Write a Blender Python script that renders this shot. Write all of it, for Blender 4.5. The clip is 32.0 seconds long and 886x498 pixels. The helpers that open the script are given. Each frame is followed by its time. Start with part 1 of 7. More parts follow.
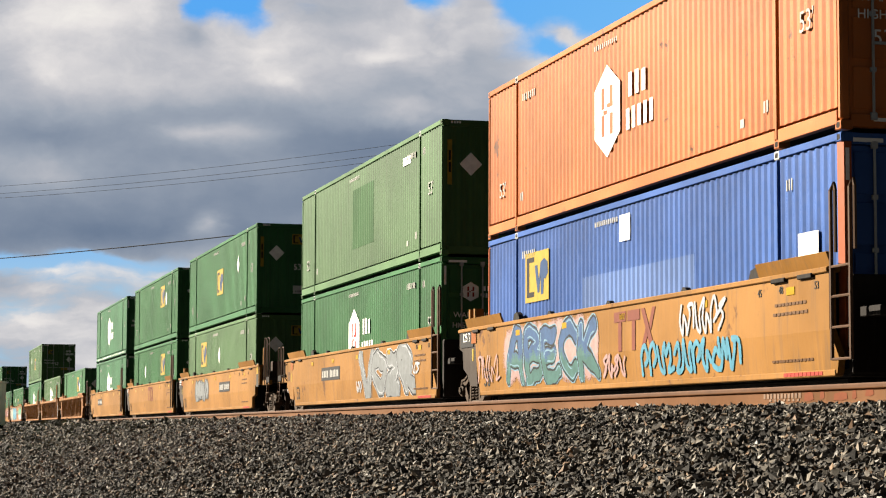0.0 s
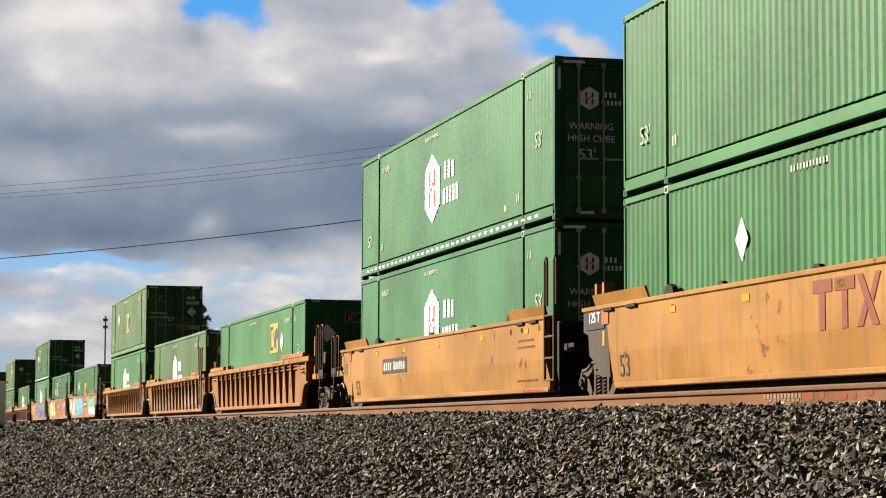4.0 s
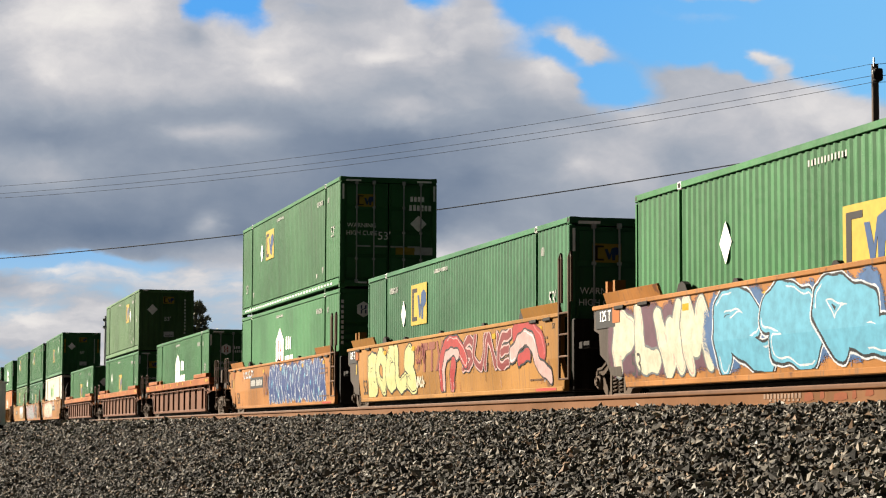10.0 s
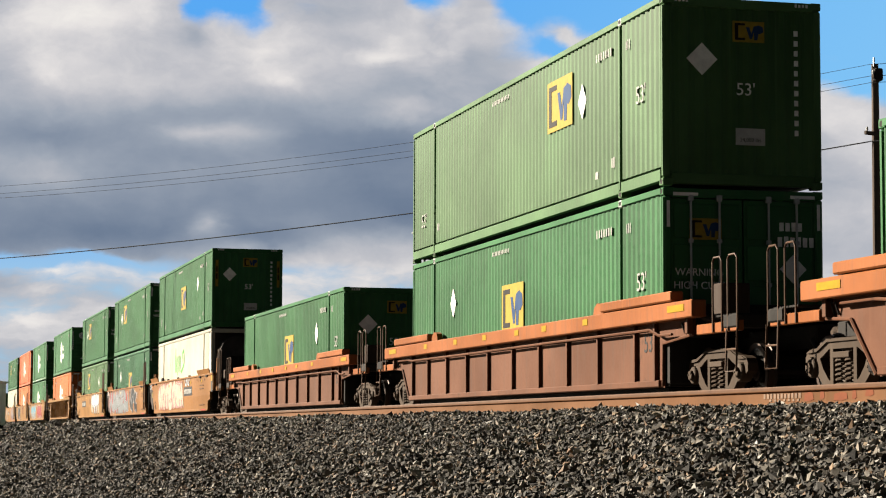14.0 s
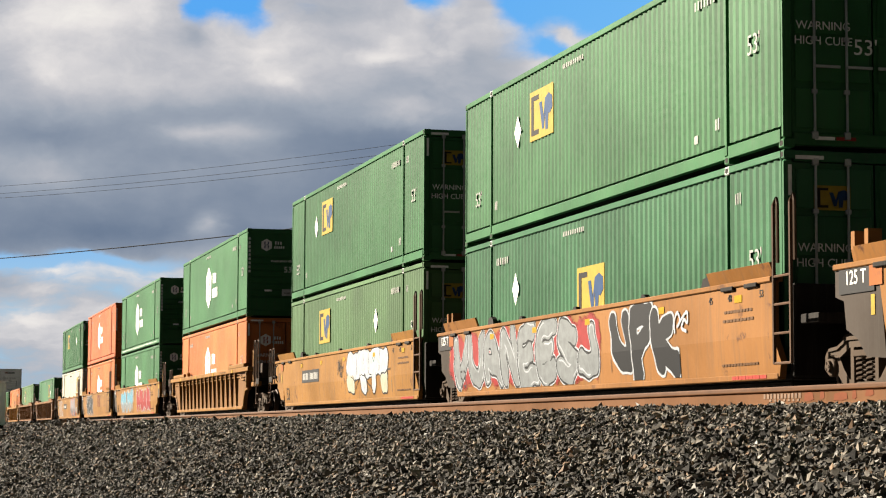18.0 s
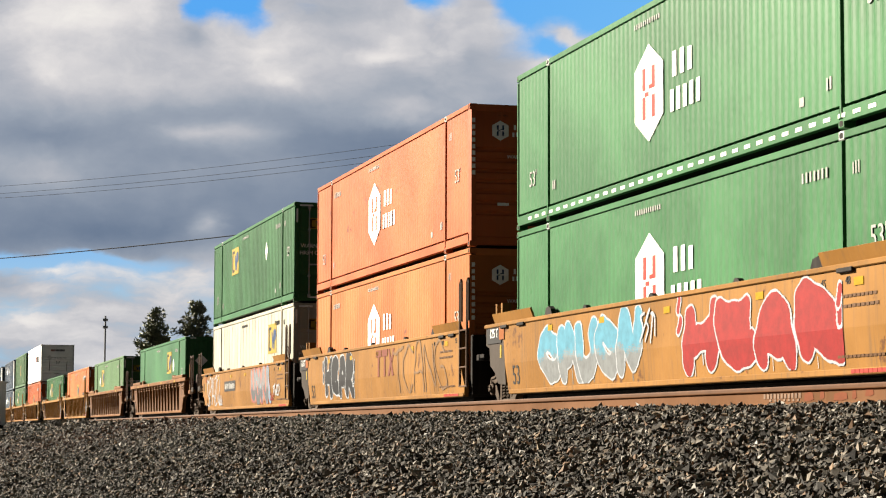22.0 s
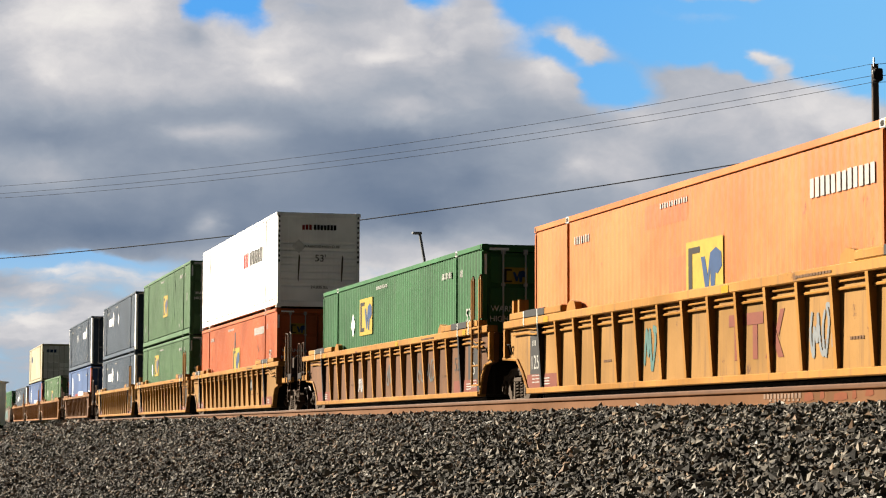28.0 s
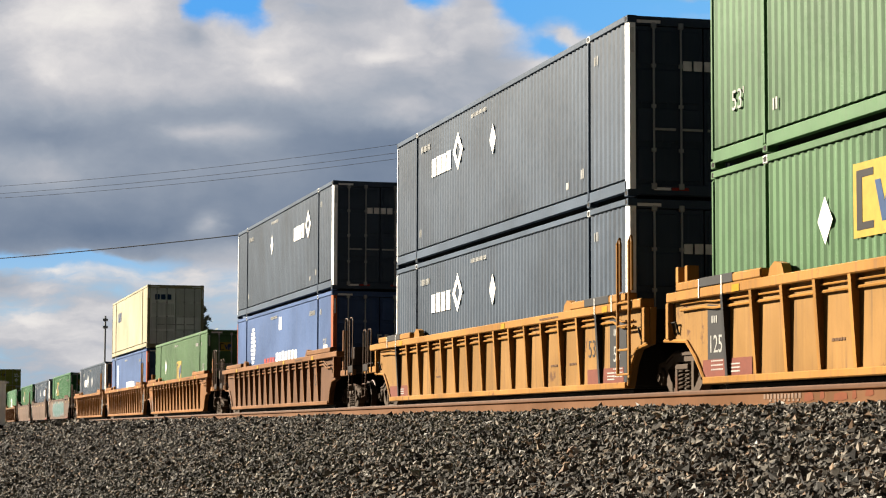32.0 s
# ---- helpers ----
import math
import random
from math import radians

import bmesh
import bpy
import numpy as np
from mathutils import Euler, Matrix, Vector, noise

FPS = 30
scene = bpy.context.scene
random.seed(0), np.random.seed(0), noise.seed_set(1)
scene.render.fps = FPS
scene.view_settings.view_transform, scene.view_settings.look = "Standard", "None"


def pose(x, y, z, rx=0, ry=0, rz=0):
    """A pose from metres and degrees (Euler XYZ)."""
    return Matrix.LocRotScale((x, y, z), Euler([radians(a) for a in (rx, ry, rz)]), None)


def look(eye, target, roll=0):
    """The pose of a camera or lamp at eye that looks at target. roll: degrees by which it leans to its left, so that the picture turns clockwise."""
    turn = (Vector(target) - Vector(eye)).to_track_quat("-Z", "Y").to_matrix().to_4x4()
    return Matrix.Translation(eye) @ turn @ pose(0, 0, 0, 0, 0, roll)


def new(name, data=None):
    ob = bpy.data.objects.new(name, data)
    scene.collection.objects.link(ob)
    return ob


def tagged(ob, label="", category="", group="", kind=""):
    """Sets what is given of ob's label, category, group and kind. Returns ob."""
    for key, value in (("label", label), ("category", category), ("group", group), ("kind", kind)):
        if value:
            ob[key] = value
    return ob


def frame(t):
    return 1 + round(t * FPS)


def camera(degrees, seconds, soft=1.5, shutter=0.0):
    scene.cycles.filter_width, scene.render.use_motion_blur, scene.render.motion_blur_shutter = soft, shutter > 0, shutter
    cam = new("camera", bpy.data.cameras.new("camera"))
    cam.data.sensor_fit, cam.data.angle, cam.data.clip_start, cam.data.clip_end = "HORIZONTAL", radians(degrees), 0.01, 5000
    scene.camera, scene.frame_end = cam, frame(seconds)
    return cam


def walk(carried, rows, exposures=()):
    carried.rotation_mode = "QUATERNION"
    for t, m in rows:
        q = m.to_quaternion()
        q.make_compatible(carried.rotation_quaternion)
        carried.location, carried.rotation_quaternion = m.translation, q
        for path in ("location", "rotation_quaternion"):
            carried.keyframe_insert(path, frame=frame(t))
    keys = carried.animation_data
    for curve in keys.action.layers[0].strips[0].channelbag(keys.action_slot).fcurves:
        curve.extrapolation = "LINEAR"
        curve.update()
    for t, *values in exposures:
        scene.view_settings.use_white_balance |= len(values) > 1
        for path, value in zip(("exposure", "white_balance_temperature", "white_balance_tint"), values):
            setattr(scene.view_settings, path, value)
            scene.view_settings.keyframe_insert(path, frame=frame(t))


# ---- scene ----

# ---------------------------------------------------------------- camera
EYE_Z = -0.39
SPEED = 17.888
TRACK_X = 12.455
cam = camera(23.27, 32.0, 1.15)
_yaw, _pitch = radians(14.291), radians(4.809)
VIEW = look((0, 0, EYE_Z), (math.sin(_yaw) * 100, math.cos(_yaw) * 100, EYE_Z + 100 * math.tan(_pitch)), 0.2)
walk(cam, [(0.0, VIEW), (32.0, VIEW)], [(0.0, 2.35), (32.0, 2.35)])

# ---------------------------------------------------------------- light
SUN_WAY = Vector((-0.62, 0.66, 0.42)).normalized()
sun_data = bpy.data.lights.new("sun", "SUN")
sun_data.energy, sun_data.angle, sun_data.color = 5.0, radians(0.53), (1.0, 0.90, 0.74)
sun = new("sun", sun_data)
sun.matrix_world = look((0, 0, 60), Vector((0, 0, 60)) - SUN_WAY)


class Nodes:
    """Short writing for node trees."""

    def __init__(self, tree):
        self.tree = tree
        tree.nodes.clear()

    def add(self, kind, **given):
        n = self.tree.nodes.new(kind)
        for k, v in given.items():
            if k == "op":
                n.operation = v
            elif k == "i":
                for slot, value in v.items():
                    self.put(n.inputs[slot], value)
        return n

    def put(self, socket, value):
        if isinstance(value, bpy.types.NodeSocket):
            self.tree.links.new(value, socket)
        else:
            socket.default_value = value

    def math(self, op, a, b=0.0, c=0.0, clamp=False):
        n = self.add("ShaderNodeMath", op=op, i={0: a, 1: b, 2: c})
        n.use_clamp = clamp
        return n.outputs[0]

    def dot(self, vec, const):
        return self.add("ShaderNodeVectorMath", op="DOT_PRODUCT", i={0: vec, 1: const}).outputs["Value"]

    def noise(self, vec, scale, detail=4.0, rough=0.55, distortion=0.0):
        n = self.add("ShaderNodeTexNoise", i={"Vector": vec, "Scale": scale, "Detail": detail, "Roughness": rough, "Distortion": distortion})
        return n.outputs["Fac"]

    def scaled(self, vec, xyz):
        return self.add("ShaderNodeVectorMath", op="MULTIPLY", i={0: vec, 1: xyz}).outputs[0]

    def mix(self, fac, a, b, mode="MIX"):
        n = self.add("ShaderNodeMix")
        n.data_type, n.blend_type = "RGBA", mode
        self.put(n.inputs[0], fac)
        self.put(n.inputs[6], a)
        self.put(n.inputs[7], b)
        return n.outputs[2]

    def ramp(self, fac, lo, hi, a=0.0, b=1.0):
        n = self.add("ShaderNodeMapRange", i={0: fac, 1: lo, 2: hi, 3: a, 4: b})
        n.interpolation_type = "SMOOTHSTEP"
        return n.outputs[0]


def rgb(r, g, b):
    return (r, g, b, 1.0)


world = bpy.data.worlds.new("sky")
world.use_nodes = True
scene.world = world
W = Nodes(world.node_tree)
way = W.add("ShaderNodeTexCoord").outputs["Generated"]
sky = W.add("ShaderNodeTexSky")
sky.sky_type, sky.sun_disc = "NISHITA", False
sky.sun_elevation = math.asin(SUN_WAY.z)
sky.sun_rotation = math.atan2(SUN_WAY.x, SUN_WAY.y)
sky.air_density, sky.dust_density, sky.ozone_density = 1.2, 0.6, 2.0
# the part of the sky over the train, in units of a tangent plane about one bearing
fwd = Vector((math.sin(_yaw) * math.cos(_pitch), math.cos(_yaw) * math.cos(_pitch), math.sin(_pitch)))
rgt = Vector((math.cos(_yaw), -math.sin(_yaw), 0))
upw = rgt.cross(fwd)
ahead = W.math("MAXIMUM", W.dot(way, fwd), 0.05)
su = W.math("DIVIDE", W.dot(way, rgt), ahead)
sv = W.math("DIVIDE", W.dot(way, upw), ahead)
flat = W.add("ShaderNodeCombineXYZ", i={0: su, 1: sv, 2: 0.0}).outputs[0]
warp = W.add("ShaderNodeTexNoise", i={"Vector": W.scaled(flat, (20, 32, 1)), "Scale": 1.0, "Detail": 6.0, "Roughness": 0.58})
wob = W.add("ShaderNodeVectorMath", op="MULTIPLY_ADD", i={0: warp.outputs["Color"], 1: (0.030, 0.018, 0), 2: flat}).outputs[0]
wob = W.add("ShaderNodeVectorMath", op="SUBTRACT", i={0: wob, 1: (0.015, 0.009, 0)}).outputs[0]
sep = W.add("ShaderNodeSeparateXYZ", i={0: wob})


def puff(cx, cy, rx, ry, amount):
    """A soft bank of cloud: centre and radii in thousandths of the tangent plane."""
    a = W.math("MULTIPLY", W.math("SUBTRACT", sep.outputs[0], cx / 1000), 1000 / rx)
    b = W.math("MULTIPLY", W.math("SUBTRACT", sep.outputs[1], cy / 1000), 1000 / ry)
    d = W.math("ADD", W.math("MULTIPLY", a, a), W.math("MULTIPLY", b, b))
    return W.math("MULTIPLY", W.math("EXPONENT", W.math("MULTIPLY", d, -1.0)), amount)


def bank(start, puffs):
    total = start
    for one in puffs:
        total = W.math("ADD", total, puff(*one))
    return total


fine = W.math("SUBTRACT", W.noise(W.scaled(wob, (26, 42, 1)), 1.0, 7.0, 0.56, 0.0), 0.5)
puffy = W.math("SUBTRACT", W.noise(W.scaled(wob, (60, 84, 1)), 1.0, 7.0, 0.58, 0.0), 0.5)
soft = W.math("SUBTRACT", W.noise(W.scaled(flat, (9, 34, 1)), 1.0, 4.0, 0.5, 0.0), 0.5)
# streaks low over the horizon
band = W.math("SUBTRACT", W.noise(W.scaled(wob, (16, 62, 1)), 1.0, 6.0, 0.55, 0.0), 0.5)
lowly = W.ramp(sv, -0.002, -0.012)
# clear gaps between the banks
cover = bank(1.0, [(136, 100, 60, 18, -1.06), (48, 116, 40, 10, -1.08), (202, 79, 40, 10, -1.09), (-96, 116, 25, 8, -1.24), (-173, -5, 40, 4, -1.09), (81, 74, 16, 10, -1.07), (202, 111, 40, 10, -0.81), (48, 95, 16, 5, -0.82), (202, 95, 25, 8, -0.58), (125, 116, 40, 4, -0.6), (92, 100, 16, 10, -0.46), (70, 84, 10, 6, -0.71)])
cover = bank(cover, [(-7, 116, 10, 6, -0.73), (114, 79, 16, 5, 0.55), (37, 105, 10, 6, -0.58), (70, 95, 7, 5, 0.72), (147, 90, 7, 5, 0.8), (136, 84, 10, 6, -0.72), (-74, 116, 7, 5, 0.71), (169, 69, 40, 4, 0.2), (15, 111, 7, 5, 0.56), (114, 90, 16, 5, -0.35), (59, 90, 7, 5, -0.57), (-85, 105, 7, 5, -0.45)])
cover = bank(cover, [(-140, -10, 16, 5, -0.29), (-151, 0, 16, 5, 0.27), (-118, 111, 7, 5, -0.53), (158, 84, 7, 5, 0.55), (169, 84, 7, 5, -0.48), (59, 79, 7, 5, 0.4), (-129, 111, 7, 5, 0.36), (158, 74, 16, 5, 0.36), (147, 79, 7, 5, -0.49), (136, 79, 7, 5, 0.58), (92, 63, 10, 6, 0.28), (70, 105, 16, 5, -0.35)])
cover = bank(cover, [(59, 100, 7, 5, 0.42), (-206, -5, 7, 5, -0.38)])
cover = W.math("ADD", cover, W.math("MULTIPLY", lowly, W.math("MULTIPLY_ADD", band, 2.2, -0.28)))
cover = W.math("ADD", cover, W.math("ADD", W.math("MULTIPLY", fine, 0.70), W.math("MULTIPLY", puffy, 0.30)))
mask = W.ramp(cover, 0.12, 0.86)
# sunlit tops and dull undersides of the banks
light = bank(0.68, [(-129, 21, 200, 14, -0.13), (-40, 100, 200, 14, 0.11), (-29, 48, 60, 18, -0.17), (180, 63, 60, 18, 0.13), (-85, -15, 90, 10, 0.11), (-162, 6, 90, 10, -0.15), (-173, 111, 30, 14, 0.16), (169, 111, 60, 18, 0.09), (-129, 79, 90, 10, 0.06), (-173, 53, 40, 8, -0.11), (180, 21, 60, 18, 0.07), (81, 42, 30, 14, 0.07)])
light = bank(light, [(-173, -10, 22, 6, 0.15), (-18, 63, 22, 6, 0.13), (70, 116, 40, 8, 0.1), (-7, 0, 40, 8, 0.11), (-18, 16, 30, 14, -0.09), (26, -47, 200, 14, 0.02), (48, 84, 14, 9, 0.09), (-85, 90, 14, 9, 0.1), (-184, 84, 14, 9, 0.11), (-107, 11, 8, 6, 0.18), (191, 84, 40, 8, 0.07), (-96, 53, 22, 6, 0.1)])
light = bank(light, [(-29, 90, 12, 5, 0.11), (-195, -31, 22, 6, 0.12), (-85, 6, 22, 6, -0.09), (-118, 63, 40, 8, -0.06), (-62, -5, 22, 6, 0.08), (-140, 116, 14, 9, 0.09), (-74, -31, 40, 8, 0.07), (15, 32, 14, 9, -0.07), (-118, 42, 40, 8, -0.05), (70, -5, 30, 14, -0.04), (202, -26, 60, 18, 0.04), (-118, 100, 8, 6, -0.12)])
light = bank(light, [(15, 90, 14, 9, -0.06), (-51, 105, 14, 9, -0.06), (92, 63, 14, 9, 0.06), (-74, 79, 12, 5, 0.09), (48, 63, 22, 6, -0.05), (-184, 32, 22, 6, 0.06), (191, -63, 60, 18, 0.05), (59, 37, 8, 6, 0.08), (-206, -15, 12, 5, -0.1), (81, 79, 22, 6, 0.05), (136, 74, 14, 9, -0.05), (114, 42, 14, 9, -0.05)])
light = bank(light, [(-118, 53, 12, 5, 0.07), (-96, 111, 14, 9, 0.05), (202, 42, 14, 9, 0.05), (147, 90, 12, 5, 0.06), (70, 100, 14, 9, 0.05), (-206, 48, 14, 9, -0.06)])
light = W.math("ADD", light, W.math("MULTIPLY", puffy, W.ramp(light, 0.60, 0.85, 0.03, 0.17)))
light = W.math("ADD", light, W.math("MULTIPLY", fine, W.ramp(light, 0.45, 0.75, 0.12, 0.20)))
light = W.math("ADD", light, W.math("MULTIPLY", soft, 0.12))
light = W.math("ADD", light, W.math("MULTIPLY", lowly, W.math("MULTIPLY_ADD", band, 0.55, 0.035)))
ramp = W.add("ShaderNodeValToRGB", i={0: light})
els = ramp.color_ramp.elements
els[0].position, els[0].color = 0.42, rgb(0.122, 0.166, 0.254)
els[1].position, els[1].color = 0.95, rgb(0.875, 0.845, 0.800)
for at, col in ((0.475, rgb(0.147, 0.197, 0.286)), (0.55, rgb(0.214, 0.262, 0.345)), (0.64, rgb(0.323, 0.364, 0.433)), (0.745, rgb(0.505, 0.510, 0.548)), (0.855, rgb(0.730, 0.705, 0.700))):
    e = els.new(at)
    e.color = col
air = W.add("ShaderNodeHueSaturation", i={"Saturation": 1.1, "Value": 0.0022, "Color": sky.outputs[0]}).outputs[0]
pale_low = W.ramp(sv, 0.03, -0.03)
blue = W.mix(0.92, air, W.mix(pale_low, W.mix(W.ramp(W.math("ADD", su, W.math("MULTIPLY", sv, -1.2)), -0.25, 0.16), rgb(0.021, 0.084, 0.190), rgb(0.046, 0.116, 0.194)), rgb(0.082, 0.128, 0.168)))
cloud = W.add("ShaderNodeVectorMath", op="SCALE", i={0: ramp.outputs[0], "Scale": 0.206}).outputs[0]
# beyond the lit bank, unseen clear sky and thin dull cloud, dimmed to lower fill
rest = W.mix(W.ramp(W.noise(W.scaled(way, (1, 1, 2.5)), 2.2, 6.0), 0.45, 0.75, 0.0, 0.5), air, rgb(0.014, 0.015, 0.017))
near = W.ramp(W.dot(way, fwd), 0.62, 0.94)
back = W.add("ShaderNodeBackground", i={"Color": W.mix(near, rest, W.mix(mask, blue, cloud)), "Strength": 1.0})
W.tree.links.new(back.outputs[0], W.add("ShaderNodeOutputWorld").inputs[0])

# ---------------------------------------------------------------- materials
MATS = {}


def material(name, make):
    if name not in MATS:
        m = bpy.data.materials.new(name)
        m.use_nodes = True
        n = Nodes(m.node_tree)
        out = n.add("ShaderNodeOutputMaterial")
        bsdf = n.add("ShaderNodeBsdfPrincipled")
        n.tree.links.new(bsdf.outputs[0], out.inputs[0])
        make(n, bsdf)
        MATS[name] = m
    return MATS[name]


def paint(name, colour, rough=0.45, dirt=0.25, rust=0.0, grime=(0.042, 0.036, 0.030), metal=0.0, gloss=0.05):
    """Weathered paint on steel: large fading, streaks that run down, grime and flecks of rust."""
    def make(n, b):
        co = n.add("ShaderNodeTexCoord").outputs["Object"]
        rnd = n.add("ShaderNodeObjectInfo").outputs["Random"]
        off = n.add("ShaderNodeCombineXYZ", i={0: n.math("MULTIPLY", rnd, 37.0), 1: n.math("MULTIPLY", rnd, 91.0), 2: 0.0}).outputs[0]
        at = n.add("ShaderNodeVectorMath", op="ADD", i={0: co, 1: off}).outputs[0]
        fade = n.noise(at, 0.45, 4.0)
        streak = n.noise(n.scaled(at, (6.0, 6.0, 0.35)), 1.6, 5.0, 0.6)
        grain = n.noise(at, 14.0, 6.0, 0.65)
        light_c = tuple(min(1.0, c * 1.18 + 0.008) for c in colour)
        dark_c = tuple(c * 0.80 for c in colour)
        col = n.mix(n.ramp(fade, 0.3, 0.7), rgb(*dark_c), rgb(*light_c))
        pale = n.noise(n.scaled(at, (7.0, 7.0, 0.12)), 1.9, 4.0, 0.6)
        col = n.mix(n.ramp(pale, 0.56, 0.72, 0.0, 0.35), col, rgb(*[min(1.0, c * 1.35 + 0.012) for c in colour]))
        d = n.math("MULTIPLY", n.ramp(streak, 0.48, 0.78), dirt)
        col = n.mix(d, col, rgb(*grime))
        g = n.math("MULTIPLY", n.ramp(grain, 0.55, 0.8), dirt * 0.15)
        col = n.mix(g, col, rgb(*grime))
        if rust:
            spots = n.math("MULTIPLY", n.noise(at, 3.2, 8.0, 0.7), n.noise(at, 0.8, 2.0))
            r = n.ramp(spots, 0.40 - 0.10 * rust, 0.46 - 0.10 * rust)
            col = n.mix(n.math("MULTIPLY", r, 0.85), col, rgb(0.052, 0.022, 0.011))
        n.put(b.inputs["Base Color"], col)
        n.put(b.inputs["Roughness"], n.math("ADD", n.math("MULTIPLY", grain, 0.3), rough - 0.17))
        b.inputs["Metallic"].default_value = metal
        b.inputs["Specular IOR Level"].default_value = gloss
        bump = n.add("ShaderNodeBump", i={"Strength": 0.035, "Distance": 0.012, "Height": n.noise(at, 2.2, 6.0, 0.6)})
        n.put(b.inputs["Normal"], bump.outputs[0])
    return material(name, make)


def plain(name, colour, rough=0.6, wear=0.12, metal=0.0):
    """Thin paint, vinyl or rubber with faint wear."""
    def make(n, b):
        co = n.add("ShaderNodeTexCoord").outputs["Object"]
        k = n.noise(co, 5.0, 6.0, 0.65)
        col = n.mix(n.ramp(k, 0.3, 0.75), rgb(*colour), rgb(*[c * (1 - wear * 2) for c in colour]))
        n.put(b.inputs["Base Color"], col)
        b.inputs["Roughness"].default_value = rough
        b.inputs["Metallic"].default_value = metal
        b.inputs["Specular IOR Level"].default_value = 0.08
    return material(name, make)


# near-black for the containers' unseen rear walls, holds bounced light down
LOW_BOUNCE = paint("low_bounce_dark_steel", (0.02, 0.018, 0.016), 0.6, 0.3, 0.2)
GREEN = paint("green_paint", (0.0136, 0.075, 0.0207), 0.44, 0.24, gloss=0.12)
GREEN_OLD = paint("faded_green_paint", (0.034, 0.083, 0.025), 0.5, 0.22, gloss=0.12)
GREEN_SEA = paint("sea_green_paint", (0.012, 0.067, 0.0245), 0.44, 0.24, gloss=0.12)
ORANGE = paint("orange_paint", (0.275, 0.077, 0.0135), 0.45, 0.10, 0.10, gloss=0.12)
ORANGE_RED = paint("red_orange_paint", (0.28, 0.06, 0.0125), 0.45, 0.14, 0.12, gloss=0.12)
BLUE = paint("blue_paint", (0.0145, 0.052, 0.185), 0.42, 0.12, gloss=0.12)
BLUE_PALE = paint("pale_blue_paint", (0.036, 0.08, 0.215), 0.5, 0.15, gloss=0.12)
SLATE = paint("slate_blue_paint", (0.023, 0.037, 0.058), 0.45, 0.18, 0.0, (0.066, 0.066, 0.062), gloss=0.12)
WHITE = paint("white_paint", (0.8, 0.79, 0.76), 0.42, 0.10, 0.0, (0.35, 0.32, 0.28), gloss=0.12)
IVORY = paint("ivory_paint", (0.26, 0.245, 0.195), 0.45, 0.14, 0.0, (0.35, 0.30, 0.24), gloss=0.12)
GREEN_OLIVE = paint("olive_green_paint", (0.035, 0.082, 0.03), 0.45, 0.2, gloss=0.12)
GREEN_PATCH = paint("repainted_green", (0.026, 0.074, 0.024), 0.5, 0.2)
CREAM = paint("cream_paint", (0.235, 0.205, 0.13), 0.45, 0.14, gloss=0.12)
YELLOWGREEN = paint("yellow_green_paint", (0.2, 0.2, 0.04), 0.45, 0.14)
DUSTY_BLUE = paint("dusty_blue_paint", (0.030, 0.056, 0.128), 0.5, 0.25, 0.0, (0.10, 0.10, 0.10))
COLOURS = dict(dusty=DUSTY_BLUE, ivory=IVORY, olive=GREEN_OLIVE, green=GREEN, faded=GREEN_OLD, sea=GREEN_SEA, orange=ORANGE, redorange=ORANGE_RED, blue=BLUE, paleblue=BLUE_PALE, slate=SLATE, white=WHITE, dullgrey=paint("grey_door_paint", (0.55, 0.55, 0.54), 0.5, 0.2), cream=CREAM, lime=YELLOWGREEN)
CAR_TAN = paint("tan_yellow_car_paint", (0.15, 0.069, 0.0125), 0.55, 0.5, 0.4)
CAR_ORANGE = paint("orange_car_paint", (0.155, 0.0625, 0.0125), 0.55, 0.6, 0.55)
CAR_RUSTY = paint("worn_orange_car_paint", (0.130, 0.054, 0.0105), 0.6, 0.4, 0.4)
CAR_YELLOW = paint("yellow_car_paint", (0.192, 0.088, 0.0155), 0.5, 0.45, 0.3)
CAR_GREYED = paint("greyed_car_paint", (0.066, 0.038, 0.024), 0.65, 0.6, 0.4)
CAR_BROWN = paint("brown_car_paint", (0.066, 0.0225, 0.0082), 0.65, 0.4, 0.3)
CAR_DULL = paint("dull_brown_car_paint", (0.112, 0.046, 0.012), 0.6, 0.45, 0.4)
CHORD_ORANGE = paint("orange_chord_paint", (0.16, 0.049, 0.0105), 0.5, 0.4, 0.3)
IRON = paint("cast_iron", (0.036, 0.0225, 0.0135), 0.7, 0.5, 0.1)
GRIME = paint("grimy_steel", (0.0088, 0.0068, 0.0056), 0.75, 0.4)
WHEEL = paint("rolled_wheel_steel", (0.04, 0.026, 0.02), 0.55, 0.4, 0.0, (0.02, 0.016, 0.012), 0.6)
TREAD = plain("polished_tread", (0.1, 0.095, 0.09), 0.25, 0.1, 1.0)
RAIL_RUST = paint("rusty_rail", (0.08, 0.034, 0.012), 0.85, 0.4, 0.15, (0.066, 0.035, 0.017), gloss=0.05)
RAIL_TOP = plain("worn_rail_head", (0.066, 0.029, 0.0125), 0.75, 0.15)
RAIL_MARK = plain("faded_marking", (0.15, 0.098, 0.068), 0.8, 0.25)
RAIL_PATCH = plain("rust_red_patch", (0.105, 0.029, 0.0105), 0.85)
TIE_WOOD = paint("creosoted_wood", (0.036, 0.026, 0.02), 0.85, 0.4)
SIGN_WHITE = plain("white_vinyl", (0.66, 0.65, 0.62), 0.5)
STENCIL = plain("white_stencil_paint", (0.23, 0.225, 0.21), 0.6)
SIGN_YELLOW = plain("yellow_vinyl", (0.235, 0.163, 0.018), 0.5)
REFLECT = plain("yellow_reflector", (0.25, 0.145, 0.006), 0.35)
SIGN_BROWN = plain("dark_brown_vinyl", (0.009, 0.0065, 0.0065), 0.5)
SIGN_BLUE = plain("blue_vinyl", (0.01, 0.032, 0.088), 0.5)
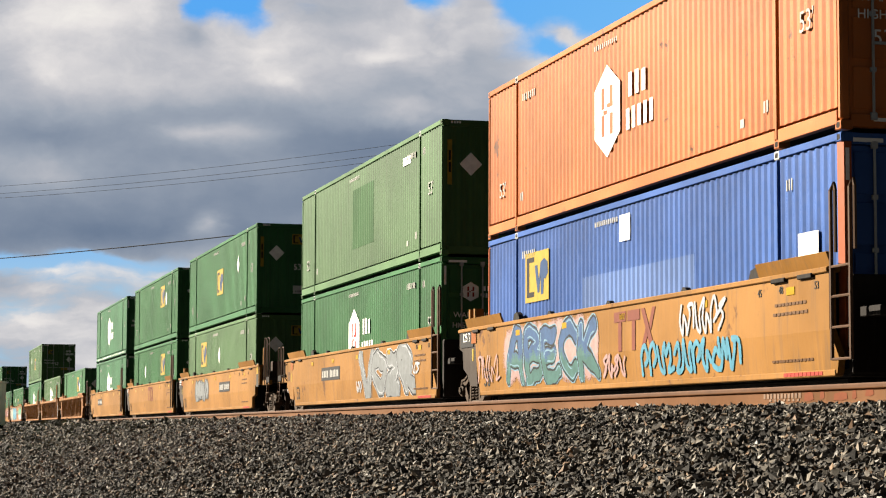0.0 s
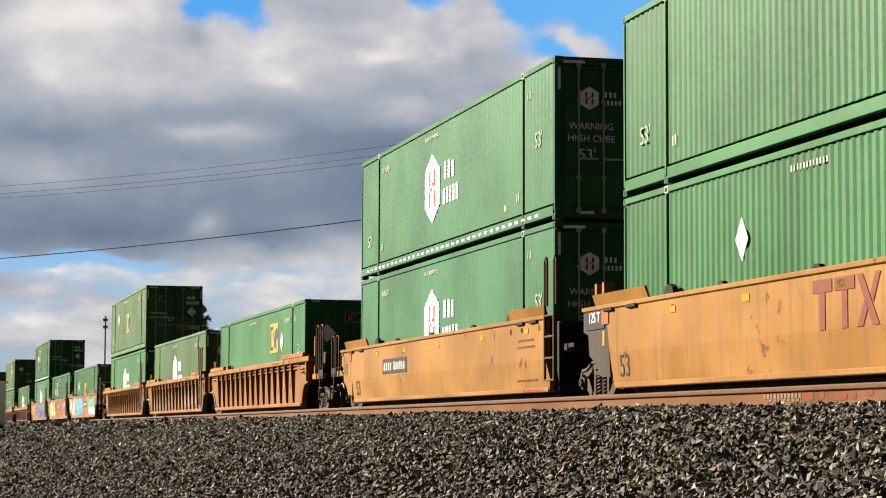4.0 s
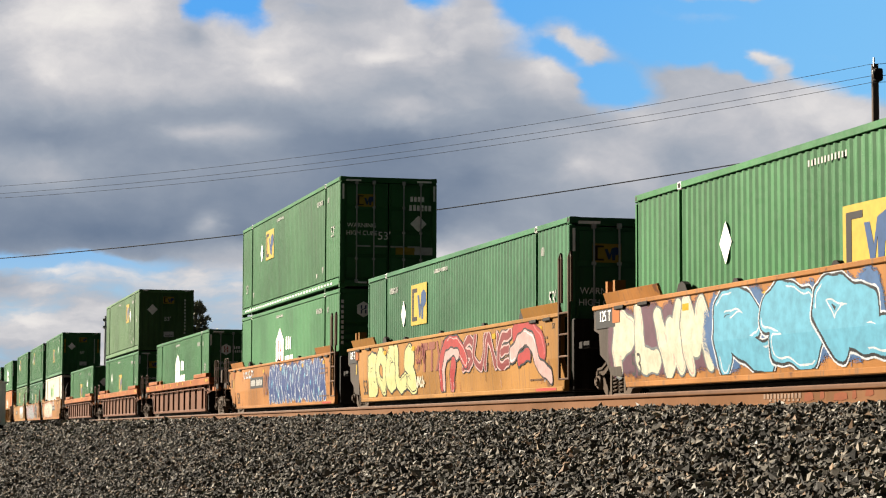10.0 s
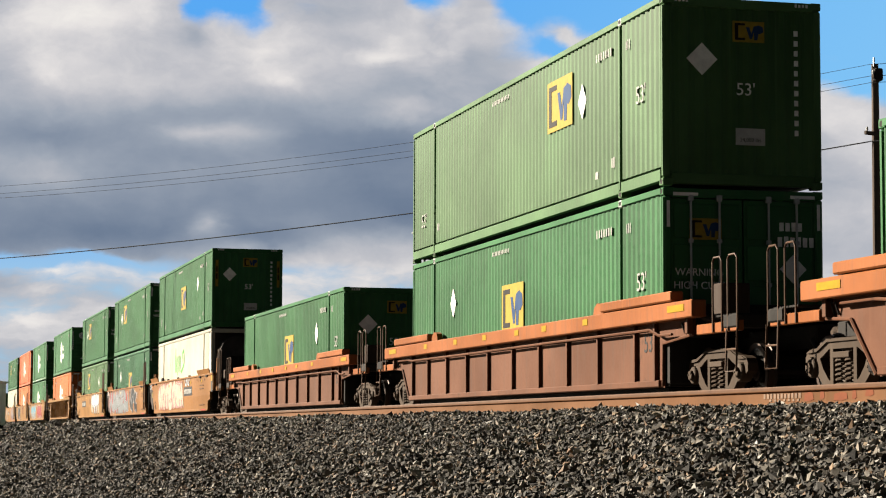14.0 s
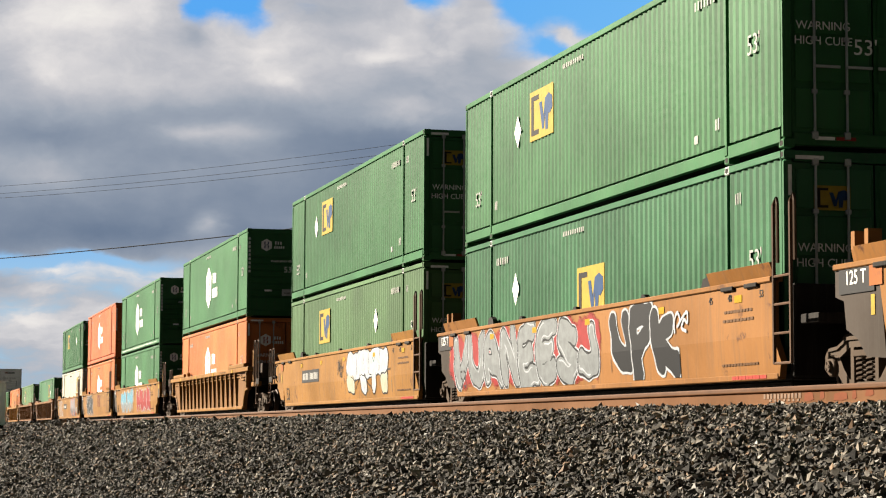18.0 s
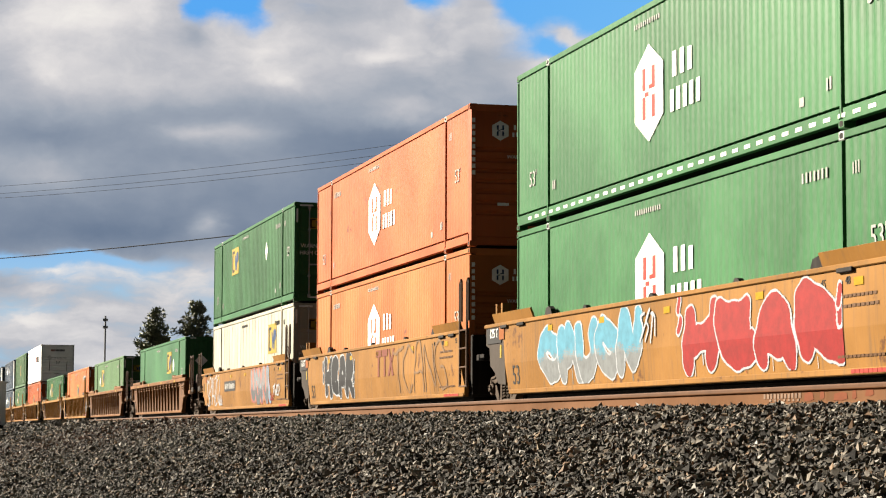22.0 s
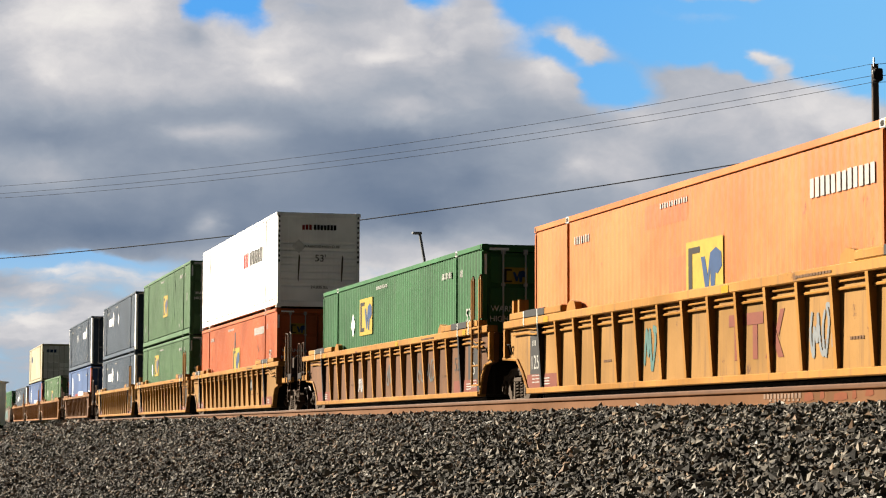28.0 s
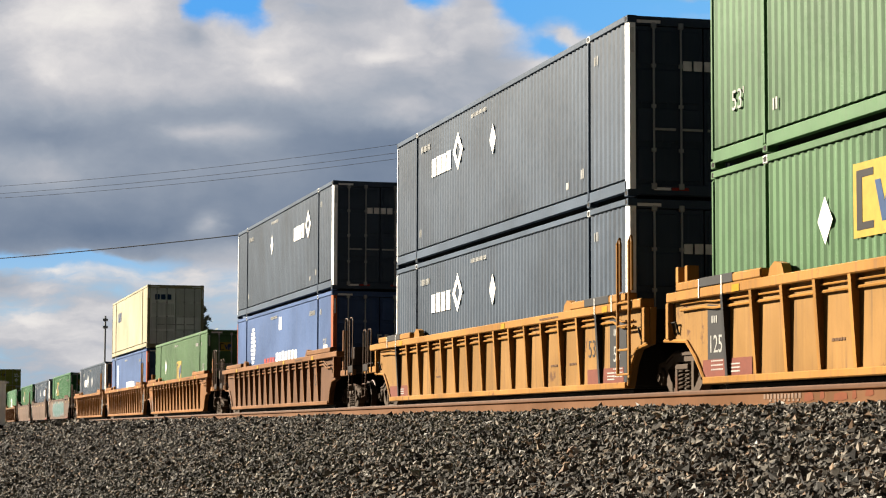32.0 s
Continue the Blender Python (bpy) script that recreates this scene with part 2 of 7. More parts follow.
SIGN_RED = plain("red_vinyl", (0.22, 0.024, 0.016), 0.5)
SIGN_BLACK = plain("black_stencil", (0.015, 0.0138, 0.0132), 0.6)
SIGN_GREY = plain("grey_vinyl", (0.36, 0.36, 0.35), 0.5)
STREAK = plain("grime_streak", (0.15, 0.125, 0.1), 0.7, 0.3)
SIGN_MAROON = plain("maroon_paint", (0.1, 0.022, 0.0105), 0.6)
SIGN_FAINT = plain("faded_brown_stencil", (0.068, 0.03, 0.0088), 0.6)
SIGN_GREEN = plain("bright_green_vinyl", (0.064, 0.248, 0.048), 0.5)
POST_GREY = plain("grey_painted_steel", (0.22, 0.23, 0.24), 0.6)
GALV = plain("galvanised_steel", (0.3, 0.3, 0.294), 0.45, 0.1, 0.7)
PLATE_DARK = plain("dark_panel_paint", (0.0145, 0.0135, 0.0135), 0.55)
PLATE_GREY = plain("dark_grey_panel_paint", (0.034, 0.0312, 0.028), 0.6, 0.2)
RUBBER = plain("black_rubber", (0.02, 0.02, 0.02), 0.7)
POLE_WOOD = paint("weathered_pole_wood", (0.06, 0.045, 0.036), 0.85, 0.3)
WIRE = plain("dark_wire", (0.05, 0.05, 0.055), 0.6)
HUT = paint("grey_hut_paint", (0.78, 0.79, 0.79), 0.55, 0.15)
BARK = paint("conifer_bark", (0.045, 0.03, 0.0225), 0.9, 0.3)


def leafy():
    def make(n, b):
        r = n.add("ShaderNodeNewGeometry").outputs["Random Per Island"]
        n.put(b.inputs["Base Color"], n.mix(r, rgb(0.070, 0.082, 0.040), rgb(0.150, 0.150, 0.078)))
        b.inputs["Roughness"].default_value = 0.75
    return material("conifer_needles", make)


def stones():
    """Crushed grey trap rock: each stone its own tone, a few rusty or pale."""
    def make(n, b):
        r = n.add("ShaderNodeNewGeometry").outputs["Random Per Island"]
        co = n.add("ShaderNodeTexCoord").outputs["Object"]
        ramp_n = n.add("ShaderNodeValToRGB", i={0: r})
        el = ramp_n.color_ramp.elements
        el[0].position, el[0].color = 0.0, rgb(0.0136, 0.0123, 0.0117)
        el[1].position, el[1].color = 1.0, rgb(0.248, 0.239, 0.226)
        for at, c in ((0.30, rgb(0.0244, 0.0223, 0.0197)), (0.55, rgb(0.0532, 0.047, 0.0398)), (0.74, rgb(0.0952, 0.0839, 0.0693)), (0.83, rgb(0.139, 0.123, 0.101)), (0.89, rgb(0.106, 0.0624, 0.0361)), (0.93, rgb(0.145, 0.106, 0.069)), (0.97, rgb(0.197, 0.179, 0.153))):
            e = el.new(at)
            e.color = c
        k = n.noise(co, 60.0, 4.0)
        n.put(b.inputs["Base Color"], n.mix(n.ramp(k, 0.3, 0.75, 0.0, 0.10), ramp_n.outputs[0], rgb(0.102, 0.0916, 0.081)))
        b.inputs["Roughness"].default_value = 0.85
        b.inputs["Specular IOR Level"].default_value = 0.15
        bump = n.add("ShaderNodeBump", i={"Strength": 0.4, "Distance": 0.004, "Height": n.noise(co, 90.0, 4.0)})
        n.put(b.inputs["Normal"], bump.outputs[0])
    return material("crushed_stone", make)


def gravel():
    """The bed under and beyond the loose stones, and the soil further off."""
    def make(n, b):
        co = n.add("ShaderNodeTexCoord").outputs["Object"]
        v = n.add("ShaderNodeTexVoronoi", i={"Vector": co, "Scale": 22.0, "Randomness": 1.0})
        tone = n.add("ShaderNodeSeparateColor", i={0: v.outputs["Color"]}).outputs[0]
        col = n.mix(tone, rgb(0.0135, 0.0135, 0.0135), rgb(0.0562, 0.0525, 0.0495))
        big = n.noise(co, 0.35, 4.0)
        col = n.mix(n.ramp(big, 0.45, 0.7, 0.0, 0.35), col, rgb(0.0788, 0.069, 0.06))
        n.put(b.inputs["Base Color"], col)
        b.inputs["Roughness"].default_value = 0.9
        h = n.math("SUBTRACT", 1.0, v.outputs["Distance"])
        bump = n.add("ShaderNodeBump", i={"Strength": 1.0, "Distance": 0.03, "Height": h})
        n.put(b.inputs["Normal"], bump.outputs[0])
    return material("ballast_bed", make)


NEEDLES, STONES, GRAVEL = leafy(), stones(), gravel()


# ---------------------------------------------------------------- mesh tools
class Solid:
    """Collects closed shapes into one mesh."""

    def __init__(self):
        self.v, self.f, self.m = [], [], []
        self.slot = 0

    def face(self, *ids):
        self.f.append(ids)
        self.m.append(self.slot)

    def box(self, x0, x1, y0, y1, z0, z1, c=0.0):
        if c <= 0:
            k = len(self.v)
            self.v += [(x, y, z) for x in (x0, x1) for y in (y0, y1) for z in (z0, z1)]
            for q in ((0, 1, 3, 2), (4, 6, 7, 5), (0, 4, 5, 1), (2, 3, 7, 6), (0, 2, 6, 4), (1, 5, 7, 3)):
                self.face(*[k + i for i in q])
            return self
        c = min(c, (x1 - x0) * 0.45, (y1 - y0) * 0.45, (z1 - z0) * 0.45)
        k = len(self.v)
        ids = {}
        for ix, x in enumerate((x0, x1)):
            for iy, y in enumerate((y0, y1)):
                for iz, z in enumerate((z0, z1)):
                    sx, sy, sz = (c if ix == 0 else -c), (c if iy == 0 else -c), (c if iz == 0 else -c)
                    for a, p in (("x", (x, y + sy, z + sz)), ("y", (x + sx, y, z + sz)), ("z", (x + sx, y + sy, z))):
                        ids[(ix, iy, iz, a)] = k
                        self.v.append(p)
                        k += 1
        g = ids.get
        for ix in (0, 1):
            self.face(g((ix, 0, 0, "x")), g((ix, 1, 0, "x")), g((ix, 1, 1, "x")), g((ix, 0, 1, "x")))
        for iy in (0, 1):
            self.face(g((0, iy, 0, "y")), g((1, iy, 0, "y")), g((1, iy, 1, "y")), g((0, iy, 1, "y")))
        for iz in (0, 1):
            self.face(g((0, 0, iz, "z")), g((1, 0, iz, "z")), g((1, 1, iz, "z")), g((0, 1, iz, "z")))
        for a in (0, 1):
            for b in (0, 1):
                self.face(g((a, b, 0, "x")), g((a, b, 1, "x")), g((a, b, 1, "y")), g((a, b, 0, "y")))
                self.face(g((a, 0, b, "x")), g((a, 1, b, "x")), g((a, 1, b, "z")), g((a, 0, b, "z")))
                self.face(g((0, a, b, "y")), g((1, a, b, "y")), g((1, a, b, "z")), g((0, a, b, "z")))
                for d in (0, 1):
                    self.face(g((a, b, d, "x")), g((a, b, d, "y")), g((a, b, d, "z")))
        return self

    def prism(self, outline, axis, a0, a1):
        """Outline in the plane across axis: (y, z), (x, z) or (x, y)."""
        k, n = len(self.v), len(outline)
        for a in (a0, a1):
            for p, q in outline:
                self.v.append((a, p, q) if axis == "x" else (p, a, q) if axis == "y" else (p, q, a))
        self.face(*range(k, k + n))
        self.face(*range(k + 2 * n - 1, k + n - 1, -1))
        for i in range(n):
            j = (i + 1) % n
            self.face(k + i, k + n + i, k + n + j, k + j)
        return self

    def tube(self, path, r, n=6):
        path = [Vector(p) for p in path]
        k0 = len(self.v)
        for i, p in enumerate(path):
            t = (path[min(i + 1, len(path) - 1)] - path[max(i - 1, 0)]).normalized()
            a = t.orthogonal().normalized() if i == 0 else (a - t * a.dot(t)).normalized()
            b = t.cross(a)
            for j in range(n):
                w = 2 * math.pi * j / n
                self.v.append(tuple(p + a * (r * math.cos(w)) + b * (r * math.sin(w))))
        for i in range(len(path) - 1):
            for j in range(n):
                q = (j + 1) % n
                self.face(k0 + i * n + j, k0 + i * n + q, k0 + (i + 1) * n + q, k0 + (i + 1) * n + j)
        self.face(*range(k0 + n - 1, k0 - 1, -1))
        e = k0 + (len(path) - 1) * n
        self.face(*range(e, e + n))
        return self

    def lathe(self, profile, centre, axis="x", n=16):
        """Profile of (along, radius) turned about a line through centre."""
        k0 = len(self.v)
        cx, cy, cz = centre
        for a, r in profile:
            for j in range(n):
                w = 2 * math.pi * j / n
                c, s = r * math.cos(w), r * math.sin(w)
                self.v.append((cx + a, cy + c, cz + s) if axis == "x" else (cx + c, cy + a, cz + s) if axis == "y" else (cx + c, cy + s, cz + a))
        m = len(profile)
        for i in range(m - 1):
            for j in range(n):
                q = (j + 1) % n
                self.face(k0 + i * n + j, k0 + i * n + q, k0 + (i + 1) * n + q, k0 + (i + 1) * n + j)
        self.face(*range(k0, k0 + n))
        self.face(*range(k0 + (m - 1) * n, k0 + m * n))
        return self

    def mesh(self, name, *mats):
        me = bpy.data.meshes.new(name)
        me.from_pydata(self.v, [], self.f)
        if len(mats) > 1:
            me.polygons.foreach_set("material_index", self.m)
        for one in mats:
            me.materials.append(one)
        bm = bmesh.new()
        bm.from_mesh(me)
        bmesh.ops.recalc_face_normals(bm, faces=bm.faces)
        bm.to_mesh(me)
        bm.free()
        return me


MESHES = {}


def shared(key, build):
    """One mesh for all alike pieces."""
    if key not in MESHES:
        MESHES[key] = build()
    return MESHES[key]


def part(name, me, parent, label="", at=None):
    ob = new(name, me)
    ob.parent = parent
    if at is not None:
        ob.matrix_basis = at if isinstance(at, Matrix) else Matrix.Translation(at)
    if label:
        tagged(ob, label)
    if me.name.startswith("bars") or name == "inner_ribs":
        tagged(ob, kind="stuff")
    return ob


def thing(name, label, category, group="", kind=""):
    return tagged(new(name), label, category, group, kind)


def lettering(words, size, mat):
    """A flat mesh of the words, centred, in its own x and y."""
    def build():
        cu = bpy.data.curves.new("lettering", "FONT")
        cu.body, cu.size, cu.extrude, cu.align_x, cu.align_y, cu.resolution_u = words, size, 0.002, "CENTER", "CENTER", 3
        ob = bpy.data.objects.new("lettering", cu)
        scene.collection.objects.link(ob)
        dg = bpy.context.evaluated_depsgraph_get()
        me = bpy.data.meshes.new_from_object(ob.evaluated_get(dg))
        bpy.data.objects.remove(ob)
        me.materials.clear()
        me.materials.append(mat)
        return me
    return shared(("text", words, size, mat.name), build)


def on_side(x, y, z):
    """Reads on the side that faces -x."""
    return Matrix(((0, 0, -1, x), (-1, 0, 0, y), (0, 1, 0, z), (0, 0, 0, 1)))


def on_end(x, y, z):
    """Reads on the end that faces -y."""
    return Matrix(((1, 0, 0, x), (0, 0, -1, y), (0, 1, 0, z), (0, 0, 0, 1)))


def sheet(outline, mat, key, depth=0.004):
    """A thin plate of the outline in its own x and y."""
    return shared(("sheet", key, mat.name), lambda: Solid().prism(outline, "z", 0.0, depth).mesh("sheet", mat))


def bars(n, w, h, mat, gap=0.35, seed=0):
    """A row of plain bars, as writing too small to read."""
    def build():
        s, rnd = Solid(), random.Random(seed)
        step = w / n
        for i in range(n):
            a = -w / 2 + i * step
            s.box(a, a + step * (1 - gap), -h / 2, h / 2 * rnd.uniform(0.8, 1.0), 0, 0.004)
        return s.mesh("bars", mat)
    return shared(("bars", n, w, h, mat.name, seed), build)


# ---------------------------------------------------------------- ground and track
def ground_height(x):
    """The bank across the track: low ground, shoulder, ballast bed, ditch and field beyond, raised to hide low sky."""
    knots = ((-3000, -1.5), (0.5, -1.45), (2.0, -1.20), (6.2, -0.33), (6.9, -0.22), (7.4, -0.20), (16.0, -0.22), (19.0, -1.0), (40, -0.9), (130, 3.2), (500, 3.4), (3000, 4.0))
    for (a, p), (b, q) in zip(knots, knots[1:]):
        if x <= b:
            return p + (q - p) * (x - a) / (b - a)
    return -1.1


def build_ground():
    xs = [-3000, -400, -60, -10, 0.5, 2.0, 3.4, 4.8, 6.2, 6.9, 7.4, 10.0, 16.0, 19.0, 40, 70, 100, 130, 500, 3000]
    ys = [-800, -60, 0, 10, 20, 30, 45, 60, 80, 110, 150, 220, 400, 900, 3500]
    s = Solid()
    for y in ys:
        for x in xs:
            s.v.append((x, y, ground_height(x)))
    for j in range(len(ys) - 1):
        for i in range(len(xs) - 1):
            k = j * len(xs) + i
            s.face(k, k + 1, k + 1 + len(xs), k + len(xs))
    me = bpy.data.meshes.new("ground")
    me.from_pydata(s.v, [], s.f)
    me.materials.append(GRAVEL)
    return tagged(new("ground", me), "dark grey crushed stone bank sloping up to the tracks", "ground", "", "structure")


def build_stones():
    """Loose stones of the shoulder, thinning with distance along the line."""
    rnd = np.random.RandomState(4)
    sets = []
    for y0, y1, per, size in ((7.0, 13, 2500, 0.0212), (13, 20, 1900, 0.0212), (20, 32, 1550, 0.0205), (32, 50, 950, 0.026), (50, 80, 380, 0.038), (80, 170, 80, 0.070)):
        x0, x1 = 0.2, 7.36
        n = int((x1 - x0) * (y1 - y0) * per)
        x, y = rnd.uniform(x0, x1, n), rnd.uniform(y0, y1, n)
        low = 2.0 + (0.81 - 0.034 * y) / 0.207 - 0.35
        keep = (x / y > 0.038) & (x / y < 0.505) & (x > low)
        x, y = x[keep], y[keep]
        z = np.interp(x, (0.5, 2.0, 6.2, 6.9, 7.4), (-1.45, -1.20, -0.33, -0.22, -0.20))
        r = size * np.exp(rnd.normal(0, 0.22, len(x)))
        z = z + rnd.uniform(-0.5, 1.25, len(x)) * r + 0.022 * np.sin(x * 2.3 + y * 0.9) * np.sin(y * 1.7)
        sets.append((x, y, z, r))
    x, y, z, r = (np.concatenate(c) for c in zip(*sets))
    n = len(x)
    corner = np.array([(1, 0, 0), (-1, 0, 0), (0, 1, 0), (0, -1, 0), (0, 0, 1), (0, 0, -1)], float)
    sides = np.array(((0, 2, 4), (2, 1, 4), (1, 3, 4), (3, 0, 4), (2, 0, 5), (1, 2, 5), (3, 1, 5), (0, 3, 5)))
    v = (corner[None] * rnd.uniform(0.75, 1.25, (n, 6, 1)) + rnd.uniform(-0.45, 0.45, (n, 6, 3))) * np.stack([rnd.uniform(0.8, 1.2, n), rnd.uniform(0.7, 1.1, n), rnd.uniform(0.5, 0.9, n)], -1)[:, None]
    q = rnd.normal(size=(n, 4))
    q /= np.linalg.norm(q, axis=1)[:, None]
    a, b, c, d = q.T
    rot = np.stack([1 - 2 * (c * c + d * d), 2 * (b * c - a * d), 2 * (b * d + a * c), 2 * (b * c + a * d), 1 - 2 * (b * b + d * d), 2 * (c * d - a * b),
                    2 * (b * d - a * c), 2 * (c * d + a * b), 1 - 2 * (b * b + c * c)], -1).reshape(n, 3, 3)
    v = np.einsum("nij,nkj->nki", rot, v) * r[:, None, None] + np.stack([x, y, z], -1)[:, None]
    f = (sides[None] + 6 * np.arange(n)[:, None, None]).reshape(-1, 3)
    me = bpy.data.meshes.new("ballast_stones")
    me.vertices.add(n * 6)
    me.vertices.foreach_set("co", v.reshape(-1).astype(np.float32))
    me.loops.add(len(f) * 3)
    me.loops.foreach_set("vertex_index", f.reshape(-1).astype(np.int32))
    me.polygons.add(len(f))
    me.polygons.foreach_set("loop_start", (np.arange(len(f)) * 3).astype(np.int32))
    me.update(calc_edges=True)
    me.shade_flat()
    me.materials.append(STONES)
    return tagged(new("ballast_stones", me), "loose grey crushed rock with a few rusty and pale stones", "ballast", "", "stuff")


def rail_outline(x):
    half = [(0.075, 0), (0.075, 0.012), (0.03, 0.028), (0.010, 0.045), (0.010, 0.128), (0.034, 0.142), (0.037, 0.150), (0.037, 0.172), (0.030, 0.184)]
    right = [(x + a, z - 0.186) for a, z in half]
    left = [(x - a, z - 0.186) for a, z in reversed(half)]
    return right + left


def build_rail(x, y0, y1, drop, label):
    s = Solid()
    ys = [y0, 0, 20, 40, 70, 110, 170, y1]
    ring = rail_outline(x)
    n = len(ring)
    for y in ys:
        for a, z in ring:
            s.v.append((a, y, z - drop * max(0, y - 16)))
    for j in range(len(ys) - 1):
        for i in range(n):
            s.slot = 1 if i in (8, 9, 10) else 0
            q = (i + 1) % n
            s.face(j * n + i, j * n + q, (j + 1) * n + q, (j + 1) * n + i)
    s.face(*range(n))
    s.face(*range((len(ys) - 1) * n, len(ys) * n))
    ob = new("rail", s.mesh("rail", RAIL_RUST, RAIL_TOP))
    return tagged(ob, label, "rail", "rails of the two tracks", "structure")


build_ground()
near_rail = build_rail(7.5, -80, 700, 0.0006, "rusty brown steel rail of the nearer track on grey ballast")
build_rail(9.0, -80, 700, 0.0006, "rusty brown steel rail of the nearer track on grey ballast")
build_rail(TRACK_X - 0.753, -80, 900, 0.0, "steel rail with worn head under the passing train")
build_rail(TRACK_X + 0.753, -80, 900, 0.0, "steel rail with worn head under the passing train")
part("stencil", bars(11, 0.84, 0.045, RAIL_MARK, 0.42, 5), near_rail, "faded white stencil on the web", on_side(7.489, 17.42, -0.085))
part("stencil", bars(7, 0.70, 0.02, RAIL_MARK, 0.55, 6), near_rail, "faded white stencil on the web", on_side(7.489, 17.36, -0.122))
for yc, w, lo, hi in ((16.87, 0.20, -0.045, 0.03), (16.60, 0.10, -0.03, 0.045), (16.24, 0.27, -0.048, 0.02), (15.98, 0.09, -0.04, 0.04), (15.70, 0.16, -0.02, 0.045)):
    part("rust_patch", sheet([(-w / 2, lo), (w * 0.1, lo - 0.004), (w / 2, lo + 0.012), (w / 2 - 0.02, hi - 0.01), (w * 0.1, hi), (-w / 2 + 0.015, hi - 0.014)], RAIL_PATCH, ("patch", w), 0.002), near_rail, "bright rust-red patch", on_side(7.489, yc, -0.088))


def build_ties():
    s = Solid()
    for k in range(150):
        for cx in (8.25, TRACK_X):
            y = -6 + k * 0.53 + 0.02 * math.sin(k * 3.1)
            s.box(cx - 1.3, cx + 1.3, y - 0.11, y + 0.11, -0.36, -0.188)
    return tagged(new("railway_ties", s.mesh("railway_ties", TIE_WOOD)), "dark creosoted wooden ties sunk in the ballast", "ties", "", "stuff")


build_ties()


# ---------------------------------------------------------------- beyond the track
def conifer(x, y, base, top, width, seed):
    rnd = random.Random(seed)
    tree = thing("pine_tree", "tall dark green pine with gaps between its limbs", "tree", "pines behind the train")
    h = top - base
    s = Solid()
    s.lathe([(0, 0.34), (h * 0.3, 0.27), (h * 0.7, 0.14), (h * 0.99, 0.03)], (0, 0, 0), "z", 9)
    part("trunk", s.mesh("trunk", BARK), tree)
    crown, limbs = Solid(), Solid()
    z = h * 0.28
    while z < h * 0.985:
        k = (h - z) / (h * 0.72)
        reach = width / 2 * min(1.0, 0.14 + 1.45 * k ** 0.75) * rnd.uniform(0.7, 1.15)
        for _ in range(3 if k > 0.2 else 2):
            w = rnd.uniform(0, 2 * math.pi)
            r = reach * rnd.uniform(0.65, 1.0)
            tip = Vector((math.cos(w) * r, math.sin(w) * r, z + r * rnd.uniform(0.0, 0.4)))
            limbs.tube([(0, 0, z), tuple(tip * 0.5 + Vector((0, 0, z * 0.5 - 0.1))), tuple(tip)], 0.035, 4)
            for _ in range(int(5 + 8 * r / width * 2)):
                q = rnd.uniform(0.25, 1.05)
                c = Vector((0, 0, z)).lerp(tip, q) + Vector((rnd.gauss(0, 0.22), rnd.gauss(0, 0.22), rnd.gauss(0.05, 0.2)))
                for _ in range(5):
                    a = Vector((rnd.gauss(0, 1), rnd.gauss(0, 1), rnd.gauss(0.3, 0.8))).normalized() * rnd.uniform(0.25, 0.6)
                    b = a.orthogonal().normalized() * rnd.uniform(0.07, 0.16)
                    i = len(crown.v)
                    o = c + Vector((rnd.gauss(0, 0.1), rnd.gauss(0, 0.1), rnd.gauss(0, 0.1)))
                    crown.v += [tuple(o - b), tuple(o + b), tuple(o + a + b * 0.5), tuple(o + a - b * 0.5)]
                    crown.face(i, i + 1, i + 2, i + 3)
        z += rnd.uniform(0.16, 0.34)
    me = bpy.data.meshes.new("crown")
    me.from_pydata(crown.v, [], crown.f)
    me.materials.append(NEEDLES)
    part("branchwork", limbs.mesh("branchwork", BARK), tree)
    part("crown", me, tree)
    tree.matrix_basis = Matrix.Translation((x, y, base))


conifer(37.5, 320.3, -1.1, 17.3, 7.2, 3)
conifer(43.4, 318.7, -1.1, 18.4, 8.4, 8)


def street_lamp():
    lamp = thing("street_lamp", "grey street lamp with a bent arm and flat head", "street lamp")
    path = [(0, 0, 0), (0, 0, 6.5), (-0.06, 0, 7.6), (-0.22, 0, 8.6), (-0.46, 0, 9.75)]
    part("pole", Solid().tube(path, 0.075, 8).mesh("pole", POST_GREY), lamp)
    part("head", Solid().box(-0.85, -0.35, -0.13, 0.13, 9.7, 9.82, 0.04).mesh("head", POST_GREY), lamp)
    lamp.matrix_basis = Matrix.Translation((26.35, 106.5, -1.1))
    lamp.matrix_basis = Matrix.Translation((26.35, 106.5, -1.1)) @ Matrix.Diagonal((1, 1, 1.1, 1))


def radio_mast():
    mast = thing("radio_mast", "slim grey radio mast with aerials near its top", "mast")
    part("pole", Solid().tube([(0, 0, 0), (0, 0, 20.6)], 0.16, 8).mesh("pole", POST_GREY), mast)
    for z in (18.6, 19.9):
        part("aerial", Solid().box(-0.45, 0.45, -0.2, 0.2, -0.22, 0.22, 0.05).mesh("aerial", POST_GREY), mast, at=(0, 0, z))
    mast.matrix_basis = Matrix.Translation((36.0, 382.8, -1.1))


